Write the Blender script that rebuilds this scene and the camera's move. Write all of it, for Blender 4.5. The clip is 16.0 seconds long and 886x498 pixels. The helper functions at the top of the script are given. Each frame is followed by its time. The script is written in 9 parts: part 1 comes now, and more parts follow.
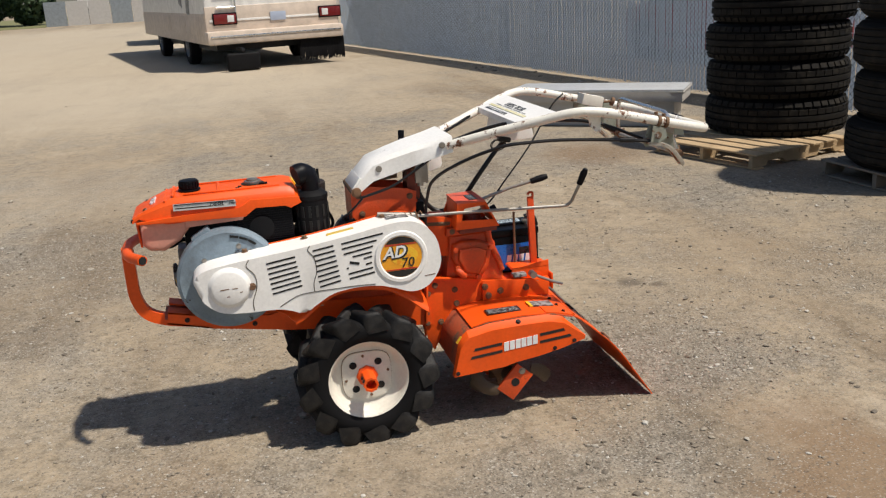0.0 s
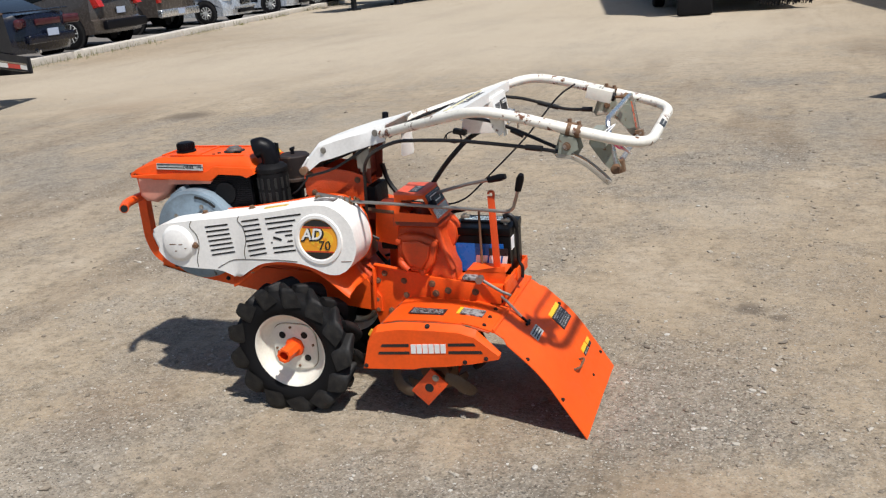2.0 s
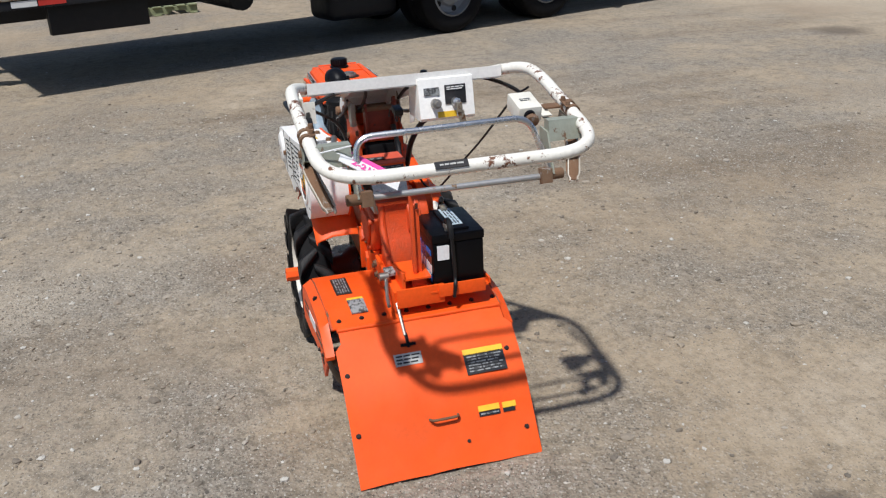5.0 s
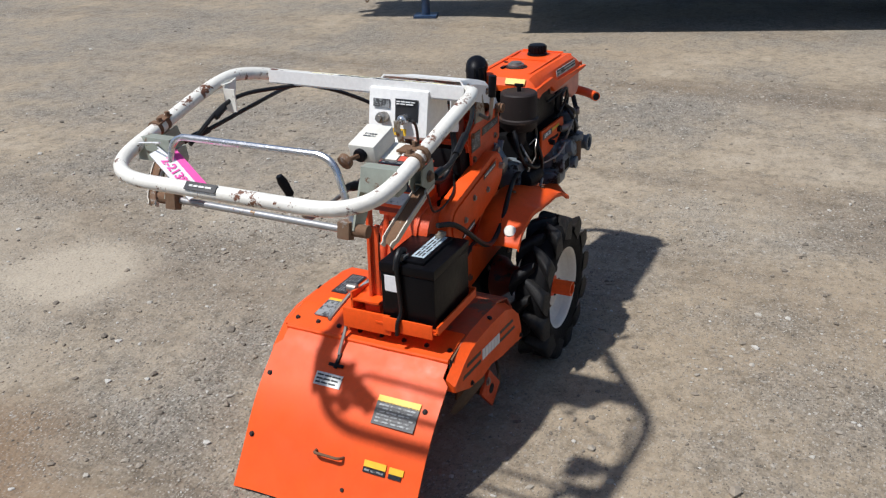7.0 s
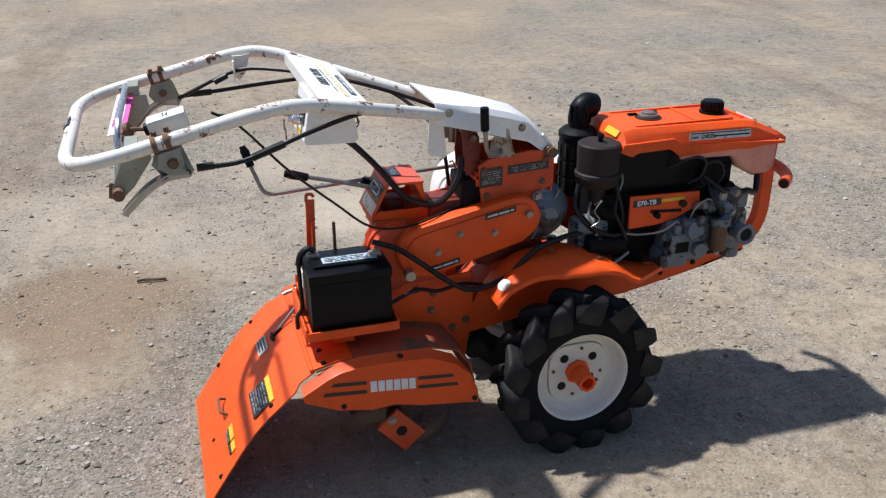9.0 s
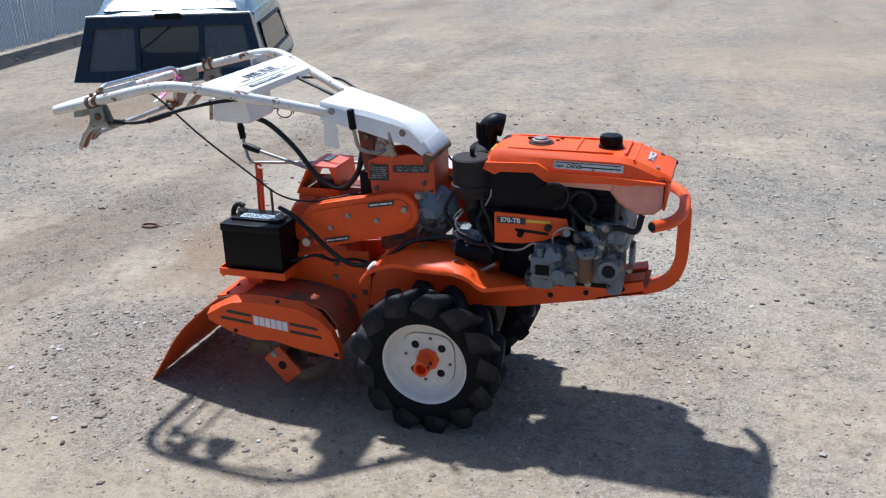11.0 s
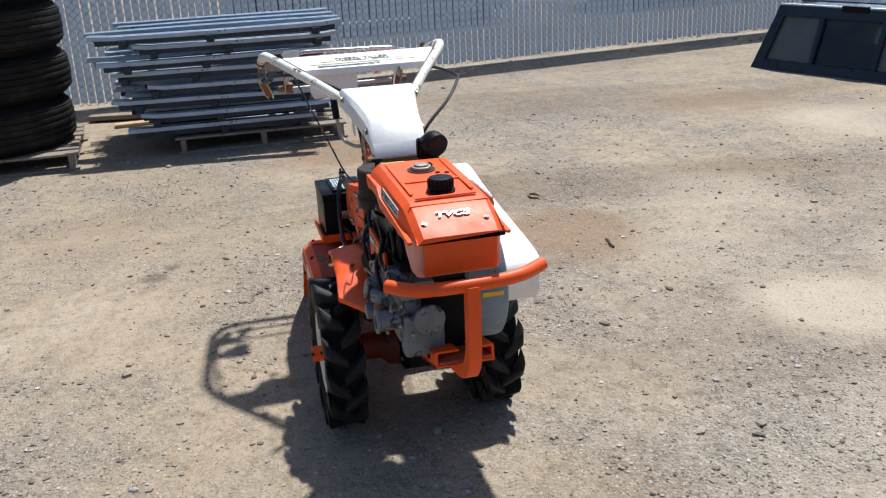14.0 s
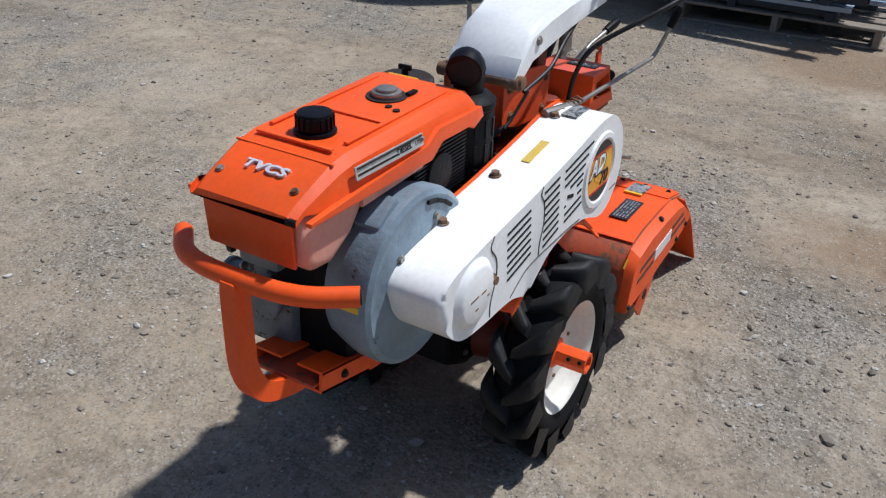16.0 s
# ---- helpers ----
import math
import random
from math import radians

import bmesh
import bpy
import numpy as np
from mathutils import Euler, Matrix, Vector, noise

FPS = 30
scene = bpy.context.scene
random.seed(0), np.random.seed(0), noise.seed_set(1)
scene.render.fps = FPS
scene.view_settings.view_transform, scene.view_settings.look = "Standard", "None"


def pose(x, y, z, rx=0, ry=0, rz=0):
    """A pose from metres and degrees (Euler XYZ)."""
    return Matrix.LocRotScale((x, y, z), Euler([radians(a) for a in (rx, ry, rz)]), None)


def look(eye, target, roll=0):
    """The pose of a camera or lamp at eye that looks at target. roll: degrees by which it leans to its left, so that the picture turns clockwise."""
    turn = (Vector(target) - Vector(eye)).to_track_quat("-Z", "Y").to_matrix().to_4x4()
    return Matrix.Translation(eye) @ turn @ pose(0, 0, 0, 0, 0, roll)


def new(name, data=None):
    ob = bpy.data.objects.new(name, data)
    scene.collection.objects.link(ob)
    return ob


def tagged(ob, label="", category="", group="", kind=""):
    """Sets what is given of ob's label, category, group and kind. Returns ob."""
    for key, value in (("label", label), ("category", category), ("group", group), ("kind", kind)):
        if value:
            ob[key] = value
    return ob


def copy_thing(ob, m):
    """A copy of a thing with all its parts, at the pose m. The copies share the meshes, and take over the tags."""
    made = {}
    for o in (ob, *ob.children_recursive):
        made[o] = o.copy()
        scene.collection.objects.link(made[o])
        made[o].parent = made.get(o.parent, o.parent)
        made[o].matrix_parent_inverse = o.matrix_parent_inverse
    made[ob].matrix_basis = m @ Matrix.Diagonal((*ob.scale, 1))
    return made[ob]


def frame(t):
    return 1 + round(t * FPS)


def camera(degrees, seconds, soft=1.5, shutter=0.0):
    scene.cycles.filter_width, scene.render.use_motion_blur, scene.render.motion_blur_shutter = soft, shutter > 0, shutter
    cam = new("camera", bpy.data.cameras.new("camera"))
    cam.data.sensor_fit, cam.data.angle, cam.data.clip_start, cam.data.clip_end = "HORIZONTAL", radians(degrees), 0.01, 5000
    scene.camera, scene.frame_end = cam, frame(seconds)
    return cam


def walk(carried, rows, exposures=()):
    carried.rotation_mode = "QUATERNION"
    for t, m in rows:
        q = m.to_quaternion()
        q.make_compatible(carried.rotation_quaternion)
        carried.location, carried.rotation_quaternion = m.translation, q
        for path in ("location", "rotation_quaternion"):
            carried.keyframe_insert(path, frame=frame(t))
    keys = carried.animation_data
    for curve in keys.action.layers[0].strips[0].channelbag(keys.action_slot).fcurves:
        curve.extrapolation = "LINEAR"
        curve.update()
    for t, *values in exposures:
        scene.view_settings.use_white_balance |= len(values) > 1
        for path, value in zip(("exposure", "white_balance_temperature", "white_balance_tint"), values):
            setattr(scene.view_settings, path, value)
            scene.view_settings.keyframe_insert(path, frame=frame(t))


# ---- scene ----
cam = camera(52.2, 16.0, soft=1.25)
PATH = [
    (0, (-0.414, -3.35, 1.637), (0.028, -1.484, 1.07), -3.2),
    (0.5, (0.102, -3.273, 1.668), (0.307, -1.371, 1.083), -3.8),
    (1, (0.619, -3.263, 1.691), (0.535, -1.36, 1.081), -4.1),
    (1.5, (1.176, -3.126, 1.668), (0.77, -1.28, 1.013), -3.8),
    (2, (1.683, -3.085, 1.657), (1.023, -1.302, 1.034), -4.4),
    (2.5, (2.185, -2.876, 1.663), (1.246, -1.213, 1.068), -5.4),
    (3, (2.545, -2.576, 1.674), (1.429, -1.041, 1.043), -3.2),
    (3.5, (2.969, -2.184, 1.68), (1.624, -0.863, 1.01), -3.4),
    (4, (3.154, -1.708, 1.652), (1.66, -0.569, 0.964), -3.3),
    (4.5, (3.351, -1.12, 1.674), (1.662, -0.301, 0.985), -2.7),
    (4.7, (3.391, -0.936, 1.696), (1.66, -0.246, 0.969), -2.5),
    (5.75, (3.34, 0.11, 1.742), (1.50, 0.16, 0.952), -1.9),
    (6.8, (2.898, 1.043, 1.78), (1.19, 0.435, 0.935), -1.4),
    (7, (2.796, 1.25, 1.749), (1.169, 0.436, 0.918), -2.0),
    (7.5, (2.474, 1.702, 1.739), (1.109, 0.501, 0.906), -1.8),
    (8, (2.08, 1.977, 1.754), (0.958, 0.519, 0.97), -1.3),
    (8.5, (1.579, 2.295, 1.745), (0.743, 0.657, 0.96), 0.4),
    (9, (1.103, 2.474, 1.709), (0.564, 0.719, 0.914), -0.3),
    (9.5, (0.587, 2.737, 1.683), (0.386, 0.891, 0.942), -0.8),
    (9.7, (0.424, 2.828, 1.705), (0.317, 0.981, 0.944), -0.4),
    (10.75, (-0.64, 2.88, 1.708), (-0.16, 1.08, 0.988), -1.2),
    (11.8, (-1.713, 2.652, 1.696), (-0.698, 1.068, 1.019), -1.8),
    (12, (-1.901, 2.521, 1.669), (-0.708, 1.047, 1.033), -1.2),
    (12.5, (-2.325, 2.136, 1.656), (-0.886, 0.906, 1.012), -2.4),
    (13, (-2.6, 1.652, 1.652), (-1.015, 0.656, 0.948), -3.2),
    (13.5, (-2.845, 1.087, 1.672), (-1.088, 0.378, 1.03), -4.4),
    (14, (-2.868, 0.601, 1.658), (-1.046, 0.143, 0.97), -2.6),
    (14.5, (-2.834, 0.049, 1.627), (-0.963, -0.021, 0.924), -2.1),
    (15, (-2.662, -0.393, 1.568), (-0.866, -0.1, 0.739), -3.7),
    (15.5, (-2.269, -0.822, 1.55), (-0.625, -0.336, 0.521), -6.5),
    (15.6, (-2.199, -0.881, 1.514), (-0.549, -0.342, 0.522), -5.7),
    (15.8, (-1.969, -0.953, 1.575), (-0.44, -0.123, 0.589), -3.0),
    (16, (-1.759, -0.97, 1.572), (-0.252, -0.081, 0.603), 1.9),
]


def ease(rows):
    return [(t, look(eye, target, roll)) for t, eye, target, roll in rows]


# t, stops, kelvin, tint: the film cools and brightens as thin cloud draws in
EXPOSURES = [(0.0, -0.04, 6650, 10), (1.0, -0.04, 6350, 10), (2.0, 0.10, 6200, 10), (2.5, 0.14, 6150, 10), (3.0, 0.11, 6200, 10), (4.0, -0.18, 6150, 10), (4.5, -0.13, 6050, 10), (7.0, -0.03, 5900, 10), (8.0, 0.02, 5900, 10), (9.0, 0.20, 5800, 10), (9.5, 0.29, 5600, 10), (12.0, 0.46, 5350, 10), (13.0, 0.54, 5650, 10), (13.5, 0.54, 5800, 10), (14.0, 0.36, 5950, 10), (14.5, 0.06, 6200, 10), (15.0, 0.05, 6000, 10), (15.5, 0.06, 5800, 10), (16.0, -0.13, 5600, 10)]
walk(cam, ease(PATH), exposures=EXPOSURES)

# ---------------------------------------------------------------- light
world = bpy.data.worlds.new("sky")
scene.world = world
world.use_nodes = True
sky = world.node_tree.nodes.new("ShaderNodeTexSky")
sky.sky_type = "NISHITA"
sky.sun_disc = False
sky.sun_elevation = radians(62)
sky.sun_rotation = radians(128)
sky.air_density, sky.dust_density = 1.0, 1.2
background = world.node_tree.nodes["Background"]
world.node_tree.links.new(sky.outputs[0], background.inputs[0])
background.inputs[1].default_value = 0.084
sun_data = bpy.data.lights.new("sun", "SUN")
sun_data.energy, sun_data.angle, sun_data.color = 4.85, radians(1.7), (1.0, 0.94, 0.85)
sun = new("sun", sun_data)
sun.matrix_world = look((4.17, -3.3, 10), (0, 0, 0))


# ---------------------------------------------------------------- materials
def nodes_of(name):
    m = bpy.data.materials.new(name)
    m.use_nodes = True
    t = m.node_tree
    return m, t, t.nodes["Principled BSDF"]


def noise_node(t, scale, detail=4.0, rough=0.55, coord=None, stretch=None):
    n = t.nodes.new("ShaderNodeTexNoise")
    n.inputs["Scale"].default_value, n.inputs["Detail"].default_value, n.inputs["Roughness"].default_value = scale, detail, rough
    if coord is None:
        coord = t.nodes.new("ShaderNodeTexCoord").outputs["Object"]
    if stretch:
        mp = t.nodes.new("ShaderNodeMapping")
        mp.inputs["Scale"].default_value = stretch
        t.links.new(coord, mp.inputs["Vector"])
        coord = mp.outputs["Vector"]
    t.links.new(coord, n.inputs["Vector"])
    return n


def ramp(t, src, stops):
    r = t.nodes.new("ShaderNodeValToRGB")
    e = r.color_ramp.elements
    while len(e) < len(stops):
        e.new(0.5)
    for el, (p, c) in zip(e, stops):
        el.position, el.color = p, (*c, 1) if len(c) == 3 else c
    t.links.new(src, r.inputs["Fac"])
    return r.outputs["Color"]


def mixc(t, fac, a, b, mode="MIX"):
    n = t.nodes.new("ShaderNodeMix")
    n.data_type, n.blend_type = "RGBA", mode
    for sock, v in ((n.inputs["Factor"], fac), (n.inputs["A"], a), (n.inputs["B"], b)):
        if hasattr(v, "links"):
            t.links.new(v, sock)
        elif isinstance(v, (int, float)):
            sock.default_value = v
        else:
            sock.default_value = (*v, 1)
    # the colour sockets stand last among those of the same name
    for sock, v in ((n.inputs[6], a), (n.inputs[7], b)):
        if hasattr(v, "links"):
            t.links.new(v, sock)
        elif not isinstance(v, (int, float)):
            sock.default_value = (*v, 1)
    return n.outputs[2]


def grey(v):
    return (v, v, v)


def surface(name, color, rough=0.5, metal=0.0, wear=None, wear_at=0.66, wear_scale=14.0, dirt=0.25, dirt_color=(0.23, 0.18, 0.13), fine=90.0, bump=0.15, spec=0.5, tone=0.12, coat=0.0, grain=None):
    """A worn everyday surface: two scales of tone, dust, chips of another colour and a fine relief."""
    m, t, b = nodes_of(name)
    dark = tuple(c * (1 - tone) for c in color)
    light = tuple(min(1, c * (1 + tone)) for c in color)
    big = noise_node(t, 5.0, 5.0, 0.6)
    col = ramp(t, big.outputs["Fac"], [(0.32, dark), (0.68, light)])
    small = noise_node(t, fine, 3.0, 0.6, stretch=grain)
    col = mixc(t, 0.35, col, ramp(t, small.outputs["Fac"], [(0.3, grey(0.72)), (0.7, grey(1.0))]), "MULTIPLY")
    dust = noise_node(t, 9.0, 8.0, 0.7)
    col = mixc(t, ramp(t, dust.outputs["Fac"], [(0.48, grey(0)), (0.82, grey(dirt))]), col, dirt_color)
    if wear:
        chips = noise_node(t, wear_scale, 9.0, 0.72)
        col = mixc(t, ramp(t, chips.outputs["Fac"], [(wear_at, grey(0)), (wear_at + 0.025, grey(1))]), col, wear)
    t.links.new(col, b.inputs["Base Color"])
    t.links.new(ramp(t, dust.outputs["Fac"], [(0.3, grey(max(0.02, rough - 0.08))), (0.8, grey(min(1, rough + 0.2)))]), b.inputs["Roughness"])
    b.inputs["Metallic"].default_value = metal
    b.inputs["Specular IOR Level"].default_value = spec
    b.inputs["Coat Weight"].default_value = coat
    bp = t.nodes.new("ShaderNodeBump")
    bp.inputs["Strength"].default_value, bp.inputs["Distance"].default_value = bump, 0.004
    t.links.new(small.outputs["Fac"], bp.inputs["Height"])
    t.links.new(bp.outputs["Normal"], b.inputs["Normal"])
    return m


def plain(name, color, rough=0.5, metal=0.0):
    return surface(name, color, rough, metal, dirt=0.12, tone=0.06, bump=0.05)


ORANGE = surface("orange_paint", (0.84, 0.094, 0.006), 0.46, wear=(0.16, 0.07, 0.035), wear_at=0.70, dirt=0.16, dirt_color=(0.32, 0.11, 0.045), tone=0.10, bump=0.05, spec=0.36)
ORANGE_CAST = surface("orange_casting", (0.68, 0.075, 0.010), 0.48, wear=(0.06, 0.035, 0.02), wear_at=0.655, wear_scale=11, dirt=0.6, dirt_color=(0.14, 0.06, 0.03), fine=160, bump=0.5)
ORANGE_DIRTY = surface("dusty_orange_sheet", (0.45, 0.085, 0.03), 0.7, wear=(0.16, 0.09, 0.05), wear_at=0.52, wear_scale=7, dirt=0.95, dirt_color=(0.15, 0.10, 0.065), bump=0.3)
PINK = surface("faded_tank_plastic", (0.74, 0.33, 0.24), 0.55, dirt=0.4, dirt_color=(0.35, 0.22, 0.17))
WHITE = surface("white_paint", (0.90, 0.885, 0.85), 0.34, wear=(0.20, 0.10, 0.05), wear_at=0.715, wear_scale=9, dirt=0.10, dirt_color=(0.42, 0.36, 0.27), tone=0.04, bump=0.05)
WHITE_TUBE = surface("chipped_white_tube", (0.84, 0.81, 0.725), 0.40, wear=(0.15, 0.06, 0.028), wear_at=0.57, wear_scale=15, dirt=0.35, dirt_color=(0.40, 0.31, 0.22), tone=0.06)
CREAM = surface("cream_rim_paint", (0.76, 0.73, 0.64), 0.5, wear=(0.28, 0.15, 0.07), wear_at=0.70, wear_scale=10, dirt=0.35, dirt_color=(0.38, 0.31, 0.22), tone=0.06)
RUST = surface("rusty_steel", (0.20, 0.11, 0.06), 0.8, 0.3, wear=(0.30, 0.27, 0.24), wear_at=0.6, dirt=0.6, bump=0.6)
STEEL = surface("dull_steel", (0.34, 0.32, 0.29), 0.42, 0.85, wear=(0.17, 0.09, 0.05), wear_at=0.62, dirt=0.4)
CHROME = surface("chrome_rod", (0.72, 0.72, 0.72), 0.24, 0.9, wear=(0.20, 0.10, 0.05), wear_at=0.70, dirt=0.15)
BRASSY = surface("plated_steel", (0.36, 0.33, 0.27), 0.45, 0.6, wear=(0.16, 0.075, 0.035), wear_at=0.55, wear_scale=22, dirt=0.55, dirt_color=(0.16, 0.10, 0.06))
BLUEGREY = surface("bluegrey_casting", (0.205, 0.270, 0.325), 0.5, wear=(0.05, 0.045, 0.04), wear_at=0.62, dirt=0.65, dirt_color=(0.07, 0.06, 0.05), tone=0.2, bump=0.35)
GREASY = surface("oily_grey_casting", (0.165, 0.190, 0.210), 0.42, wear=(0.022, 0.020, 0.018), wear_at=0.53, dirt=0.85, dirt_color=(0.06, 0.05, 0.04), fine=140, bump=0.6)
BLACK = surface("black_plastic", (0.005, 0.005, 0.007), 0.40, dirt=0.05, dirt_color=(0.04, 0.036, 0.032), spec=0.14)
BLACK_METAL = surface("sooty_black_metal", (0.007, 0.007, 0.008), 0.55, wear=(0.040, 0.027, 0.020), wear_at=0.68, dirt=0.12, dirt_color=(0.04, 0.032, 0.027), bump=0.4, spec=0.12)
BROWN_DRUM = surface("brown_black_drum", (0.018, 0.012, 0.011), 0.66, wear=(0.05, 0.03, 0.022), wear_at=0.60, dirt=0.35, dirt_color=(0.07, 0.045, 0.035), spec=0.35)
RED_OILY = surface("oily_red_casting", (0.20, 0.028, 0.012), 0.5, wear=(0.03, 0.02, 0.015), wear_at=0.58, dirt=0.6, dirt_color=(0.05, 0.025, 0.018), bump=0.4)
SAGE_PLATED = surface("sage_plated_steel", (0.33, 0.35, 0.29), 0.5, 0.25, wear=(0.17, 0.09, 0.05), wear_at=0.60, wear_scale=26, dirt=0.45, dirt_color=(0.17, 0.12, 0.08))
PALE_PLATED = surface("pale_worn_plating", (0.52, 0.48, 0.41), 0.45, 0.25, wear=(0.18, 0.09, 0.045), wear_at=0.64, wear_scale=30, dirt=0.3)
ZINC = surface("dull_zinc_rod", (0.44, 0.44, 0.44), 0.42, 0.6, wear=(0.26, 0.17, 0.10), wear_at=0.62, dirt=0.35)
TINE = surface("dark_tine_steel", (0.105, 0.072, 0.048), 0.55, 0.4, wear=(0.16, 0.13, 0.10), wear_at=0.66, dirt=0.4, dirt_color=(0.07, 0.045, 0.03), bump=0.5)
RUBBER = surface("tyre_rubber", (0.007, 0.007, 0.008), 0.70, dirt=0.10, dirt_color=(0.06, 0.052, 0.042), fine=200, bump=0.3, spec=0.14)
RUBBER_WORN = surface("worn_lug_rubber", (0.010, 0.010, 0.011), 0.55, dirt=0.40, dirt_color=(0.125, 0.110, 0.090), fine=200, bump=0.35, spec=0.28)
CABLE = surface("black_cable", (0.006, 0.006, 0.007), 0.42, dirt=0.08, spec=0.35)
STACK_RUBBER = surface("old_stack_rubber", (0.008, 0.008, 0.008), 0.75, dirt=0.12, dirt_color=(0.045, 0.040, 0.033), fine=160, bump=0.35, spec=0.10)
STACK_TREAD = surface("old_tread_rubber", (0.014, 0.013, 0.012), 0.72, dirt=0.42, dirt_color=(0.100, 0.086, 0.066), fine=160, bump=0.4, spec=0.12)
# near-black for openings drawn as flat marks, their inner shade in the colour
DARK = plain("dark_opening", (0.006, 0.006, 0.006), 0.9)
LABEL_BLACK = plain("black_label", (0.02, 0.02, 0.022), 0.3)
LABEL_GREY = surface("grey_label", (0.30, 0.31, 0.31), 0.35, wear=(0.06, 0.06, 0.06), wear_at=0.5, wear_scale=60, dirt=0.2)
LABEL_SILVER = surface("silver_label", (0.55, 0.55, 0.52), 0.3, 0.3, wear=(0.12, 0.12, 0.12), wear_at=0.6, wear_scale=60)
LABEL_YELLOW = plain("yellow_label", (0.80, 0.50, 0.03), 0.4)
LABEL_PALE_YELLOW = surface("faded_yellow_print", (0.74, 0.68, 0.40), 0.45, wear=(0.76, 0.74, 0.68), wear_at=0.54, wear_scale=40, dirt=0.2)
LABEL_SLATE = surface("worn_dark_print", (0.07, 0.075, 0.085), 0.4, wear=(0.70, 0.68, 0.62), wear_at=0.57, wear_scale=70, dirt=0.2)
WORN_YELLOW = surface("worn_yellow_label", (0.68, 0.46, 0.08), 0.45, wear=(0.76, 0.72, 0.60), wear_at=0.60, wear_scale=60, dirt=0.2)
BADGE_GLOW = surface("faded_badge_yellow", (0.86, 0.50, 0.03), 0.4, wear=(0.82, 0.30, 0.02), wear_at=0.52, wear_scale=26, dirt=0.1)
SEAM = plain("grimy_seam", (0.10, 0.09, 0.075), 0.7)
FADED_RED = surface("sun_faded_red", (0.66, 0.105, 0.055), 0.5, dirt=0.3, dirt_color=(0.40, 0.20, 0.14), tone=0.10, bump=0.05)
LABEL_AMBER = plain("amber_label", (0.85, 0.36, 0.02), 0.35)
LETTER_WHITE = plain("white_lettering", (0.82, 0.82, 0.80), 0.4)
LETTER_BLACK = plain("black_lettering", (0.015, 0.015, 0.015), 0.4)
LABEL_RED = plain("red_label", (0.55, 0.03, 0.02), 0.4)
BATTERY_CASE = surface("battery_case", (0.003, 0.003, 0.004), 0.34, dirt=0.04, dirt_color=(0.04, 0.036, 0.032), spec=0.16)
BATTERY_BLUE = plain("blue_battery_label", (0.01, 0.13, 0.50), 0.25)
BATTERY_PALE = surface("pale_battery_sticker", (0.46, 0.56, 0.62), 0.3, wear=(0.10, 0.13, 0.16), wear_at=0.55, wear_scale=70)
PINK_TAG = plain("pink_paper", (0.90, 0.10, 0.42), 0.7)
PAPER = plain("white_paper", (0.82, 0.82, 0.82), 0.7)
BADGE = surface("silver_badge", (0.72, 0.74, 0.77), 0.35, 0.2, wear=(0.12, 0.13, 0.15), wear_at=0.70, wear_scale=60, dirt=0.15)
LENS = plain("pale_reflector", (0.85, 0.80, 0.70), 0.15)
ALU = surface("painted_aluminium", (0.52, 0.50, 0.47), 0.45, 0.1, dirt=0.35, dirt_color=(0.34, 0.29, 0.23), tone=0.06)
ALU_TOP = surface("bright_lid_metal", (0.64, 0.65, 0.65), 0.36, 0.35, dirt=0.3, tone=0.06)
PINE = surface("pale_pallet_wood", (0.46, 0.33, 0.19), 0.8, wear=(0.30, 0.20, 0.11), wear_at=0.6, dirt=0.3, grain=(1, 1, 8), bump=0.4)
OLDWOOD = surface("weathered_pallet_wood", (0.24, 0.20, 0.155), 0.85, wear=(0.13, 0.10, 0.075), wear_at=0.58, dirt=0.4, bump=0.5)
GREENWOOD = surface("mossy_pallet_wood", (0.24, 0.26, 0.14), 0.85, dirt=0.4, bump=0.5)
DECKWOOD = surface("grey_deck_planks", (0.33, 0.30, 0.27), 0.8, wear=(0.15, 0.13, 0.11), wear_at=0.58, dirt=0.4, bump=0.5)
GALV = surface("galvanised_steel", (0.40, 0.44, 0.47), 0.38, 0.75, dirt=0.3, tone=0.12)
WIRE = surface("dull_fence_wire", (0.34, 0.38, 0.42), 0.42, 0.5, dirt=0.3)
SLAT = surface("grey_fence_slat", (0.37, 0.44, 0.52), 0.42, dirt=0.25, dirt_color=(0.20, 0.19, 0.18), tone=0.22, bump=0.1)
SLAT_MIX = SLAT.node_tree
through_light = SLAT_MIX.nodes.new("ShaderNodeBsdfTranslucent")
through_light.inputs["Color"].default_value = (0.80, 0.86, 0.93, 1)
blend = SLAT_MIX.nodes.new("ShaderNodeMixShader")
blend.inputs["Fac"].default_value = 0.45
slat_out = [n for n in SLAT_MIX.nodes if n.type == "OUTPUT_MATERIAL"][0]
slat_base = [n for n in SLAT_MIX.nodes if n.type == "BSDF_PRINCIPLED"][0]
SLAT_MIX.links.new(slat_base.outputs[0], blend.inputs[1])
SLAT_MIX.links.new(through_light.outputs[0], blend.inputs[2])
SLAT_MIX.links.new(blend.outputs[0], slat_out.inputs["Surface"])
PANEL = surface("dark_rack_steel", (0.018, 0.028, 0.042), 0.5, 0.3, wear=(0.10, 0.12, 0.14), wear_at=0.64, dirt=0.12)
# rack steel again, paler for the light on its upper edges
PANEL_LIT = surface("sky_lit_rack_edge", (0.35, 0.44, 0.55), 0.40, 0.25, wear=(0.10, 0.12, 0.15), wear_at=0.62, dirt=0.25)
TRAILER_BLACK = surface("black_trailer_paint", (0.010, 0.011, 0.015), 0.5, dirt=0.16, dirt_color=(0.09, 0.075, 0.06), spec=0.3)
TRAILER_BLUE = surface("dark_blue_paint", (0.02, 0.045, 0.10), 0.45, dirt=0.35)
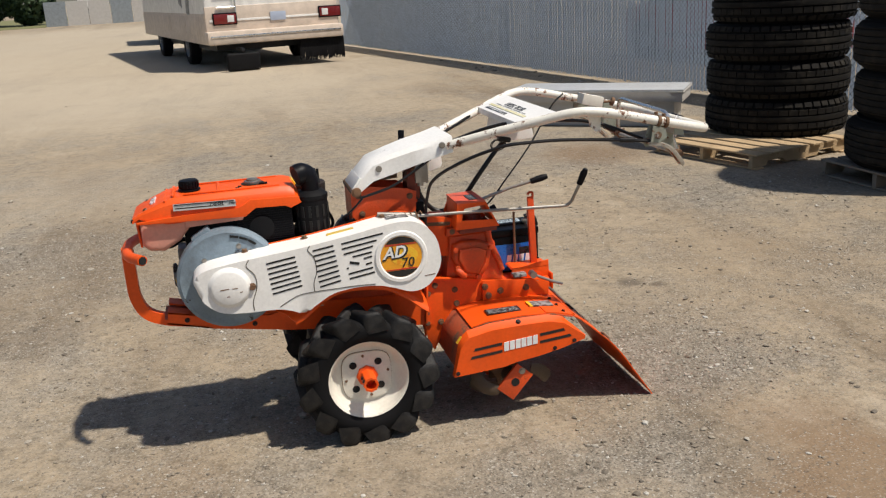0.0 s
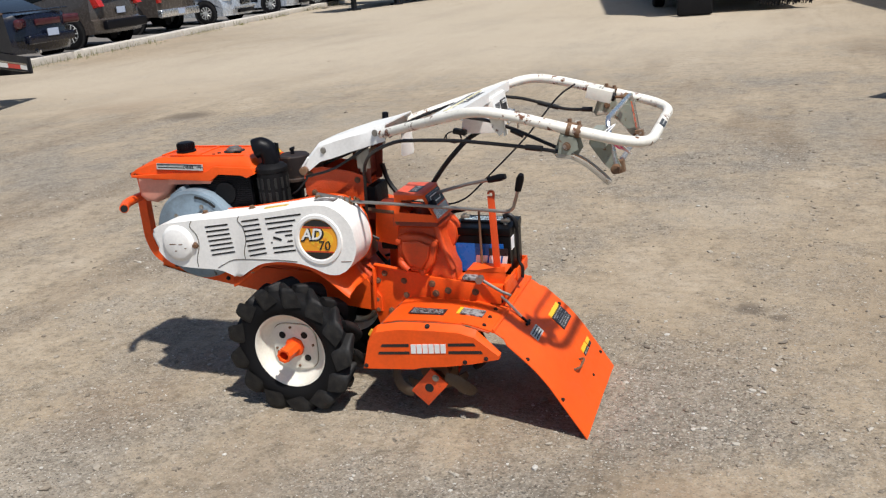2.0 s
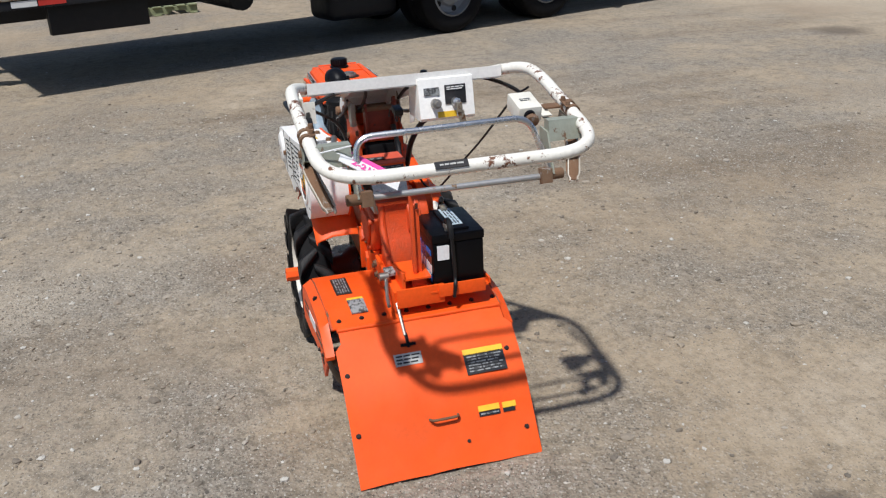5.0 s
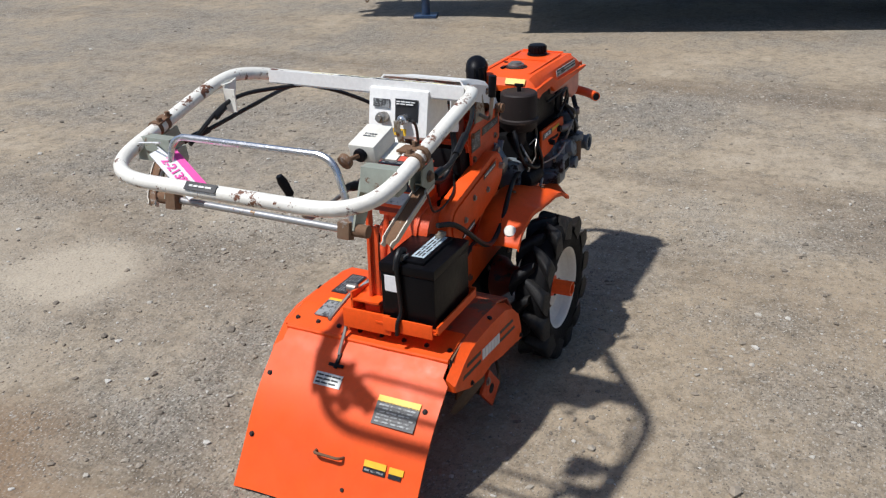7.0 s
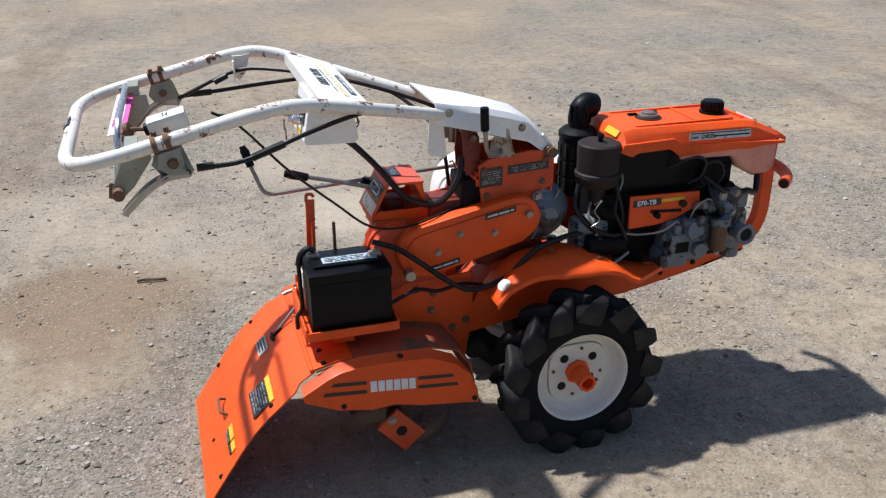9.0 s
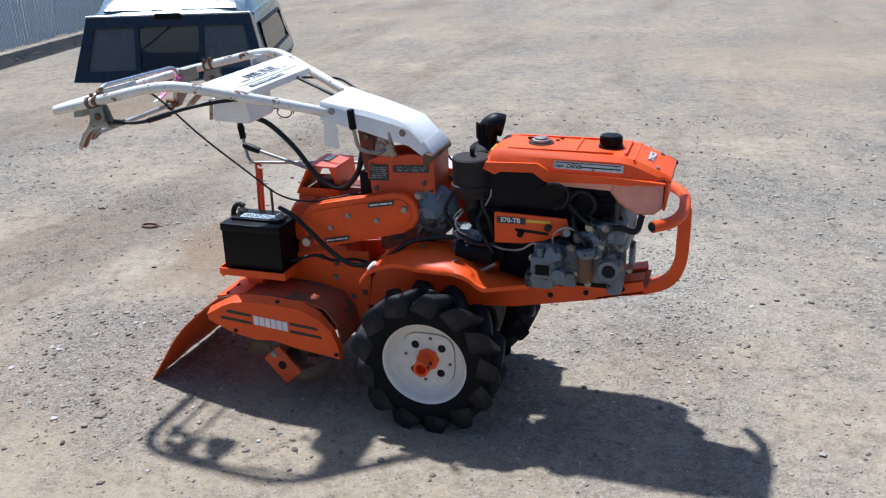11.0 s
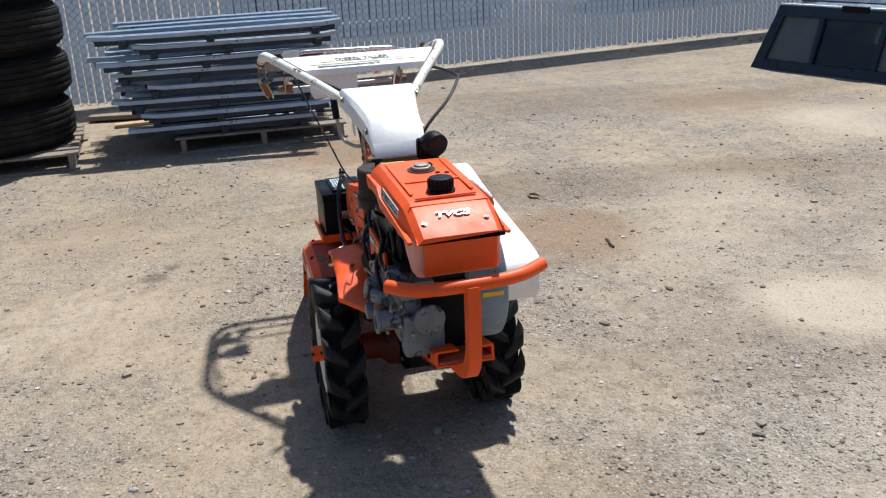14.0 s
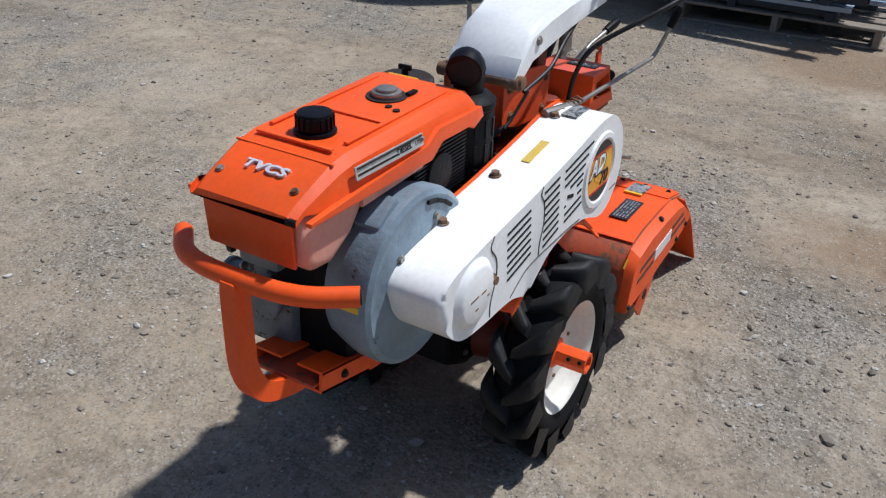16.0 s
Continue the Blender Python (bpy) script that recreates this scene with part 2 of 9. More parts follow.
MACHINE_YELLOW = surface("machine_yellow", (0.72, 0.50, 0.02), 0.4, dirt=0.2)
TAPE_WHITE = plain("white_reflective_tape", (0.70, 0.70, 0.68), 0.35)
TAPE_RED = plain("red_reflective_tape", (0.50, 0.03, 0.02), 0.35)
AMBER = plain("amber_lens", (0.75, 0.22, 0.02), 0.25)
RED_LENS = plain("red_lens", (0.17, 0.014, 0.014), 0.2)
STEEL_RIM = surface("dusty_steel_rim", (0.26, 0.27, 0.28), 0.55, 0.4, dirt=0.5)
CONCRETE = surface("curb_concrete", (0.55, 0.51, 0.45), 0.9, wear=(0.29, 0.26, 0.22), wear_at=0.6, dirt=0.4, bump=0.5)
ASPHALT = surface("pale_asphalt", (0.16, 0.15, 0.14), 0.9, dirt=0.5, fine=40, bump=0.4)
CAR_GLASS = surface("dark_car_glass", (0.012, 0.015, 0.017), 0.06, 0.0, dirt=0.06, dirt_color=(0.10, 0.10, 0.09), bump=0.0, spec=0.8)
FROSTED = surface("dusty_smoked_pane", (0.085, 0.085, 0.078), 0.14, dirt=0.35, dirt_color=(0.16, 0.15, 0.13), bump=0.0, spec=0.7)
ROOF_GLASS = surface("blue_tinted_pane", (0.03, 0.055, 0.09), 0.13, dirt=0.1, bump=0.0, spec=0.9)
CANOPY_EDGE = surface("dark_blue_frame", (0.008, 0.016, 0.030), 0.3, dirt=0.12, dirt_color=(0.08, 0.08, 0.08), bump=0.02)
CANOPY_PAINT = surface("dark_teal_paint", (0.155, 0.225, 0.265), 0.24, 0.35, dirt=0.15, dirt_color=(0.16, 0.15, 0.13), bump=0.02, coat=0.6)
RV_WHITE = surface("rv_white_panel", (0.80, 0.79, 0.76), 0.4, dirt=0.12)
RV_BEIGE = surface("rv_beige_trim", (0.62, 0.52, 0.43), 0.45, dirt=0.25)
CAR_BLUE = surface("dark_blue_car_paint", (0.0035, 0.005, 0.013), 0.22, 0.0, dirt=0.03, bump=0.0, coat=0.35, spec=0.35)
CAR_GREEN = surface("dark_green_car_paint", (0.004, 0.008, 0.011), 0.22, 0.0, dirt=0.03, bump=0.0, coat=0.35, spec=0.35)
CAR_BROWN = surface("taupe_car_paint", (0.060, 0.050, 0.043), 0.22, 0.1, dirt=0.06, bump=0.0, coat=0.4, spec=0.4)
CAR_BLACK = surface("black_car_paint", (0.012, 0.012, 0.014), 0.16, 0.1, dirt=0.12, bump=0.0, coat=0.7)
CAR_SILVER = surface("silver_car_paint", (0.50, 0.53, 0.57), 0.24, 0.5, dirt=0.12, bump=0.0, coat=0.6)
GRASS_MAT = surface("dry_grass", (0.17, 0.17, 0.07), 0.9, dirt=0.4, dirt_color=(0.30, 0.24, 0.14))
LEAF = surface("dark_tree_leaf", (0.035, 0.07, 0.025), 0.7, dirt=0.1)
BARK = surface("bark", (0.10, 0.075, 0.055), 0.9, bump=0.6)
TAILBLUE = plain("plate_blue_white", (0.40, 0.46, 0.58), 0.4)


def glass(name, tint, rough=0.03):
    m, t, b = nodes_of(name)
    b.inputs["Base Color"].default_value = (*tint, 1)
    b.inputs["Roughness"].default_value = rough
    b.inputs["IOR"].default_value = 1.45
    b.inputs["Transmission Weight"].default_value = 0.85
    film = noise_node(t, 6.0, 6.0)
    t.links.new(ramp(t, film.outputs["Fac"], [(0.4, grey(rough)), (0.8, grey(rough + 0.12))]), b.inputs["Roughness"])
    return m


DARK_GLASS = glass("smoked_glass", (0.06, 0.07, 0.07))


def gravel_material():
    """Packed sandy earth: smooth tan stretches, patches of grey chips, damp brown streaks."""
    m, t, b = nodes_of("packed_gravel")
    co = t.nodes.new("ShaderNodeTexCoord").outputs["Object"]
    laid = t.nodes.new("ShaderNodeAttribute")
    laid.attribute_name = "stoniness"
    n_big = noise_node(t, 0.16, 5.0, 0.6, co)
    n_mid = noise_node(t, 1.1, 7.0, 0.66, co)
    n_track = noise_node(t, 0.62, 7.0, 0.66, co, (1.0, 0.24, 1.0))
    n_fine = noise_node(t, 24.0, 7.0, 0.78, co)
    n_grit = noise_node(t, 150.0, 3.0, 0.7, co)
    n_spot = noise_node(t, 3.3, 8.0, 0.72, co)
    n_mottle = noise_node(t, 8.5, 8.0, 0.74, co)
    sandy = ramp(t, n_fine.outputs["Fac"], [(0.28, (0.303, 0.239, 0.160)), (0.5, (0.386, 0.311, 0.216)), (0.74, (0.442, 0.366, 0.266))])
    stony = ramp(t, n_fine.outputs["Fac"], [(0.30, (0.165, 0.141, 0.112)), (0.5, (0.298, 0.262, 0.211)), (0.70, (0.423, 0.380, 0.318))])
    where = mixc(t, 0.50, laid.outputs["Color"], n_mid.outputs["Fac"])
    where = mixc(t, 0.35, where, n_spot.outputs["Fac"])
    stones_here = ramp(t, where, [(0.42, grey(0.0)), (0.58, grey(1.0))])
    col = mixc(t, stones_here, sandy, stony)
    # washed pale sand, reddish damp earth and long brown wheel tracks
    pale = ramp(t, where, [(0.30, grey(0.75)), (0.44, grey(0))])
    col = mixc(t, pale, col, (0.478, 0.409, 0.316))
    col = mixc(t, ramp(t, n_track.outputs["Fac"], [(0.52, grey(0)), (0.64, grey(0.70))]), col, (0.199, 0.149, 0.100))
    col = mixc(t, ramp(t, n_big.outputs["Fac"], [(0.52, grey(0)), (0.70, grey(0.40))]), col, (0.343, 0.307, 0.256))
    col = mixc(t, ramp(t, n_spot.outputs["Fac"], [(0.62, grey(0)), (0.72, grey(0.5))]), col, (0.214, 0.169, 0.119))
    col = mixc(t, 0.85, col, ramp(t, n_mottle.outputs["Fac"], [(0.34, grey(0.52)), (0.50, grey(0.92)), (0.64, grey(1.0))]), "MULTIPLY")
    n_clod = noise_node(t, 27.0, 6.0, 0.7, co)
    col = mixc(t, 0.8, col, ramp(t, n_clod.outputs["Fac"], [(0.34, grey(0.62)), (0.48, grey(0.97)), (0.62, grey(1.0))]), "MULTIPLY")
    col = mixc(t, ramp(t, n_big.outputs["Fac"], [(0.36, grey(0.55)), (0.48, grey(0))]), col, (0.313, 0.241, 0.160))
    # the brown and the pale spots, their edges broken up by the mottling
    for key, tint, share in (("brown_earth", (0.233, 0.159, 0.098), 0.85), ("sand_and_haze", (0.480, 0.412, 0.315), 0.72)):
        spot = t.nodes.new("ShaderNodeAttribute")
        spot.attribute_name = key
        broken = mixc(t, 0.40, spot.outputs["Color"], n_spot.outputs["Fac"])
        col = mixc(t, ramp(t, broken, [(0.28, grey(0)), (0.62, grey(share))]), col, tint)
    # chips of several tones at three sizes, thicker on the stony patches
    for scale, keep, low, high, base_share in ((30.0, 0.26, 0.085, 0.46, 0.14), (56.0, 0.30, 0.075, 0.48, 0.30), (110.0, 0.36, 0.08, 0.47, 0.50)):
        mp = t.nodes.new("ShaderNodeMapping")
        mp.inputs["Scale"].default_value = (1.0, 1.45, 1.0)
        mp.inputs["Rotation"].default_value = (0, 0, scale * 0.37)
        wob = t.nodes.new("ShaderNodeVectorMath")
        wob.operation = "MULTIPLY_ADD"
        t.links.new(n_fine.outputs["Color"], wob.inputs[0])
        wob.inputs[1].default_value = (0.5 / scale,) * 3
        t.links.new(co, wob.inputs[2])
        t.links.new(wob.outputs[0], mp.inputs["Vector"])
        v = t.nodes.new("ShaderNodeTexVoronoi")
        v.inputs["Scale"].default_value = scale
        t.links.new(mp.outputs["Vector"], v.inputs["Vector"])
        inside = ramp(t, v.outputs["Distance"], [(keep, grey(1)), (keep + 0.06, grey(0))])
        sep = t.nodes.new("ShaderNodeSeparateColor")
        t.links.new(v.outputs["Color"], sep.inputs["Color"])
        chosen = ramp(t, sep.outputs["Red"], [(0.42, grey(0)), (0.47, grey(0.9))])
        share = ramp(t, stones_here, [(0.0, grey(base_share)), (1.0, grey(1.0))])
        both = mixc(t, 1.0, mixc(t, 1.0, inside, chosen, "MULTIPLY"), share, "MULTIPLY")
        tone = ramp(t, sep.outputs["Green"], [(0.0, (low, low * 0.9, low * 0.78)), (0.5, (0.243, 0.204, 0.157)), (1.0, (high, high * 0.93, high * 0.81))])
        col = mixc(t, both, col, tone)
    col = mixc(t, ramp(t, stones_here, [(0.0, grey(0.24)), (1.0, grey(0.46))]), col, ramp(t, n_grit.outputs["Fac"], [(0.30, grey(0.45)), (0.60, grey(1.0))]), "MULTIPLY")
    # oil spots
    for x, y, r in ((1.654, 0.984, 0.085), (1.78, 0.90, 0.05), (-4.9, 6.2, 0.35)):
        d = t.nodes.new("ShaderNodeVectorMath")
        d.operation = "DISTANCE"
        t.links.new(co, d.inputs[0])
        d.inputs[1].default_value = (x, y, 0)
        ad = t.nodes.new("ShaderNodeMath")
        ad.operation = "MULTIPLY_ADD"
        t.links.new(n_fine.outputs["Fac"], ad.inputs[0])
        ad.inputs[1].default_value = r * 0.8
        t.links.new(d.outputs["Value"], ad.inputs[2])
        col = mixc(t, ramp(t, ad.outputs[0], [(min(0.95, r * 0.8), grey(0.72)), (min(1.0, r * 1.5), grey(0))]), col, (0.100, 0.081, 0.064))
    t.links.new(col, b.inputs["Base Color"])
    b.inputs["Roughness"].default_value = 0.93
    b.inputs["Specular IOR Level"].default_value = 0.2
    v2 = t.nodes.new("ShaderNodeTexVoronoi")
    v2.inputs["Scale"].default_value = 70.0
    t.links.new(co, v2.inputs["Vector"])
    h1 = mixc(t, 0.5, n_fine.outputs["Color"], n_grit.outputs["Color"])
    h = mixc(t, 0.45, h1, v2.outputs["Distance"])
    bp = t.nodes.new("ShaderNodeBump")
    t.links.new(ramp(t, stones_here, [(0.0, grey(0.26)), (1.0, grey(0.90))]), bp.inputs["Strength"])
    bp.inputs["Distance"].default_value = 0.016
    t.links.new(h, bp.inputs["Height"])
    t.links.new(bp.outputs["Normal"], b.inputs["Normal"])
    return m


def stone_material():
    m, t, b = nodes_of("loose_stones")
    g = t.nodes.new("ShaderNodeNewGeometry")
    col = ramp(t, g.outputs["Random Per Island"], [(0.0, (0.150, 0.128, 0.102)), (0.22, (0.225, 0.188, 0.145)), (0.55, (0.313, 0.264, 0.202)), (0.86, (0.403, 0.360, 0.296)), (1.0, (0.558, 0.532, 0.479))])
    n = noise_node(t, 120.0, 3.0)
    col = mixc(t, 0.5, col, ramp(t, n.outputs["Fac"], [(0.3, grey(0.6)), (0.7, grey(1.0))]), "MULTIPLY")
    t.links.new(col, b.inputs["Base Color"])
    b.inputs["Roughness"].default_value = 0.9
    return m


GRAVEL, STONES = gravel_material(), stone_material()


# ---------------------------------------------------------------- mesh helpers
def finish(bm, name, material, sharp=35):
    bmesh.ops.recalc_face_normals(bm, faces=bm.faces)
    me = bpy.data.meshes.new(name)
    bm.to_mesh(me)
    bm.free()
    for mt in material if isinstance(material, (list, tuple)) else [material]:
        me.materials.append(mt)
    me.polygons.foreach_set("use_smooth", [True] * len(me.polygons))
    me.set_sharp_from_angle(angle=radians(sharp))
    return me


def part(name, bm, material, parent=None, label="", sharp=35):
    ob = new(name, finish(bm, name, material, sharp))
    if parent is not None:
        ob.parent = parent
    return tagged(ob, label)


def thing(name, label, category, m=None, group="", kind=""):
    ob = new(name)
    ob.empty_display_size = 0.1
    if m is not None:
        ob.matrix_basis = m
    return tagged(ob, label, category, group, kind)


def box(bm, c, s, m=None, bevel=0.0, seg=2):
    """A box of size s at c, turned by m about its centre."""
    base = Matrix.Translation(c) @ (m.to_4x4() if m is not None else Matrix()) @ Matrix.Diagonal((*s, 1))
    got = bmesh.ops.create_cube(bm, size=1.0, matrix=base)
    if bevel:
        edges = {e for v in got["verts"] for e in v.link_edges}
        bmesh.ops.bevel(bm, geom=list(edges), offset=bevel, segments=seg, affect="EDGES", profile=0.6)
    return bm


def cyl(bm, a, b, r, r2=None, n=20, bevel=0.0, caps=True):
    a, b = Vector(a), Vector(b)
    d = b - a
    m = Matrix.Translation((a + b) / 2) @ d.to_track_quat("Z", "Y").to_matrix().to_4x4()
    got = bmesh.ops.create_cone(bm, cap_ends=caps, segments=n, radius1=r, radius2=r if r2 is None else r2, depth=d.length, matrix=m)
    if bevel and caps:
        edges = [e for e in {e for v in got["verts"] for e in v.link_edges} if any(len(f.verts) > 4 for f in e.link_faces)]
        bmesh.ops.bevel(bm, geom=edges, offset=bevel, segments=2, affect="EDGES", profile=0.6)
    return bm


def rounded(pts, rad, n=6, closed=False):
    """The line through pts with its corners rounded."""
    pts = [Vector(p) for p in pts]
    out, count = [], len(pts)
    for i, p in enumerate(pts):
        if not closed and i in (0, count - 1):
            out.append(p)
            continue
        a, b = pts[i - 1], pts[(i + 1) % count]
        ra = min(rad, (a - p).length * 0.48)
        rb = min(rad, (b - p).length * 0.48)
        p0, p2 = p + (a - p).normalized() * ra, p + (b - p).normalized() * rb
        for k in range(n + 1):
            s = k / n
            out.append(p0 * (1 - s) ** 2 + p * 2 * s * (1 - s) + p2 * s * s)
    return out


def smooth_line(pts, n=6):
    """A Catmull-Rom line through pts."""
    p = [Vector(q) for q in pts]
    p = [p[0] * 2 - p[1]] + p + [p[-1] * 2 - p[-2]]
    out = []
    for i in range(1, len(p) - 2):
        for k in range(n):
            s = k / n
            out.append(0.5 * ((2 * p[i]) + (p[i + 1] - p[i - 1]) * s + (2 * p[i - 1] - 5 * p[i] + 4 * p[i + 1] - p[i + 2]) * s * s + (3 * p[i] - p[i - 1] - 3 * p[i + 1] + p[i + 2]) * s ** 3))
    return out + [p[-2]]


def tube(bm, pts, r, n=10, closed=False, squash=(1, 1), caps=True):
    """A round (or squashed) bar along the line pts; r: one radius or one for each point."""
    pts = [Vector(p) for p in pts]
    count = len(pts)
    radii = r if isinstance(r, (list, tuple)) else [r] * count
    up, rings = None, []
    for i, p in enumerate(pts):
        a = pts[i - 1] if i or closed else p
        b = pts[(i + 1) % count] if i < count - 1 or closed else p
        d = (b - a).normalized()
        if up is None:
            up = d.orthogonal().normalized() if abs(d.z) > 0.9 else (Vector((0, 0, 1)) - d * d.z).normalized()
        up = (up - d * up.dot(d)).normalized()
        side = d.cross(up)
        rings.append([bm.verts.new(p + radii[i] * (math.cos(w) * side * squash[0] + math.sin(w) * up * squash[1])) for w in [2 * math.pi * k / n for k in range(n)]])
    for i in range(count if closed else count - 1):
        a, b = rings[i], rings[(i + 1) % count]
        for k in range(n):
            bm.faces.new((a[k], a[(k + 1) % n], b[(k + 1) % n], b[k]))
    if caps and not closed:
        bm.faces.new(rings[0])
        bm.faces.new(rings[-1])
    return bm


def prism(bm, outline, y0, y1, bevel=0.0, seg=2, axis="y"):
    """The outline (x, z) drawn out along y (or (y, z) along x, or (x, y) along z)."""
    def at(u, v, w):
        return {"y": (u, w, v), "x": (w, u, v), "z": (u, v, w)}[axis]
    va = [bm.verts.new(at(u, v, y0)) for u, v in outline]
    vb = [bm.verts.new(at(u, v, y1)) for u, v in outline]
    fa, fb = bm.faces.new(va), bm.faces.new(vb)
    n = len(outline)
    for i in range(n):
        bm.faces.new((va[i], va[(i + 1) % n], vb[(i + 1) % n], vb[i]))
    if bevel:
        edges = list({e for f in (fa, fb) for e in f.edges})
        bmesh.ops.bevel(bm, geom=edges, offset=bevel, segments=seg, affect="EDGES", profile=0.6)
    return bm


def sheet(bm, line, y0, y1, thick=0.004, axis="y"):
    """A bent sheet: the open line (x, z) drawn out along y and given a thickness."""
    pts = [Vector((u, v)) for u, v in line]
    off = []
    for i, p in enumerate(pts):
        d = (pts[min(i + 1, len(pts) - 1)] - pts[max(i - 1, 0)]).normalized()
        off.append(p + Vector((-d.y, d.x)) * thick)
    return prism(bm, [tuple(p) for p in pts] + [tuple(p) for p in reversed(off)], y0, y1, axis=axis)


def lathe(bm, profile, centre, axis="y", n=32):
    """Turns the profile of (radius, along) round an axis through centre."""
    c = Vector(centre)
    rings = []
    for r, a in profile:
        ring = []
        for k in range(n):
            w = 2 * math.pi * k / n
            p = {"y": (r * math.cos(w), a, r * math.sin(w)), "z": (r * math.cos(w), r * math.sin(w), a), "x": (a, r * math.cos(w), r * math.sin(w))}[axis]
            ring.append(bm.verts.new(c + Vector(p)))
        rings.append(ring)
    for a, b in zip(rings, rings[1:]):
        for k in range(n):
            bm.faces.new((a[k], a[(k + 1) % n], b[(k + 1) % n], b[k]))
    return bm


def spline2(pts, n=5, closed=False):
    """A smooth line through points of a plane."""
    if closed:
        pts = [pts[-1], *pts, pts[0], pts[1]]
        out = smooth_line([(u, 0, v) for u, v in pts], n)
        out = out[n:-2 * n]
    else:
        out = smooth_line([(u, 0, v) for u, v in pts], n)
    return [(p.x, p.z) for p in out]


def B():
    return bmesh.new()


def quad_label(c, right, up, w, h, thick=0.0015):
    """A thin plate for a label: centre, the ways right and up on it, its size."""
    r, u = Vector(right).normalized(), Vector(up).normalized()
    nrm = r.cross(u)
    m = Matrix((r, nrm, u)).transposed()
    return box(B(), Vector(c) + nrm * 0, (w, thick, h), m)


def lettering(name, text, c, right, up, size, material, parent, extrude=0.001, bold=0.0, shear=0.0, label="", flat=1.0):
    """Words as a mesh, centred at c, read along right; flat lowers the letters."""
    cu = bpy.data.curves.new(name, "FONT")
    cu.body, cu.size, cu.extrude, cu.offset, cu.shear = text, size, extrude, bold, shear
    cu.align_x, cu.align_y = "CENTER", "CENTER"
    cu.resolution_u = 3
    ob = bpy.data.objects.new(name, cu)
    scene.collection.objects.link(ob)
    me = bpy.data.meshes.new_from_object(ob.evaluated_get(bpy.context.evaluated_depsgraph_get()))
    bpy.data.objects.remove(ob)
    bpy.data.curves.remove(cu)
    r, u = Vector(right).normalized(), Vector(up).normalized()
    m = Matrix((r, u * flat, r.cross(u))).transposed().to_4x4()
    m.translation = c
    me.transform(m)
    me.materials.clear()
    me.materials.append(material)
    me.name = name
    ob = new(name, me)
    if parent is not None:
        ob.parent = parent
    return tagged(ob, label)


def bars(bm, c, right, up, w, h, rows, thick=0.0012, seed=1):
    """Lines of unreadable small print: thin bars of uneven length."""
    rnd = random.Random(seed)
    r, u = Vector(right).normalized(), Vector(up).normalized()
    m = Matrix((r, r.cross(u), u)).transposed()
    for k in range(rows):
        z = (0.5 - (k + 0.5) / rows) * h
        x = -w / 2
        while x < w / 2 - 0.1 * w:
            length = min(rnd.uniform(0.15, 0.4) * w, w / 2 - x)
            box(bm, Vector(c) + u * z + r * (x + length / 2), (length, thick, h / rows * 0.45), m)
            x += length + 0.05 * w
    return bm


def bolt(c, d, r=0.008, h=0.007):
    """A hexagon bolt head on a washer."""
    bm = B()
    c, d = Vector(c), Vector(d).normalized()
    cyl(bm, c, c + d * 0.0025, r * 1.35, n=12)
    cyl(bm, c + d * 0.0024, c + d * h, r, n=6)
    return bm

UP_Z = Vector((0, 0, 1))


# ---------------------------------------------------------------- ground
PATCHES = ((0.19, -1.90, 0.33, -0.40), (-0.72, -1.26, 0.40, 0.32), (-0.65, -0.57, 0.32, 0.22), (1.27, 1.27, 0.5, -0.28), (1.44, 0.29, 0.35, 0.2), (1.01, -0.71, 0.32, 0.30), (1.50, -0.68, 0.35, -0.25), (0.70, -0.47, 0.2, -0.3), (0.42, -0.75, 0.25, 0.25), (1.54, -0.12, 0.25, 0.15), (-0.74, 0.62, 0.3, -0.25))


# where the earth shows reddish brown, and where it is pale: x, y, radius, strength
BROWN_SPOTS = ((1.45, -1.26, 0.42, 0.75), (1.70, -1.22, 0.30, 0.55), (1.56, -0.70, 0.28, 0.45), (3.0, 4.55, 0.55, 0.8), (3.95, -0.35, 0.55, 0.9), (4.45, -3.8, 0.8, 0.5), (-6.4, 6.9, 0.6, 0.6), (2.2, -3.0, 0.7, 0.35), (-0.75, -0.45, 0.35, 0.35), (0.9, -0.35, 0.35, 0.3), (4.1, 2.8, 0.5, 0.5))
# washed pale sand; the last four put far haze into the colour
PALE_SPOTS = ((0.23, -1.90, 0.33, 0.95), (-0.60, -1.62, 0.32, 0.4), (1.9, -2.4, 0.5, 0.5), (0.3, -2.9, 0.8, 0.45), (3.2, -4.4, 0.7, 0.6), (-2.0, 5.0, 1.4, 0.4), (1.5, 2.6, 0.5, 0.4), (1.1, -1.75, 0.45, 0.40), (-0.9, -1.1, 0.5, 0.35), (-1.5, 0.7, 0.6, 0.30), (-2.0, 14.0, 5.5, 0.75), (-9.0, 9.5, 4.5, 0.6), (-6.0, 26.0, 9.0, 0.95), (-6.0, 44.0, 14.0, 0.95))


def spot_sum(spots, x, y):
    return min(1.0, sum(k * math.exp(-(((x - a) ** 2 + (y - b) ** 2) / (r * r)) ** 1.4) for a, b, r, k in spots if abs(x - a) < 2.5 * r and abs(y - b) < 2.5 * r))


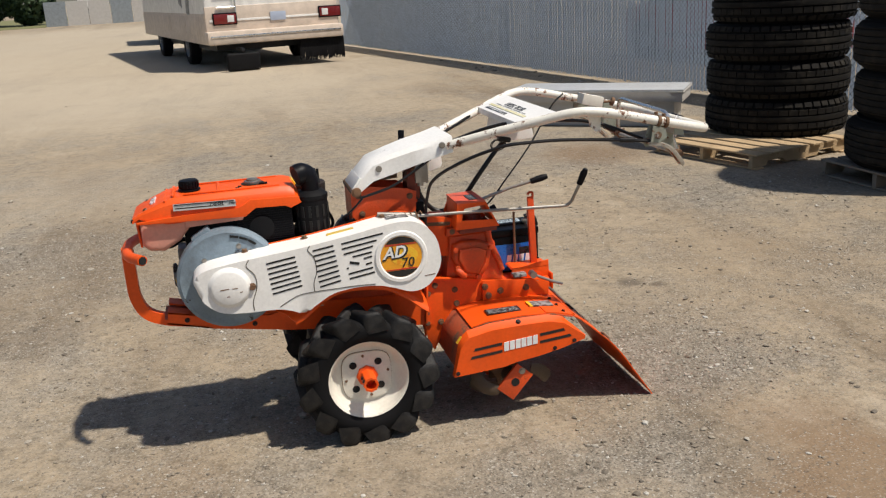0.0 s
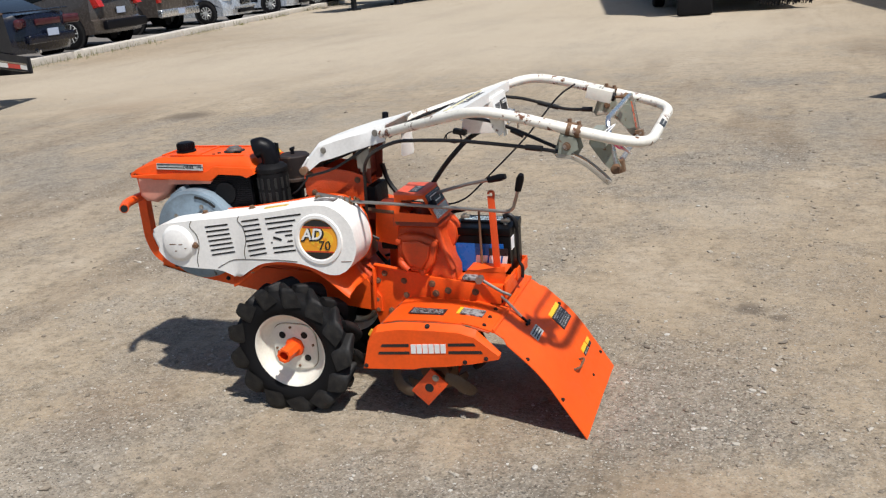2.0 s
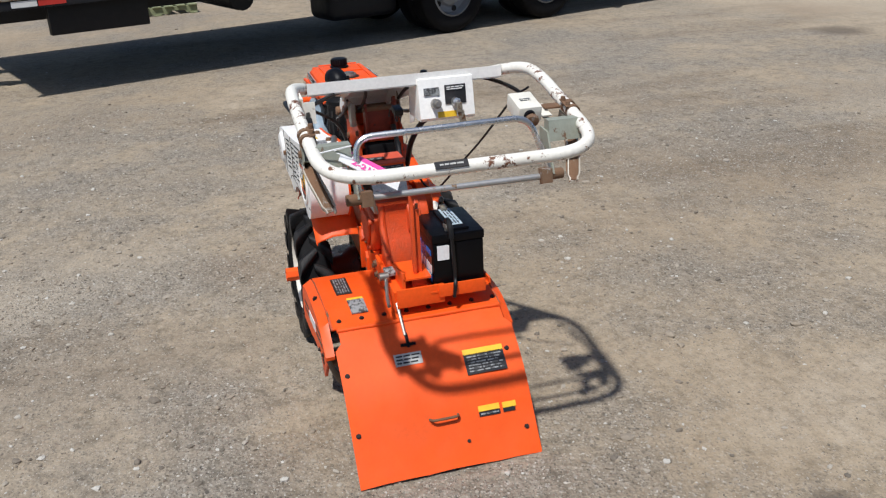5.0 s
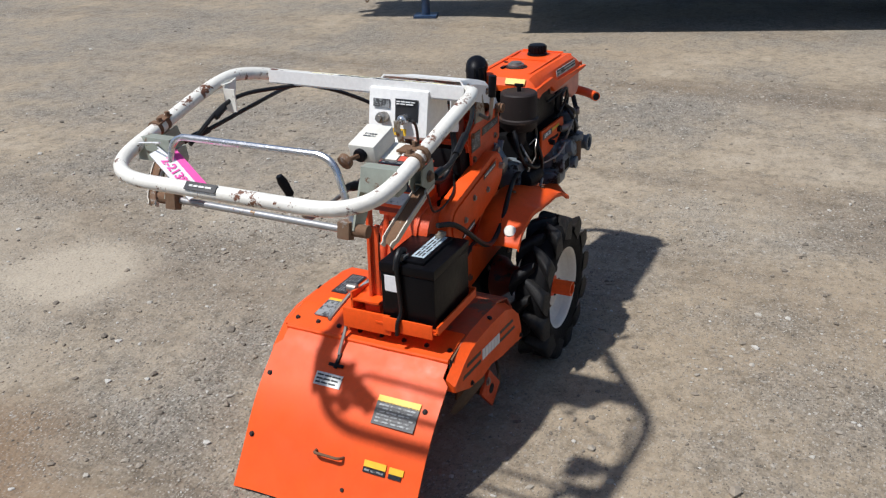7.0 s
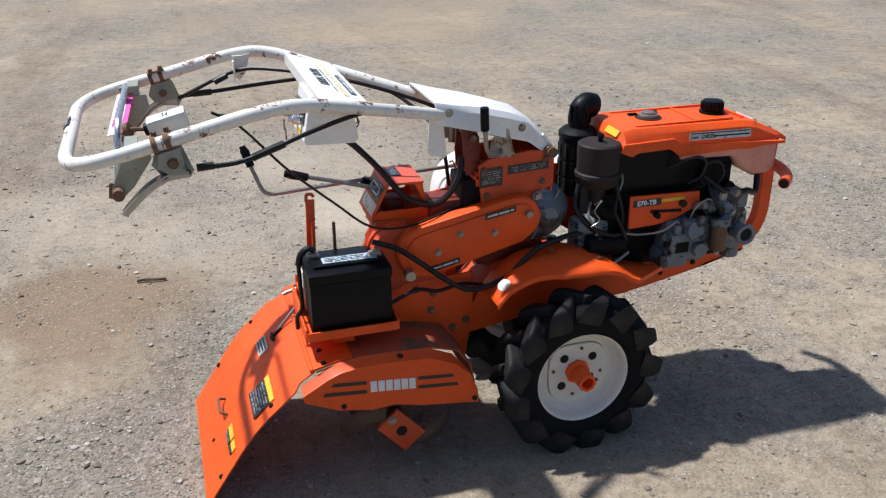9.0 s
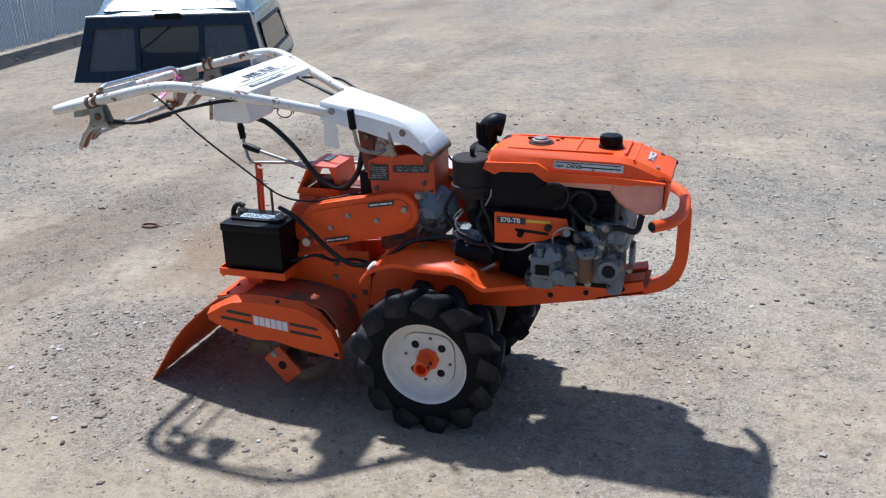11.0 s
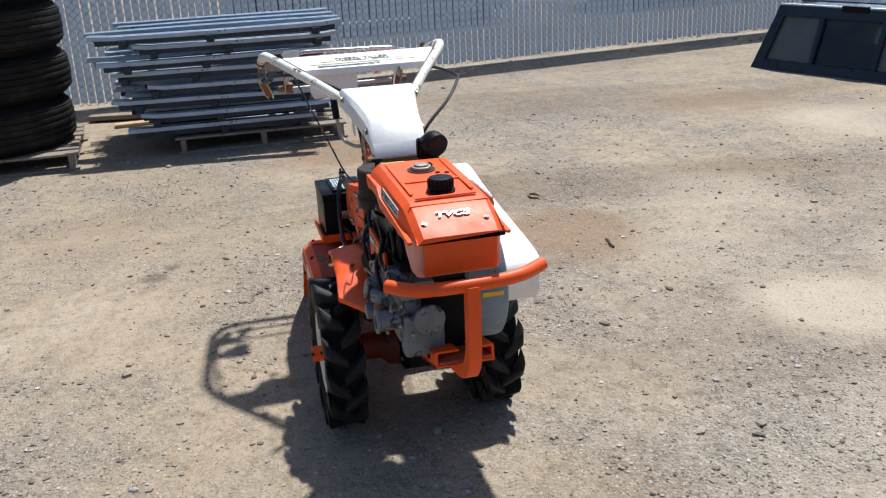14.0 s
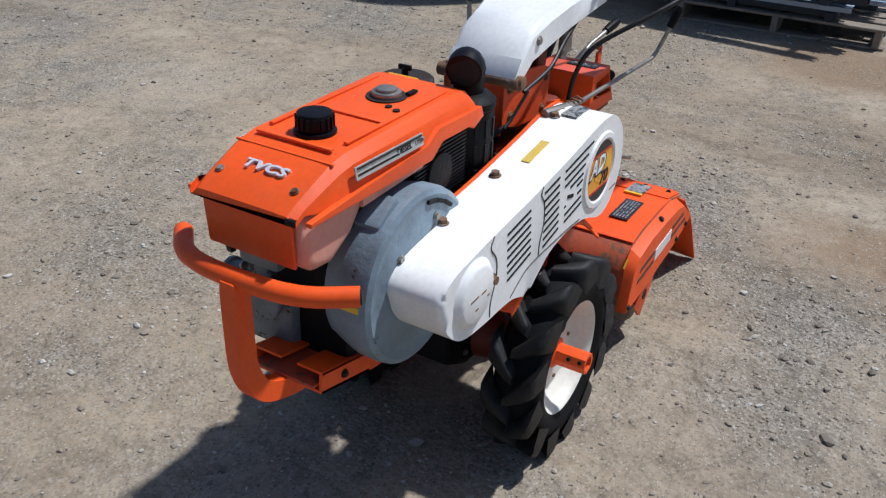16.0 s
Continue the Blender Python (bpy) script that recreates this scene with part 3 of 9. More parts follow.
def ground_z(x, y, s):
    """Clods, ruts and hollows of the trodden yard, in metres."""
    near = max(0.0, 1.0 - max(abs(x), abs(y)) / 7.0)
    if near <= 0:
        return 0.0
    broad = 0.010 * near * noise.fractal((x * 1.1, y * 1.1, 2.0), 1.0, 2.0, 3) * min(1.0, (math.hypot(x, y) / 1.2) ** 2)
    clods = max(-0.2, noise.noise((x * 13, y * 13, 1.0))) * 0.0045 + abs(noise.noise((x * 26, y * 26, 5.0))) * 0.0055 + noise.noise((x * 48, y * 48, 9.0)) * 0.0022
    return min(0.012, broad + clods * min(1.0, near * 2.2) * (0.45 + 0.75 * s) - 0.002)


def stoniness(x, y):
    """0 for smooth sand, 1 for a patch of loose chips."""
    n = noise.fractal((x * 0.62 + 3.1, y * 0.85 - 1.7, 0.4), 0.9, 2.1, 5)
    n2 = noise.fractal((x * 2.6, y * 2.1, 7.7), 0.9, 2.0, 4)
    s = 0.485 + 0.30 * n + 0.16 * n2
    # far ground pales: haze and low-angle sheen put into its colour
    far_haze = min(1.0, max(0.0, (-0.45 * x + 0.9 * y - 4.0) / 10.0))
    s -= 0.26 * far_haze * far_haze * (3 - 2 * far_haze)
    for px, py, r, up in PATCHES:
        s += up * math.exp(-((x - px) ** 2 + (y - py) ** 2) / (r * r))
    return min(1.0, max(0.0, s))


# one sheet to the horizon, its cells fine round the tiller and wide far off
half = [0.022 * k for k in range(1, 171)]
step = 0.022
while half[-1] < 400:
    step *= 1.15
    half.append(half[-1] + step)
line = [-v for v in reversed(half)] + [0.0] + half
side = len(line)
verts, laid, browns, pales = [], [], [], []
for x in line:
    for y in line:
        s = stoniness(x, y)
        verts.append((x, y, ground_z(x, y, s)))
        laid.append(s)
        browns.append(spot_sum(BROWN_SPOTS, x, y))
        pales.append(spot_sum(PALE_SPOTS, x, y))
faces = [(i * side + j, (i + 1) * side + j, (i + 1) * side + j + 1, i * side + j + 1) for i in range(side - 1) for j in range(side - 1)]
me = bpy.data.meshes.new("ground")
me.from_pydata(verts, [], faces)
me.polygons.foreach_set("use_smooth", [True] * len(faces))
for key, values in (("stoniness", laid), ("brown_earth", browns), ("sand_and_haze", pales)):
    me.attributes.new(key, "FLOAT", "POINT").data.foreach_set("value", values)
me.materials.append(GRAVEL)
ground = tagged(new("ground", me), "packed tan gravel yard with loose stones", "ground", kind="structure")


def scatter(name, count, spots, size, material, label, category, seed=7, most=3.0, tail=3.0):
    """Loose low-poly stones, pressed into the ground, as one mesh."""
    ico = bmesh.new()
    bmesh.ops.create_icosphere(ico, subdivisions=1, radius=1)
    base = np.array([v.co for v in ico.verts])
    tris = np.array([[v.index for v in f.verts] for f in ico.faces])
    ico.free()
    rng = np.random.default_rng(seed)
    at = np.array([spots(rng) for _ in range(count)])
    r = np.minimum(size * (0.45 + rng.pareto(tail, count) * 0.55), size * most)
    v = base[None] * (1 + rng.uniform(-0.28, 0.28, (count, len(base), 1)))
    v = v * np.stack([np.ones(count), rng.uniform(0.5, 0.95, count), rng.uniform(0.34, 0.62, count)], 1)[:, None, :] * r[:, None, None]
    a = rng.uniform(0, 2 * np.pi, count)[:, None]
    x = v[:, :, 0] * np.cos(a) - v[:, :, 1] * np.sin(a) + at[:, :1]
    y = v[:, :, 0] * np.sin(a) + v[:, :, 1] * np.cos(a) + at[:, 1:]
    lift = np.array([ground_z(x_, y_, stoniness(x_, y_)) for x_, y_ in at])
    z = v[:, :, 2] + r[:, None] * 0.14 + lift[:, None]
    pts = np.stack([x, y, z], 2).reshape(-1, 3)
    idx = (tris[None] + (np.arange(count) * len(base))[:, None, None]).reshape(-1, 3)
    me = bpy.data.meshes.new(name)
    me.from_pydata(pts.tolist(), [], idx.tolist())
    me.materials.append(material)
    return tagged(new(name, me), label, category, kind="stuff")


def ring_spot(rng):
    while True:
        a, r = rng.uniform(0, 2 * np.pi), 0.25 + 4.6 * rng.uniform() ** 0.7
        x, y = 0.2 + r * np.cos(a), r * np.sin(a)
        if rng.uniform() < 0.14 + 0.95 * max(0.0, stoniness(x, y) - 0.25) ** 1.5 * 3.2:
            return x, y


def far_spot(rng):
    while True:
        a, r = rng.uniform(0, 2 * np.pi), 4.0 + 10.0 * rng.uniform()
        x, y = r * np.cos(a), r * np.sin(a)
        if rng.uniform() < 0.12 + 1.6 * max(0.0, stoniness(x, y) - 0.3):
            return x, y


def fence_x(y):
    return 7.1 - 0.16 * y


def fence_spot(rng):
    y = rng.uniform(-14, 16)
    return fence_x(y) - rng.uniform(0.02, 0.55), y


scatter("gravel_chips", 56000, ring_spot, 0.0060, STONES, "small grey and tan gravel chips lying in patches", "gravel", 7, 2.6)
scatter("gravel_stones", 1200, ring_spot, 0.0112, STONES, "larger loose stones on the gravel yard", "gravel", 8, 2.4)
scatter("gravel_stones", 5000, far_spot, 0.0090, STONES, "loose gravel stones farther out", "gravel", 9)
scatter("fence_rubble", 1400, fence_spot, 0.016, STONES, "dark rubble and leaves along the fence foot", "rubble", 10)

# ---------------------------------------------------------------- slatted chain-link fence
fence = thing("chain_link_fence", "galvanised chain-link fence filled with grey slats", "fence", kind="structure")
FH, PITCH = 1.95, 0.078
way = Vector((-0.16, 1.0, 0)).normalized()
out = Vector((1.0, 0.16, 0)).normalized()
START, END = -22.0, 24.0
def on_fence(d):
    return Vector((fence_x(0), 0, 0)) + way * d
slat_mesh = finish(box(B(), (0, 0, FH / 2 + 0.02), (0.005, 0.0675, FH - 0.06), bevel=0.002, seg=1), "slat", SLAT)
turn = Matrix.Rotation(math.atan2(way.y, way.x) - math.pi / 2, 4, "Z")
count = int((END - START) / PITCH)
near_first, near_last = int((-10.0 - START) / PITCH), int((-10.0 - START) / PITCH) + 300
rest = B()
rnd = random.Random(4)
for k in range(count):
    d = START + (k + 0.5) * PITCH
    lean = Matrix.Rotation(rnd.uniform(-0.006, 0.006), 4, "X") @ Matrix.Rotation(rnd.uniform(-0.07, 0.07), 4, "Z")
    lift = Matrix.Translation((0, 0, rnd.uniform(-0.015, 0.015)))
    m = Matrix.Translation(on_fence(d)) @ turn @ lean @ lift
    if near_first <= k < near_last:
        ob = new("slat", slat_mesh)
        ob.parent = fence
        ob.matrix_basis = m
    else:
        box(rest, m @ Vector((0, 0, FH / 2 + 0.02)), (0.005, 0.0675, FH - 0.06), m.to_3x3())
tagged(part("slat_row", rest, SLAT, fence), kind="stuff")
wires = []
wfaces = []
for sign in (-1, 1):
    for k in range(int((END - START + FH) / PITCH)):
        d0 = START + k * PITCH - (FH if sign > 0 else 0)
        a, b = d0, d0 + sign * FH
        if sign < 0:
            a, b = d0 + 0.0, d0 - FH
        if min(a, b) < START or max(a, b) > END:
            continue
        pa, pb = on_fence(a) - out * 0.012, on_fence(b) - out * 0.012
        pa.z, pb.z = 0.03, FH + 0.02
        i = len(wires)
        w = 0.0046
        for p in (pa, pb):
            wires += [p + way * w, p - out * w, p - way * w, p + out * w]
        wfaces += [(i + j, i + (j + 1) % 4, i + 4 + (j + 1) % 4, i + 4 + j) for j in range(4)]
me = bpy.data.meshes.new("wire_mesh")
me.from_pydata([tuple(p) for p in wires], [], wfaces)
me.materials.append(WIRE)
wire_ob = new("wire_mesh", me)
wire_ob.parent = fence
tagged(wire_ob, kind="stuff")
part("top_rail", tube(B(), [on_fence(START) + UP_Z * (FH + 0.03) + out * 0.03, on_fence(END) + UP_Z * (FH + 0.03) + out * 0.03], 0.021, 12), GALV, fence)
# added wall that hides the horizon behind the slat gaps
back_lot = tagged(part("wall_back_lot", prism(B(), [(-30, 0), (-30, 3.0), (60, 3.0), (60, 0)], 34.0, 34.2, axis="x"), ALU), "pale grey wall added beyond the fence to close the view", "wall", kind="structure")
back_lot.matrix_basis = Matrix.Rotation(radians(9), 4, "Z")

# ---------------------------------------------------------------- pallets and tyre stacks
def pallet(m, material, label, w=1.2, d=1.05, boards=7):
    p = thing("pallet", label, "pallet", m, group="pallets")
    rnd = random.Random(int(m.translation.x * 100))
    board = w / boards * 0.74
    for k in range(boards):
        y = -w / 2 + board / 2 + (w - board) * k / (boards - 1)
        part("deck_board", box(B(), (rnd.uniform(-0.01, 0.01), y, 0.122), (d, board, 0.018), Matrix.Rotation(rnd.uniform(-0.015, 0.015), 3, "Z"), bevel=0.003, seg=1), material, p)
    for x in (-d / 2 + 0.05, 0, d / 2 - 0.05):
        part("stringer", prism(B(), [(-w / 2, 0.016), (-w / 2, 0.112), (w / 2, 0.112), (w / 2, 0.016), (w / 2 - 0.16, 0.016), (w / 2 - 0.19, 0.055), (w / 2 - 0.37, 0.055), (w / 2 - 0.40, 0.016), (-w / 2 + 0.40, 0.016), (-w / 2 + 0.37, 0.055), (-w / 2 + 0.19, 0.055), (-w / 2 + 0.16, 0.016)], x - 0.02, x + 0.02, axis="x"), material, p)
    for y in (-w / 2 + 0.06, 0, w / 2 - 0.06):
        part("base_board", box(B(), (0, y, 0.008), (d, 0.10, 0.016), bevel=0.003, seg=1), material, p)
    return p


pallet(pose(4.22, 3.90, 0, 0, 0, 106), PINE, "pale new wooden pallet under a tyre stack", 1.2, 1.2)
pallet(pose(4.75, 2.22, 0, 0, 0, 92.4), OLDWOOD, "weathered wooden pallet under a tyre stack", 1.15, 1.2)
pallet(pose(4.97, 0.22, 0, 0, 0, 91), OLDWOOD, "weathered wooden pallet under steel rack panels", 1.2, 1.35)
pallet(pose(-10.95, -0.95, 0, 0, 0, 10), GREENWOOD, "mossy wooden pallet lying by the curb", 1.15, 1.0)
plank = thing("loose_plank", "grey weathered plank lying by the fence", "plank", pose(6.0, 1.15, 0.02, 0, 0, 80))
part("board", box(B(), (0, 0, 0.02), (1.1, 0.14, 0.04), bevel=0.004), OLDWOOD, plank)
plank = thing("loose_plank", "short pale plank lying behind a pallet", "plank", pose(5.75, 1.05, 0.0, 0, 0, 95))
part("board", box(B(), (0, 0, 0.015), (0.8, 0.12, 0.03), bevel=0.004), PINE, plank)


def truck_tyre(label, lugs, radius=0.53, width=0.30):
    """A worn truck tyre lying flat, its axis upright and its base at z = 0."""
    t = thing("truck_tyre", label, "tyre", group="stacked truck tyres")
    h = width / 2
    prof_ = [(0.300, -h * 0.72), (0.315, -h * 0.80), (0.36, -h * 0.97), (0.42, -h), (0.468, -h * 0.95), (0.498, -h * 0.84), (0.512, -h * 0.70), (0.515, -h * 0.50), (0.515, h * 0.50), (0.512, h * 0.70), (0.498, h * 0.84), (0.468, h * 0.95), (0.42, h), (0.36, h * 0.97), (0.315, h * 0.80), (0.300, h * 0.72), (0.33, h * 0.60), (0.46, h * 0.55), (0.49, 0), (0.46, -h * 0.55), (0.33, -h * 0.60), (0.300, -h * 0.72)]
    carcass = lathe(B(), prof_, (0, 0, h), "z", 60)
    for s in (-1, 1):
        lathe(carcass, [(0.455, h + s * h * 0.975), (0.460, h + s * h * 1.005), (0.470, h + s * h * 0.985), (0.475, h + s * h * 0.93)], (0, 0, 0), "z", 60)
    part("carcass", carcass, STACK_RUBBER, t, sharp=40)
    if not lugs:
        # five worn ribs with grooves between them
        band = [(0.510, -h * 0.74), (0.521, -h * 0.68)]
        for k in range(5):
            lo, hi = -0.62 + 0.252 * k, -0.62 + 0.252 * k + 0.222
            r_ = radius + 0.003 * (1 - abs(k - 2))
            band += [(radius - 0.014, h * (lo - 0.008)), (r_ - 0.002, h * lo), (r_, h * (lo + 0.03)), (r_, h * (hi - 0.03)), (r_ - 0.002, h * hi), (radius - 0.014, h * (hi + 0.008))]
        band += [(0.521, h * 0.68), (0.510, h * 0.74)]
        part("tread", lathe(B(), band, (0, 0, h), "z", 60), STACK_TREAD, t, "worn ribbed tread", 40)
        return t
    # square blocks on both shoulders, two staggered rows and a plain rib between them
    tread = lathe(B(), [(0.512, -h * 0.16), (radius, -h * 0.13), (radius + 0.002, 0), (radius, h * 0.13), (0.512, h * 0.16)], (0, 0, h), "z", 60)
    n = 46
    for k in range(n):
        for row, deep, tall, at, shift in ((0, 0.046, 0.26, 0.70, 0), (1, 0.020, 0.27, 0.36, 0.5)):
            for s in (-1, 1):
                a = 2 * math.pi * (k + shift) / n
                r_ = radius - deep / 2 - (0.012 if row == 0 else 0)
                turn_ = Matrix.Rotation(a, 3, "Z") @ Matrix.Rotation((-0.42 if row == 0 else 0) * s, 3, "Y")
                wide = 2 * math.pi * radius / n * (0.76 if row == 0 else 0.90)
                box(tread, (r_ * math.cos(a), r_ * math.sin(a), h + s * h * at), (deep, wide, h * tall), turn_)
    part("tread", tread, STACK_TREAD, t, "worn tread of square rubber blocks", 40)
    return t


rnd = random.Random(11)
for x, y, lugs, flat, label in ((4.70, 4.24, True, 0.925, "black truck tyre with blocky tread stacked flat"), (4.79, 2.25, False, 1.0, "worn black truck tyre with ribbed tread stacked flat")):
    proto = None
    for k in range(5):
        m = pose(x + rnd.uniform(-0.03, 0.03), y + rnd.uniform(-0.03, 0.03), 0.131 + 0.36 * flat * k, 0, 0, rnd.uniform(0, 360)) @ Matrix.Diagonal((1.2, 1.2, 1.2 * flat, 1))
        if proto is None:
            proto = truck_tyre(label, lugs)
            proto.matrix_basis = m
        else:
            copy_thing(proto, Matrix.Translation(m.translation) @ m.to_quaternion().to_matrix().to_4x4())

# ---------------------------------------------------------------- steel rack panels on the pallet
rnd = random.Random(21)
for k in range(8):
    z = 0.134 + 0.102 * k
    length = rnd.uniform(1.45, 1.8) if k < 7 else 1.95
    p = thing("rack_panel", "dark steel rack panel with sky-lit pale rail lips", "panel", pose(4.90 + rnd.uniform(-0.09, 0.09), 0.40 + rnd.uniform(-0.14, 0.14) + 0.01 * k, z, rnd.uniform(-0.9, 0.9), rnd.uniform(-0.7, 0.7), -3 + rnd.uniform(-6, 6)), group="stacked rack panels")
    for j in range(4):
        x = -0.48 + 0.32 * j
        shift = rnd.uniform(-0.11, 0.11)
        run = length * rnd.uniform(0.88, 1.05)
        bm = box(B(), (x - 0.042, shift, 0.056), (0.005, run - 0.10, 0.060))
        box(bm, (x + 0.042, shift, 0.056), (0.005, run - 0.10, 0.060))
        box(bm, (x, shift, 0.028), (0.078, run - 0.10, 0.005))
        rail = part("rail", bm, PANEL, p)
        # folded lip, skylight in its pale colour, a little bowed, ends bent up
        lip = B()
        bow = rnd.uniform(-0.006, 0.008)
        kick = rnd.uniform(0.0, 0.014)
        line_ = [(shift + run * (u - 0.5), 0.088 + bow * math.sin(math.pi * u) + kick * max(0.0, abs(u - 0.5) * 2 - 0.86) / 0.14) for u in [q / 12 for q in range(13)]]
        for x0, x1, low in ((x - 0.052, x - 0.012, 0.0), (x + 0.012, x + 0.052, 0.0), (x - 0.0545, x - 0.0505, 0.026)):
            rows = []
            for v, w in line_:
                rows.append([lip.verts.new(c) for c in ((x0, v, w - low), (x1, v, w - low), (x1, v, w + 0.004), (x0, v, w + 0.004))])
            for a, b in zip(rows, rows[1:]):
                for q in range(4):
                    lip.faces.new((a[q], a[(q + 1) % 4], b[(q + 1) % 4], b[q]))
            lip.faces.new(rows[0])
            lip.faces.new(rows[-1])
        part("lip", lip, PANEL_LIT, rail, "lip in a paler, sky-lit tone")
    for y in (-length * 0.36, length * 0.05, length * 0.38):
        tube_ = box(B(), (0, y, 0.0135), (1.10, 0.05, 0.027), bevel=0.003, seg=1)
        part("cross_bar", tube_, PANEL, p)
        for x in (-0.552, 0.552):
            part("bar_end", box(B(), (x, y, 0.030), (0.012, 0.058, 0.054), bevel=0.003, seg=1), PANEL, p)

# ---------------------------------------------------------------- truck tool chest
chest = thing("tool_chest", "long pale metal truck tool chest with overhanging lid", "tool chest", pose(3.77, 6.22, 0, 0, 0, -36.5))
part("body", box(B(), (0, 0, 0.135), (1.74, 0.50, 0.27), bevel=0.006), ALU, chest)
part("shoulder", box(B(), (0, 0, 0.325), (1.92, 0.64, 0.11), bevel=0.006), ALU, chest)
part("lid", box(B(), (0, 0, 0.395), (1.94, 0.66, 0.026), bevel=0.006), ALU_TOP, chest, "bright metal lid")
part("lid_lip", box(B(), (0, 0, 0.3775), (1.95, 0.67, 0.012), bevel=0.003), ALU, chest)

# ---------------------------------------------------------------- pickup canopy on the ground
can_ = thing("pickup_canopy", "dark teal pickup canopy with smoked windows set on the gravel", "canopy")
ax, ay = Vector((1.96, 0.70, 0)).normalized(), Vector((0.70, -1.96, 0)).normalized()
org = Vector((3.89, -5.83, 0))
def cp(u, v, z):
    return org + ax * u + ay * v + Vector((0, 0, z))
W = 2.06
def canopy_ring(v, z_top, crown, inset, low=0.0):
    pts = [(0.0, low), (0.02, 0.10), (inset * 0.75, z_top * 0.72), (inset, z_top), (inset + 0.10, z_top + crown * 0.7), (0.5, z_top + crown), (W / 2, z_top + crown * 1.06), (W - 0.5, z_top + crown), (W - inset - 0.10, z_top + crown * 0.7), (W - inset, z_top), (W - inset * 0.75, z_top * 0.72), (W - 0.02, 0.10), (W, low)]
    return [cp(u, v(z) if callable(v) else v, z) for u, z in pts]
bm = B()
rings = []
for v, zt, cr in ((0.0, 0.60, 0.03), (0.12, 0.605, 0.055), (0.46, 0.615, 0.235), (0.60, 0.62, 0.265), (1.0, 0.625, 0.280), (1.9, 0.62, 0.265), (2.2, 0.60, 0.19), (2.30, 0.58, 0.08)):
    rings.append([bm.verts.new(p) for p in canopy_ring((lambda z, v=v: v + (0.20 * z / 0.6 if v < 0.05 else 0.20 * z / 0.8 * max(0, 1 - v) if v < 1 else -0.10 * z * max(0, v - 1))), zt, cr, 0.15)])
for a, b in zip(rings, rings[1:]):
    for j in range(len(a) - 1):
        bm.faces.new((a[j], a[j + 1], b[j + 1], b[j]))
part("shell", bm, CANOPY_PAINT, can_, sharp=30)
frame_ = B()
def rear(u, z, off=0.0):
    return cp(u, 0.20 * min(z, 0.62) / 0.6 - 0.012 + off, z)
def slab(bm, corners, back=0.0, thick=0.03):
    """A flat piece in the rear face, from corners given as (across, height)."""
    f = [bm.verts.new(rear(u, z, back - thick)) for u, z in corners]
    g = [bm.verts.new(rear(u, z, back)) for u, z in corners]
    bm.faces.new(f)
    bm.faces.new(g)
    for i in range(len(f)):
        j = (i + 1) % len(f)
        bm.faces.new((f[i], f[j], g[j], g[i]))
    return bm
def edge_u(z):
    return 0.255 * z
for quad in (((0.0, 0.0), (W, 0.0), (W - edge_u(0.095), 0.095), (edge_u(0.095), 0.095)), ((edge_u(0.535), 0.535), (W - edge_u(0.535), 0.535), (W - 0.16, 0.64), (0.16, 0.64)), ((edge_u(0.095), 0.095), (edge_u(0.095) + 0.12, 0.095), (edge_u(0.535) + 0.10, 0.535), (edge_u(0.535), 0.535)), ((W - edge_u(0.095) - 0.12, 0.095), (W - edge_u(0.095), 0.095), (W - edge_u(0.535), 0.535), (W - edge_u(0.535) - 0.10, 0.535)), ((0.665, 0.095), (0.715, 0.095), (0.715, 0.535), (0.665, 0.535)), ((1.345, 0.095), (1.395, 0.095), (1.395, 0.535), (1.345, 0.535))):
    slab(frame_, quad, 0.012, 0.04)
part("rear_frame", frame_, CANOPY_EDGE, can_, "thick dark rear door frame")
for u0, u1, l0, l1, mt in ((0.13, 0.67, 0.20, 0.67, FROSTED), (0.71, 1.35, 0.71, 1.35, DARK_GLASS), (1.39, W - 0.13, 1.39, W - 0.20, FROSTED)):
    part("rear_window", slab(B(), ((u0, 0.09), (u1, 0.09), (l1, 0.54), (l0, 0.54)), 0.014, 0.006), mt, can_, "smoked rear pane")
up_ = Vector((0, 0, 1))
roof_win = B()
q = [cp(0.32, 0.300, 0.683), cp(W - 0.32, 0.300, 0.683), cp(W - 0.40, 0.535, 0.806), cp(0.40, 0.535, 0.806)]
lo = [roof_win.verts.new(p - up_ * 0.01) for p in q]
hi = [roof_win.verts.new(p + up_ * 0.012) for p in q]
roof_win.faces.new(lo)
roof_win.faces.new(hi)
for i in range(4):
    roof_win.faces.new((lo[i], lo[(i + 1) % 4], hi[(i + 1) % 4], hi[i]))
part("roof_window", roof_win, ROOF_GLASS, can_, "blue-tinted window in the raised roof")
ledge = tube(B(), [rear(0.16, 0.648, -0.01), rear(W - 0.16, 0.648, -0.01)], 0.014, 8)
part("roof_ledge", ledge, ALU_TOP, can_)
inner = B()
for u0, u1 in ((0.10, 0.80), (0.88, W - 0.5)):
    tube(inner, [cp(u0 + 0.1, 0.5, 0.58), cp(u1, 0.35, 0.15)], 0.012, 6)
part("gas_strut", inner, BLACK, can_)
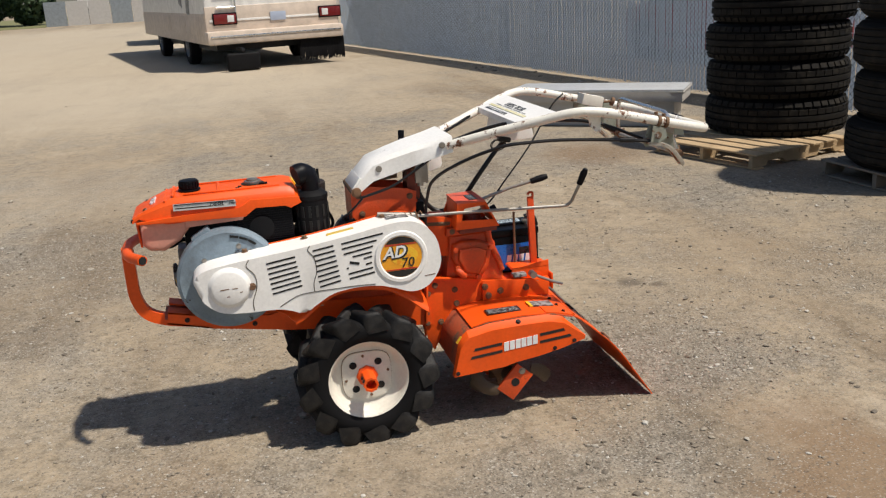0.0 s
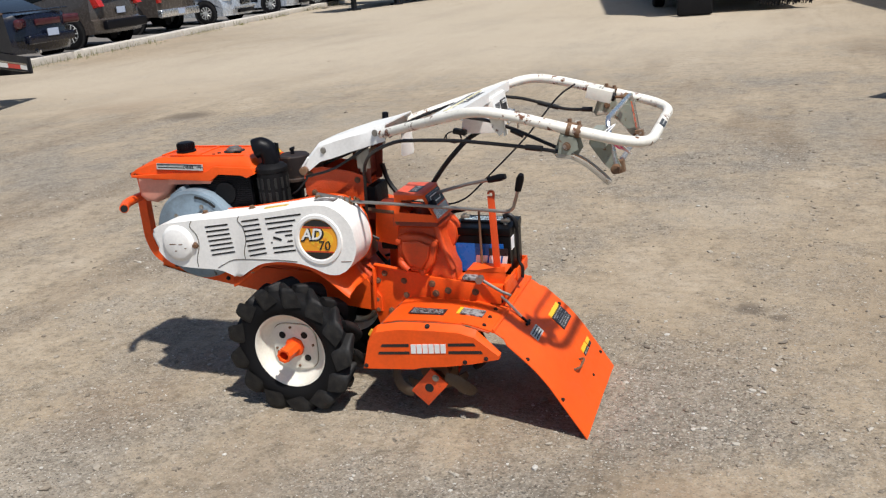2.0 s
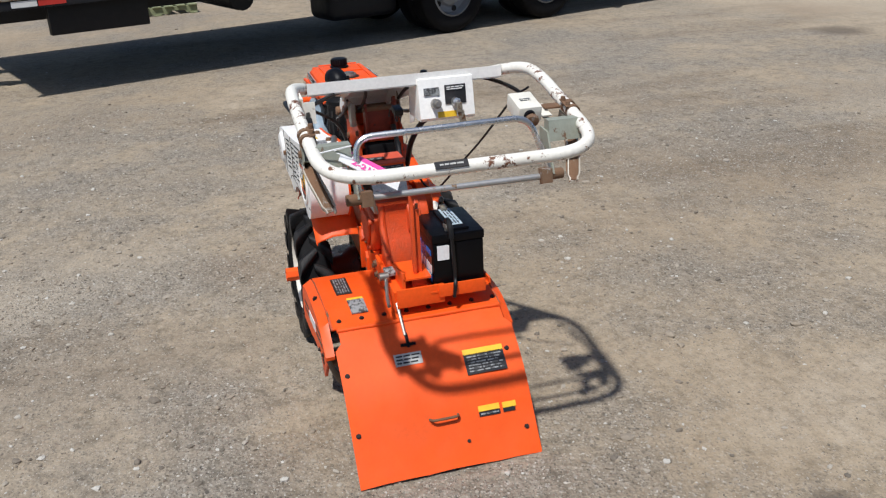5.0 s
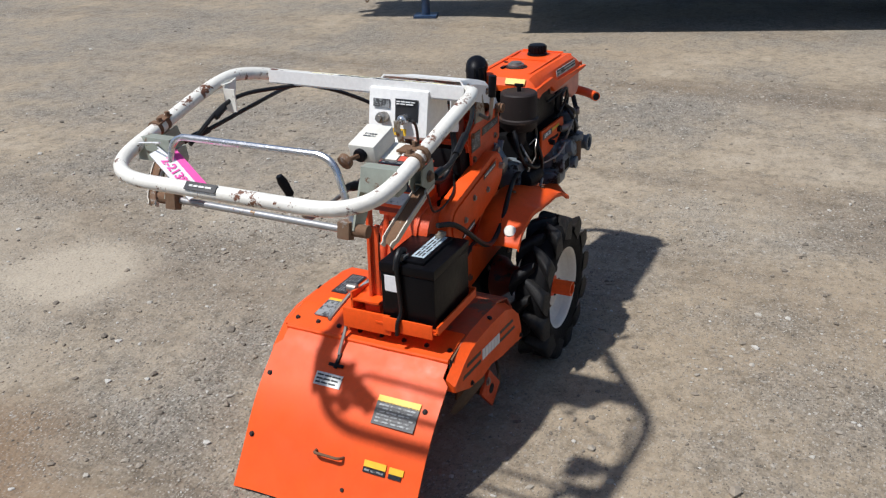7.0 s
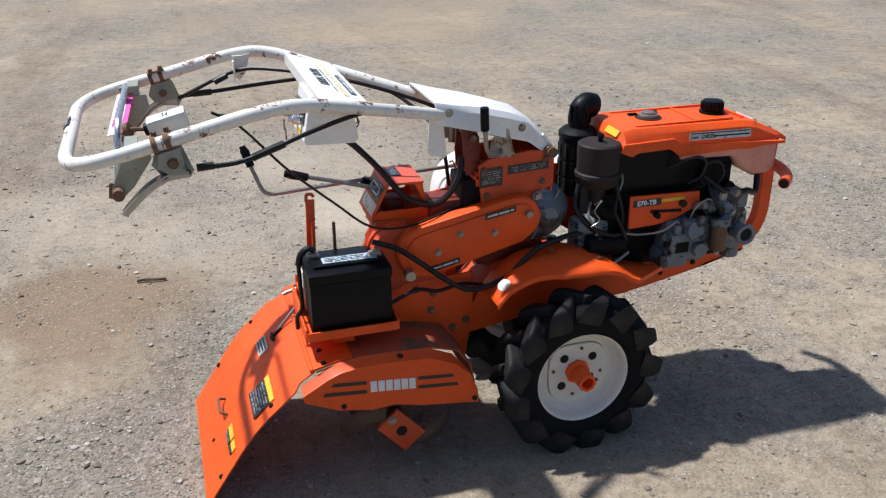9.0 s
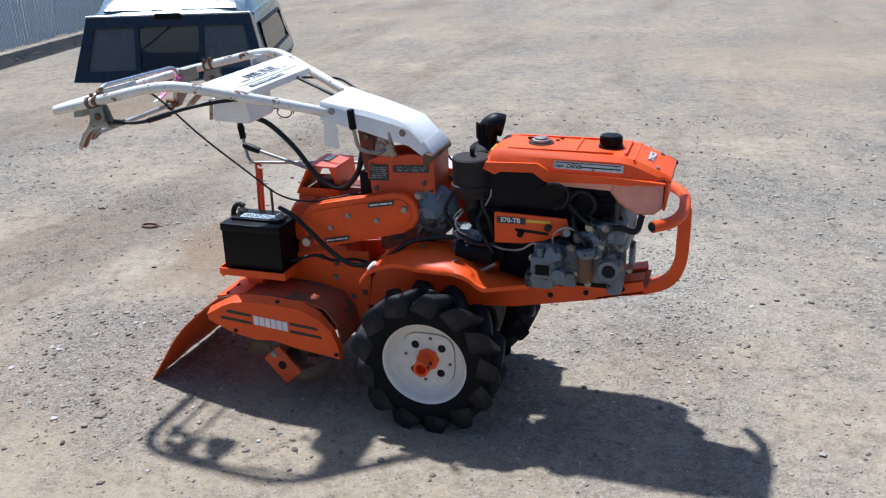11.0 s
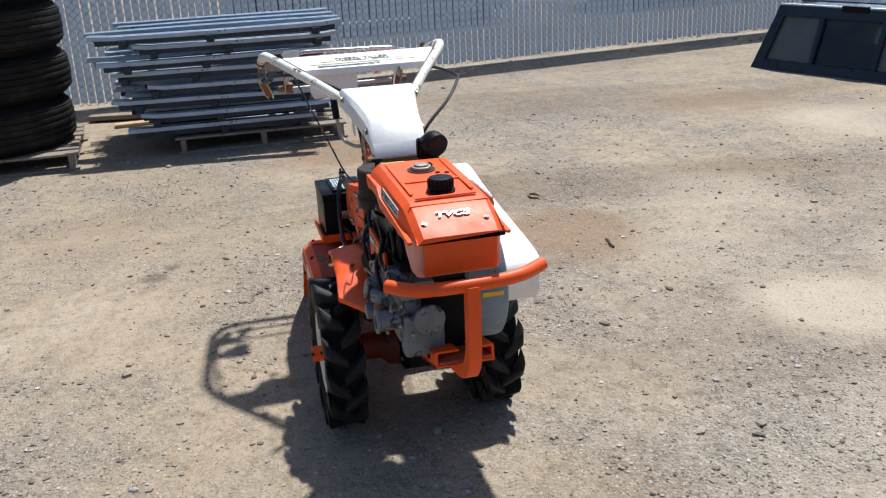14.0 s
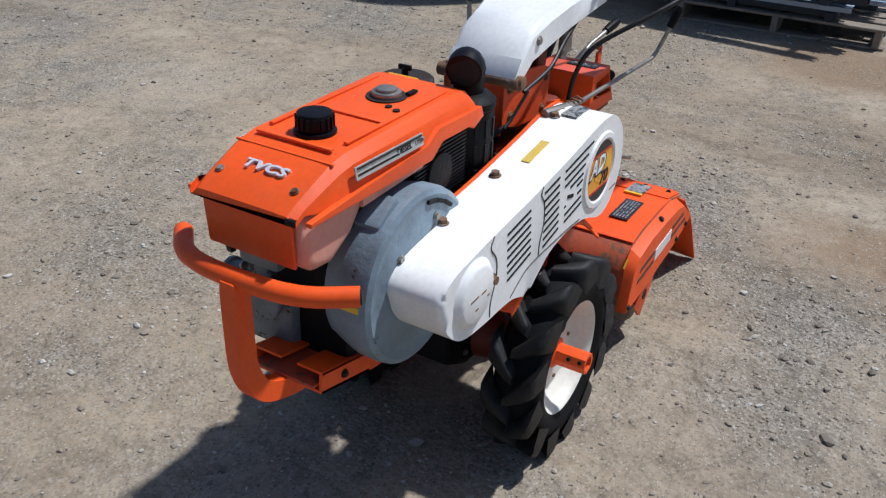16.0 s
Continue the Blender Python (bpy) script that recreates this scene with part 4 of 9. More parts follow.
for u, s in ((0.0, 1), (W, -1)):
    wb = B()
    def side(v, z):
        return cp(u + s * (0.15 * 0.75 * z / (0.61 * 0.72) if z < 0.44 else 0.11 + 0.04 * (z - 0.44) / 0.17) - s * 0.008, v, z)
    quad = [(0.36, 0.16), (2.0, 0.16), (1.92, 0.50), (0.45, 0.50)]
    v1 = [wb.verts.new(side(v, z)) for v, z in quad]
    v2 = [wb.verts.new(side(v, z) + ax * s * 0.006) for v, z in quad]
    wb.faces.new(v1)
    wb.faces.new(v2)
    for i in range(4):
        wb.faces.new((v1[i], v1[(i + 1) % 4], v2[(i + 1) % 4], v2[i]))
    part("side_window", wb, DARK_GLASS, can_, "smoked side window")
    fr_ = tube(B(), [side(v, z) for v, z in quad], 0.022, 6, closed=True)
    part("window_frame", fr_, BLACK, can_)
part("door_handle", box(B(), rear(W / 2, 0.640, -0.03), (0.28, 0.05, 0.06), Matrix.Rotation(math.atan2(ax.y, ax.x), 3, "Z"), bevel=0.01), BLACK, can_)
for u in (0.16, W - 0.16):
    part("roof_rib", tube(B(), smooth_line([cp(u, 0.32, 0.62), cp(u, 0.60, 0.635), cp(u, 1.2, 0.64), cp(u, 2.05, 0.625)], 4), 0.020, 8), CANOPY_PAINT, can_)
    uu = u + (0.07 if u < 1 else -0.07)
    part("roof_rib", tube(B(), smooth_line([cp(uu, 0.55, 0.715), cp(uu, 0.80, 0.74), cp(uu, 1.3, 0.745), cp(uu, 1.95, 0.73)], 4), 0.018, 8), CANOPY_PAINT, can_)

# ---------------------------------------------------------------- flatbed trailer
def road_wheel(r=0.41, w=0.25, rim=STEEL_RIM, hub=RUST):
    """A wheel with its axis along x and its outer face at x = 0, its centre at the origin."""
    made = []
    made.append(("tyre", lathe(B(), [(r * 0.58, 0.0 - 0.02), (r * 0.62, 0.0), (r * 0.80, 0.012), (r * 0.93, 0.0), (r * 0.985, -0.02), (r, -0.05), (r, -w + 0.05), (r * 0.985, -w + 0.02), (r * 0.90, -w), (r * 0.6, -w)], (0, 0, 0), "x", 40), RUBBER))
    made.append(("rim", lathe(B(), [(r * 0.60, -0.012), (r * 0.56, 0.0), (r * 0.54, -0.02), (r * 0.50, -0.09), (r * 0.36, -0.10), (r * 0.30, -0.07), (r * 0.16, -0.06), (r * 0.15, 0.01), (0.0, 0.012)], (0, 0, 0), "x", 32), rim))
    return made


def add_wheel(parent, at, face, r=0.41, w=0.25, rim=STEEL_RIM, holes=True):
    """face: the way the outer side looks, in the parent's frame, as an angle about z."""
    m = Matrix.Translation(at) @ Matrix.Rotation(face, 4, "Z")
    hold = None
    for nm, bm, mt in road_wheel(r, w, rim):
        ob = part(nm if hold else "wheel", bm, mt, parent if hold is None else hold)
        if hold is None:
            hold = ob
            ob.matrix_basis = m
    if holes:
        for k in range(5):
            a = 2 * math.pi * k / 5
            ob = part("hand_hole", cyl(B(), (-0.092, r * 0.43 * math.cos(a), r * 0.43 * math.sin(a)), (-0.088, r * 0.43 * math.cos(a), r * 0.43 * math.sin(a)), r * 0.075, n=12), DARK, hold)
    return hold


# local frame: x to the side that faces the tiller, y to the tail
tr_m = pose(-5.10, -2.20, 0, 0, 0, 19.3)
trailer = thing("flatbed_trailer", "black flatbed gooseneck trailer with red and white reflective tape", "trailer", tr_m)
TWD, TLEN = 2.45, 8.40
deck = box(B(), (-TWD / 2, TLEN / 2, 0.955), (TWD - 0.02, TLEN, 0.03))
part("deck_frame", deck, TRAILER_BLACK, trailer)
for k in range(12):
    part("deck_plank", box(B(), (-0.14 - 0.195 * k, TLEN / 2, 0.985), (0.185, TLEN - 0.04, 0.035), bevel=0.004, seg=1), DECKWOOD, trailer)
for x in (0.0, -TWD):
    part("side_beam", box(B(), (x, TLEN / 2, 0.945), (0.06, TLEN, 0.11), bevel=0.006), TRAILER_BLACK, trailer)
    part("rub_rail", box(B(), (x + (0.035 if x == 0 else -0.035), TLEN / 2, 0.885), (0.012, TLEN, 0.022), bevel=0.003), BRASSY, trailer, "rusty rub rail")
    part("lower_beam", box(B(), (x + (0.006 if x == 0 else -0.006), TLEN / 2, 0.835), (0.05, TLEN, 0.08), bevel=0.004), TRAILER_BLACK, trailer)
rnd = random.Random(3)
y = 0.25
while y < TLEN - 0.35:
    gap = 1.35 < y < 2.2
    if not gap:
        part("tape_white", box(B(), (0.0325, y + 0.11, 0.838), (0.003, 0.21, 0.052)), TAPE_WHITE, trailer)
        part("tape_red", box(B(), (0.0325, y + 0.34, 0.838), (0.003, 0.23, 0.052)), TAPE_RED, trailer)
    y += 0.80
part("side_light", box(B(), (0.034, 4.05, 0.838), (0.012, 0.20, 0.06), bevel=0.003), AMBER, trailer)
part("side_light", box(B(), (0.034, 3.62, 0.838), (0.012, 0.10, 0.06), bevel=0.003), AMBER, trailer)
lettering("side_lettering", "24DT", (0.036, 1.97, 0.845), (0, 1, 0), UP_Z, 0.155, LETTER_WHITE, trailer, 0.001, 0.003, 0.25, "white letters 24DT")
for x in (-0.85, -TWD + 0.85):
    part("main_beam", box(B(), (x, TLEN / 2, 0.755), (0.10, TLEN, 0.32), bevel=0.005), TRAILER_BLACK, trailer)
for k in range(10):
    part("cross_member", box(B(), (-TWD / 2, 0.4 + 0.85 * k, 0.86), (TWD - 0.1, 0.06, 0.10)), TRAILER_BLACK, trailer)
for y in (5.02, 6.47):
    add_wheel(trailer, (-0.16, y, 0.45), 0, 0.45)
    add_wheel(trailer, (-0.46, y, 0.45), 0, 0.45, holes=False)
    add_wheel(trailer, (-TWD + 0.16, y, 0.45), math.pi, 0.45)
    add_wheel(trailer, (-TWD + 0.46, y, 0.45), math.pi, 0.45, holes=False)
    part("axle", cyl(B(), (-0.25, y, 0.45), (-TWD + 0.25, y, 0.45), 0.07, n=14), TRAILER_BLACK, trailer)
part("mud_flap", box(B(), (-0.33, 7.58, 0.44), (0.60, 0.012, 0.62)), RUBBER, trailer)
part("mud_flap", box(B(), (-TWD + 0.33, 7.58, 0.44), (0.60, 0.012, 0.62)), RUBBER, trailer)
# dark rounded block for an unidentified shape under the deck
part("underdeck_block", box(B(), (-0.80, 4.05, 0.52), (0.55, 0.90, 0.56), bevel=0.12, seg=4), TRAILER_BLACK, trailer)
part("spare_tank", cyl(B(), (-0.6, 2.6, 0.62), (-1.7, 2.6, 0.62), 0.14, n=18), TRAILER_BLACK, trailer)
part("landing_skirt", box(B(), (-0.30, 1.05, 0.66), (0.10, 0.9, 0.30), bevel=0.01), TRAILER_BLACK, trailer)
# beaver tail sloping down to a deep end beam, with two loading ramps standing on it
TAIL = 2.05
for x, o in ((-0.03, 1), (-TWD + 0.03, -1)):
    part("tail_beam", prism(B(), [(TLEN, 1.00), (TLEN + TAIL, 0.64), (TLEN + TAIL, 0.42), (TLEN, 0.79)], x - 0.03, x + 0.03, axis="x"), TRAILER_BLACK, trailer)
    def strip(name, f0, f1, top, tall, material, lift=0.0):
        a, b = sorted((x + o * 0.0302, x + o * (0.0335 + lift)))
        y0, y1 = TLEN + TAIL * f0, TLEN + TAIL * f1
        part(name, prism(B(), [(y0, top - 0.36 * f0), (y1, top - 0.36 * f1), (y1, top - tall - 0.36 * f1), (y0, top - tall - 0.36 * f0)], a, b, axis="x"), material, trailer)
    strip("rub_rail", 0.02, 0.96, 0.895, 0.022, BRASSY)
    for f0, f1, m_ in ((0.02, 0.20, TAPE_RED), (0.55, 0.68, TAPE_WHITE), (0.68, 0.86, TAPE_RED), (0.86, 0.96, TAPE_WHITE)):
        strip("tail_tape_red" if m_ is TAPE_RED else "tail_tape", f0, f1, 0.868, 0.062, m_)
for k in range(9):
    y = TLEN + 0.12 + 0.215 * k
    part("tail_slat", box(B(), (-TWD / 2, y, 0.975 - 0.176 * (y - TLEN)), (TWD - 0.1, 0.08, 0.05), Matrix.Rotation(radians(-10), 3, "X")), TRAILER_BLACK, trailer)
part("tail_bumper", box(B(), (-TWD / 2, TLEN + TAIL + 0.03, 0.52), (TWD + 0.04, 0.06, 0.25), bevel=0.012), TRAILER_BLACK, trailer, "worn dark tail beam")
part("tail_underframe", prism(B(), [(TLEN - 0.5, 0.86), (TLEN + 0.7, 0.74), (TLEN + 0.55, 0.56), (TLEN - 0.3, 0.60)], -TWD + 0.5, -0.45, axis="x"), TRAILER_BLACK, trailer)
for x in (-0.42, -TWD + 0.42):
    ramp_ = part("ramp", prism(B(), [(TLEN + 1.28, 0.80), (TLEN + 1.62, 1.27), (TLEN + 1.68, 1.27), (TLEN + 1.78, 0.72)], x - 0.36, x - 0.31, axis="x"), TRAILER_BLACK, trailer)
    part("ramp_side", prism(B(), [(TLEN + 1.28, 0.80), (TLEN + 1.62, 1.27), (TLEN + 1.68, 1.27), (TLEN + 1.78, 0.72)], x + 0.31, x + 0.36, axis="x"), TRAILER_BLACK, ramp_)
    part("ramp_plate", box(B(), (x, TLEN + 1.50, 1.0), (0.62, 0.02, 0.56), Matrix.Rotation(radians(-34), 3, "X"), bevel=0.004), TRAILER_BLACK, ramp_)
    part("ramp_edge", box(B(), (x, TLEN + 1.65, 1.278), (0.74, 0.07, 0.02), bevel=0.004), RUST, ramp_, "rusty bare edge")
# gooseneck, jack and safety chains
part("neck", prism(B(), [(-0.05, 0.80), (-0.05, 1.02), (-0.5, 1.5), (-2.05, 1.70), (-2.05, 1.42), (-0.75, 1.2)], -TWD / 2 - 0.45, -TWD / 2 - 0.33, axis="x"), TRAILER_BLACK, trailer)
part("neck", prism(B(), [(-0.05, 0.80), (-0.05, 1.02), (-0.5, 1.5), (-2.05, 1.70), (-2.05, 1.42), (-0.75, 1.2)], -TWD / 2 + 0.33, -TWD / 2 + 0.45, axis="x"), TRAILER_BLACK, trailer)
part("neck_plate", box(B(), (-TWD / 2, -1.25, 1.54), (0.9, 1.5, 0.08)), TRAILER_BLACK, trailer)
jack = cyl(B(), (-1.13, -0.69, 0.012), (-1.13, -0.69, 0.45), 0.045, n=14)
box(jack, (-1.13, -0.69, 0.95), (0.12, 0.12, 1.1), bevel=0.006)
box(jack, (-1.13, -0.69, 0.012), (0.24, 0.24, 0.024))
part("landing_jack", jack, TRAILER_BLUE, trailer, "dark blue landing jack")
part("coupler", cyl(B(), (-TWD / 2, -1.85, 0.9), (-TWD / 2, -1.85, 1.6), 0.06, n=14), TRAILER_BLACK, trailer)
# low drawbar that carries the safety chains
part("drawbar", tube(B(), rounded([(-TWD / 2 - 0.38, -0.1, 0.74), (-TWD / 2 - 0.5, -0.9, 0.58), (-1.93, -1.50, 0.52)], 0.1), 0.045, 8), TRAILER_BLACK, trailer)
part("chain_bar", tube(B(), [(-1.72, -1.47, 0.52), (-2.12, -1.35, 0.52)], 0.03, 8), TRAILER_BLACK, trailer)
for x, y0 in ((-1.789, -1.452), (-2.039, -1.376)):
    bm = B()
    for k in range(9):
        c = Vector((x, y0, 0.085 + 0.052 * k))
        ringp = [c + (Vector((0.016 * math.cos(a), 0, 0.034 * math.sin(a))) if k % 2 else Vector((0, 0.016 * math.cos(a), 0.034 * math.sin(a)))) for a in [2 * math.pi * j / 10 for j in range(10)]]
        tube(bm, ringp, 0.0075, 6, closed=True)
    part("safety_chain", bm, RUST, trailer, "hanging steel safety chain")

# ---------------------------------------------------------------- curb, car park and parked vehicles
def curb_x(y):
    return -11.9 - 0.085 * y
seglen = 2.4
curb = thing("curb", "pale concrete curb blocks edging the gravel yard", "curb", kind="structure")
cm = None
cway = Vector((-0.085, 1, 0)).normalized()
for k in range(26):
    y = -14 + seglen * k
    ob = new("curb_block", cm) if cm else part("curb_block", box(B(), (0, 0, 0.05), (0.34, seglen - 0.03, 0.19), bevel=0.025), CONCRETE, curb)
    cm = ob.data
    ob.parent = curb
    ob.matrix_basis = pose(curb_x(y), y, random.uniform(-0.01, 0.01), 0, 0, math.degrees(math.atan2(cway.y, cway.x)) - 90 + random.uniform(-0.5, 0.5))
lot = tagged(part("pavement", prism(B(), [(curb_x(-60) - 0.1, -60), (curb_x(90) - 0.1, 90), (curb_x(90) - 40, 90), (curb_x(-60) - 40, -60)], -0.1, 0.03, axis="z"), ASPHALT), "pale worn asphalt car park", "pavement", kind="structure")
bm = B()
rnd = random.Random(8)
for k in range(1500):
    y = rnd.uniform(-2, 30)
    if noise.noise((y * 0.6, 0, 0)) < -0.05:
        continue
    x = curb_x(y) + 0.12 + abs(rnd.gauss(0, 0.22))
    h, a = rnd.uniform(0.04, 0.17), rnd.uniform(0, 6.28)
    dx, dy = 0.008 * math.cos(a), 0.008 * math.sin(a)
    bend = rnd.uniform(-0.06, 0.06)
    vs = [bm.verts.new(p) for p in ((x - dx, y - dy, 0), (x + dx, y + dy, 0), (x + bend * 0.5, y + bend, h))]
    bm.faces.new(vs)
tagged(part("weeds", bm, GRASS_MAT), "dry weeds along the curb", "weeds", kind="stuff")


def car(m, paint, label, length=4.7, width=1.8, hood=0.95, roof=1.45, kind="sedan", front=True, light_rim=True):
    """A parked car; its local -x end is the end at the curb. front: whether that end is its nose."""
    c = thing("car" if kind != "pickup" else "pickup_truck", label, "car" if kind != "pickup" else "pickup", m, group="parked vehicles")
    gnd = 0.22 if kind == "sedan" else 0.34
    L2, h = length, hood
    if kind == "sedan" and front:
        line = [(0.02, gnd), (0.0, 0.45), (0.05, h * 0.72), (0.35, h * 0.86), (1.25, h), (1.95, roof - 0.05), (2.5, roof), (3.3, roof - 0.03), (4.05, h + 0.08), (L2 - 0.1, h + 0.02), (L2, 0.55), (L2 - 0.05, gnd)]
        glassline = [(1.35, h + 0.01), (1.98, roof - 0.09), (2.5, roof - 0.05), (3.25, roof - 0.08), (3.9, h + 0.05)]
    elif kind == "sedan":
        line = [(0.10, gnd), (0.02, 0.36), (0.0, 0.52), (0.05, 0.66), (0.06, h * 0.94), (0.14, h + 0.04), (0.75, h + 0.08), (1.55, roof - 0.05), (2.2, roof), (2.9, roof - 0.05), (3.6, h + 0.02), (L2 - 0.2, h * 0.82), (L2, 0.5), (L2 - 0.03, gnd)]
        glassline = [(0.85, h + 0.10), (1.58, roof - 0.09), (2.2, roof - 0.05), (2.85, roof - 0.09), (3.45, h + 0.05)]
    elif kind == "suv":
        line = [(0.06, gnd), (0.0, 0.42), (0.0, 0.66), (0.08, 0.70), (0.08, h), (0.24, roof - 0.10), (0.42, roof), (2.7, roof), (3.35, h + 0.10), (L2 - 0.15, h * 0.92), (L2, 0.6), (L2 - 0.05, gnd)]
        glassline = [(0.30, h + 0.08), (0.42, roof - 0.12), (2.6, roof - 0.10), (3.15, h + 0.08)]
    else:
        line = [(0.0, gnd + 0.12), (0.0, h * 0.90), (0.05, h * 0.97), (0.25, h), (1.35, h + 0.08), (2.1, roof), (3.1, roof), (3.25, h + 0.02), (L2, h + 0.02), (L2, gnd + 0.12)] if front else [(0.0, gnd + 0.12), (0.0, h), (1.95, h), (2.05, roof), (3.2, roof), (3.9, h + 0.05), (L2 - 0.05, h), (L2, gnd + 0.12)]
        glassline = [(1.5, h + 0.12), (2.12, roof - 0.08), (3.05, roof - 0.08), (3.1, h + 0.12)] if front else [(2.1, h + 0.1), (2.15, roof - 0.08), (3.15, roof - 0.08), (3.7, h + 0.1)]
    # the ends are rounded in plan: corners fall back from the middle
    back = {"sedan": 0.34, "suv": 0.20, "pickup": 0.05}[kind]

    def fall(f):
        return back * abs(2 * f) ** 3.2
    bm = B()
    rows = []
    for f in (-0.5, -0.488, -0.455, -0.39, -0.27, 0.0, 0.27, 0.39, 0.455, 0.488, 0.5):
        tuck = 1.0 - 0.055 * max(0.0, abs(2 * f) - 0.78) / 0.22
        row = []
        for x, z in line:
            w = max(0.0, 1 - x / 1.3) - max(0.0, 1 - (L2 - x) / 1.3)
            high = z > hood + 0.05
            row.append(bm.verts.new((x + fall(f) * w, f * width * (0.80 if high else 1.0), gnd + (z - gnd) * tuck if z > 0.6 else z)))
        rows.append(row)
    n = len(line)
    for a, b in zip(rows, rows[1:]):
        for i in range(n):
            bm.faces.new((a[i], a[(i + 1) % n], b[(i + 1) % n], b[i]))
    bm.faces.new(rows[0])
    bm.faces.new(rows[-1])
    body = part("body", bm, paint, c, sharp=32)
    wr = 0.33 if kind == "sedan" else 0.39
    for x in (0.95, L2 - 0.95):
        for s in (-1, 1):
            arch = lathe(B(), [(wr + 0.045, 0.0), (wr + 0.07, 0.006), (wr + 0.045, 0.012)], (x, s * (width / 2 - 0.006), wr + 0.01), n=24)
            part("wheel_arch", arch, BLACK, body)
            # dark disc on the body, shade of the wheel arch in its colour
            part("arch_shade", cyl(B(), (x, s * (width / 2 - 0.002), wr + 0.01), (x, s * (width / 2 + 0.004), wr + 0.01), wr + 0.045, n=28), DARK, body)
            wv = add_wheel(c, (x, s * (width / 2 + 0.010), wr), s * math.pi / 2, wr, 0.2, ALU_TOP if light_rim else STEEL_RIM, False)
            for k in range(10):
                a = 2 * math.pi * k / 10
                part("spoke", box(B(), (0.004, wr * 0.33 * math.cos(a), wr * 0.33 * math.sin(a)), (0.012, wr * 0.44, 0.026), Matrix.Rotation(a, 3, "X"), bevel=0.003, seg=1), ALU_TOP if light_rim else STEEL_RIM, wv)
    for s in (-1, 1):
        part("side_glass", prism(B(), glassline, s * width * 0.401, s * width * 0.413), CAR_GLASS, c)
        gx = [p[0] for p in glassline]
        mid = (min(gx) + max(gx)) / 2
        part("door_pillar", box(B(), (mid, s * width * 0.409, (hood + roof) / 2), (0.07, 0.03, roof - hood - 0.08)), paint, c)
        part("door_seam", box(B(), (mid, s * width * 0.4995, (hood + gnd) / 2 + 0.05), (0.012, 0.006, hood - gnd - 0.2)), DARK, c)
        part("side_trim", box(B(), (L2 / 2, s * width * 0.502, 0.52 if kind != "sedan" else 0.46), (L2 - 2.9, 0.02, 0.07 if kind != "suv" else 0.20), bevel=0.006), BLACK if kind != "pickup" else CHROME, c)
        part("mirror", box(B(), ((L2 - 1.75) if not front else 1.75, s * (width / 2 + 0.08), hood + 0.12), (0.10, 0.17, 0.13), bevel=0.03), paint, c)
    gx0, gz0 = glassline[0]
    gx1, gz1 = glassline[1]
    if kind == "sedan" or front:
        part("screen", prism(B(), [(gx0 - 0.11, gz0), (gx1 - 0.11, gz1), (gx1 - 0.05, gz1), (gx0 - 0.05, gz0)], -width * 0.37, width * 0.37), CAR_GLASS, c)
    else:
        part("screen", prism(B(), [(gx0 - 0.21, gz0 + 0.02), (gx1 - 0.19, gz1 - 0.02), (gx1 - 0.13, gz1 - 0.02), (gx0 - 0.15, gz0 + 0.02)], -width * 0.35, width * 0.35), CAR_GLASS, c)
    for s in (-1, 1):
        if front and kind == "sedan":
            part("headlight", box(B(), (0.30, s * width * 0.36, hood * 0.77), (0.30, 0.36, 0.12), Matrix.Rotation(s * 0.55, 3, "Z"), bevel=0.03), CLEAR_LENS, c)
            part("fog_light", box(B(), (0.11, s * width * 0.33, 0.40), (0.06, 0.20, 0.05), Matrix.Rotation(s * 0.3, 3, "Z"), bevel=0.01), CHROME, c)
        elif front:
            part("headlight", box(B(), (0.0, s * width * 0.385, hood * 0.745), (0.07, 0.34, 0.23), Matrix.Rotation(s * 0.1, 3, "Z"), bevel=0.03), CLEAR_LENS, c)
            part("indicator", box(B(), (0.05, s * width * 0.487, hood * 0.75), (0.12, 0.07, 0.21), bevel=0.015), AMBER, c)
        elif kind == "sedan":
            part("tail_light", box(B(), (0.13, s * width * 0.385, hood * 0.86), (0.16, 0.46, 0.20), Matrix.Rotation(s * 0.52, 3, "Z"), bevel=0.07, seg=4), SMOKED_RED, c, "smoked dark red lens")
        elif kind == "suv":
            lens = B()
            prism(lens, [(0.02, h * 0.98), (0.14, h * 1.24), (0.30, h * 1.24), (0.34, h * 1.0), (0.30, h * 0.92)], s * width * 0.395 - 0.10, s * width * 0.395 + 0.10, 0.02)
            part("tail_light", lens, BRIGHT_RED, c)
            part("reflector", box(B(), (0.02, s * width * 0.29, 0.53), (0.05, 0.20, 0.09), Matrix.Rotation(s * 0.1, 3, "Z"), bevel=0.01), BRIGHT_RED, c)
        else:
            part("tail_light", box(B(), (0.01, s * width * 0.455, hood * 0.88), (0.10, 0.15, 0.40), bevel=0.02), BRIGHT_RED, c)
    if front and kind == "sedan":
        part("grille", box(B(), (0.015, 0, hood * 0.64), (0.06, 0.62, 0.13), bevel=0.01), BLACK, c)
        part("lower_grille", box(B(), (0.02, 0, 0.34), (0.08, 0.95, 0.11), bevel=0.01), BLACK, c)
        for k in range(3):
            part("grille_bar", box(B(), (-0.018, 0, hood * 0.64 + 0.045 * (k - 1)), (0.02, 0.58, 0.012), bevel=0.004), CHROME, c)
        part("bumper", box(B(), (0.03, 0, 0.47), (0.10, width * 0.72, 0.10), bevel=0.04), paint, c)
    elif front:
        zc = hood * 0.735
        rim = part("grille_surround", box(B(), (-0.01, 0, zc), (0.07, 1.22, 0.56), bevel=0.03), CHROME, c)
        part("grille", box(B(), (-0.03, 0, zc), (0.05, 1.06, 0.42), bevel=0.01), BLACK, rim)
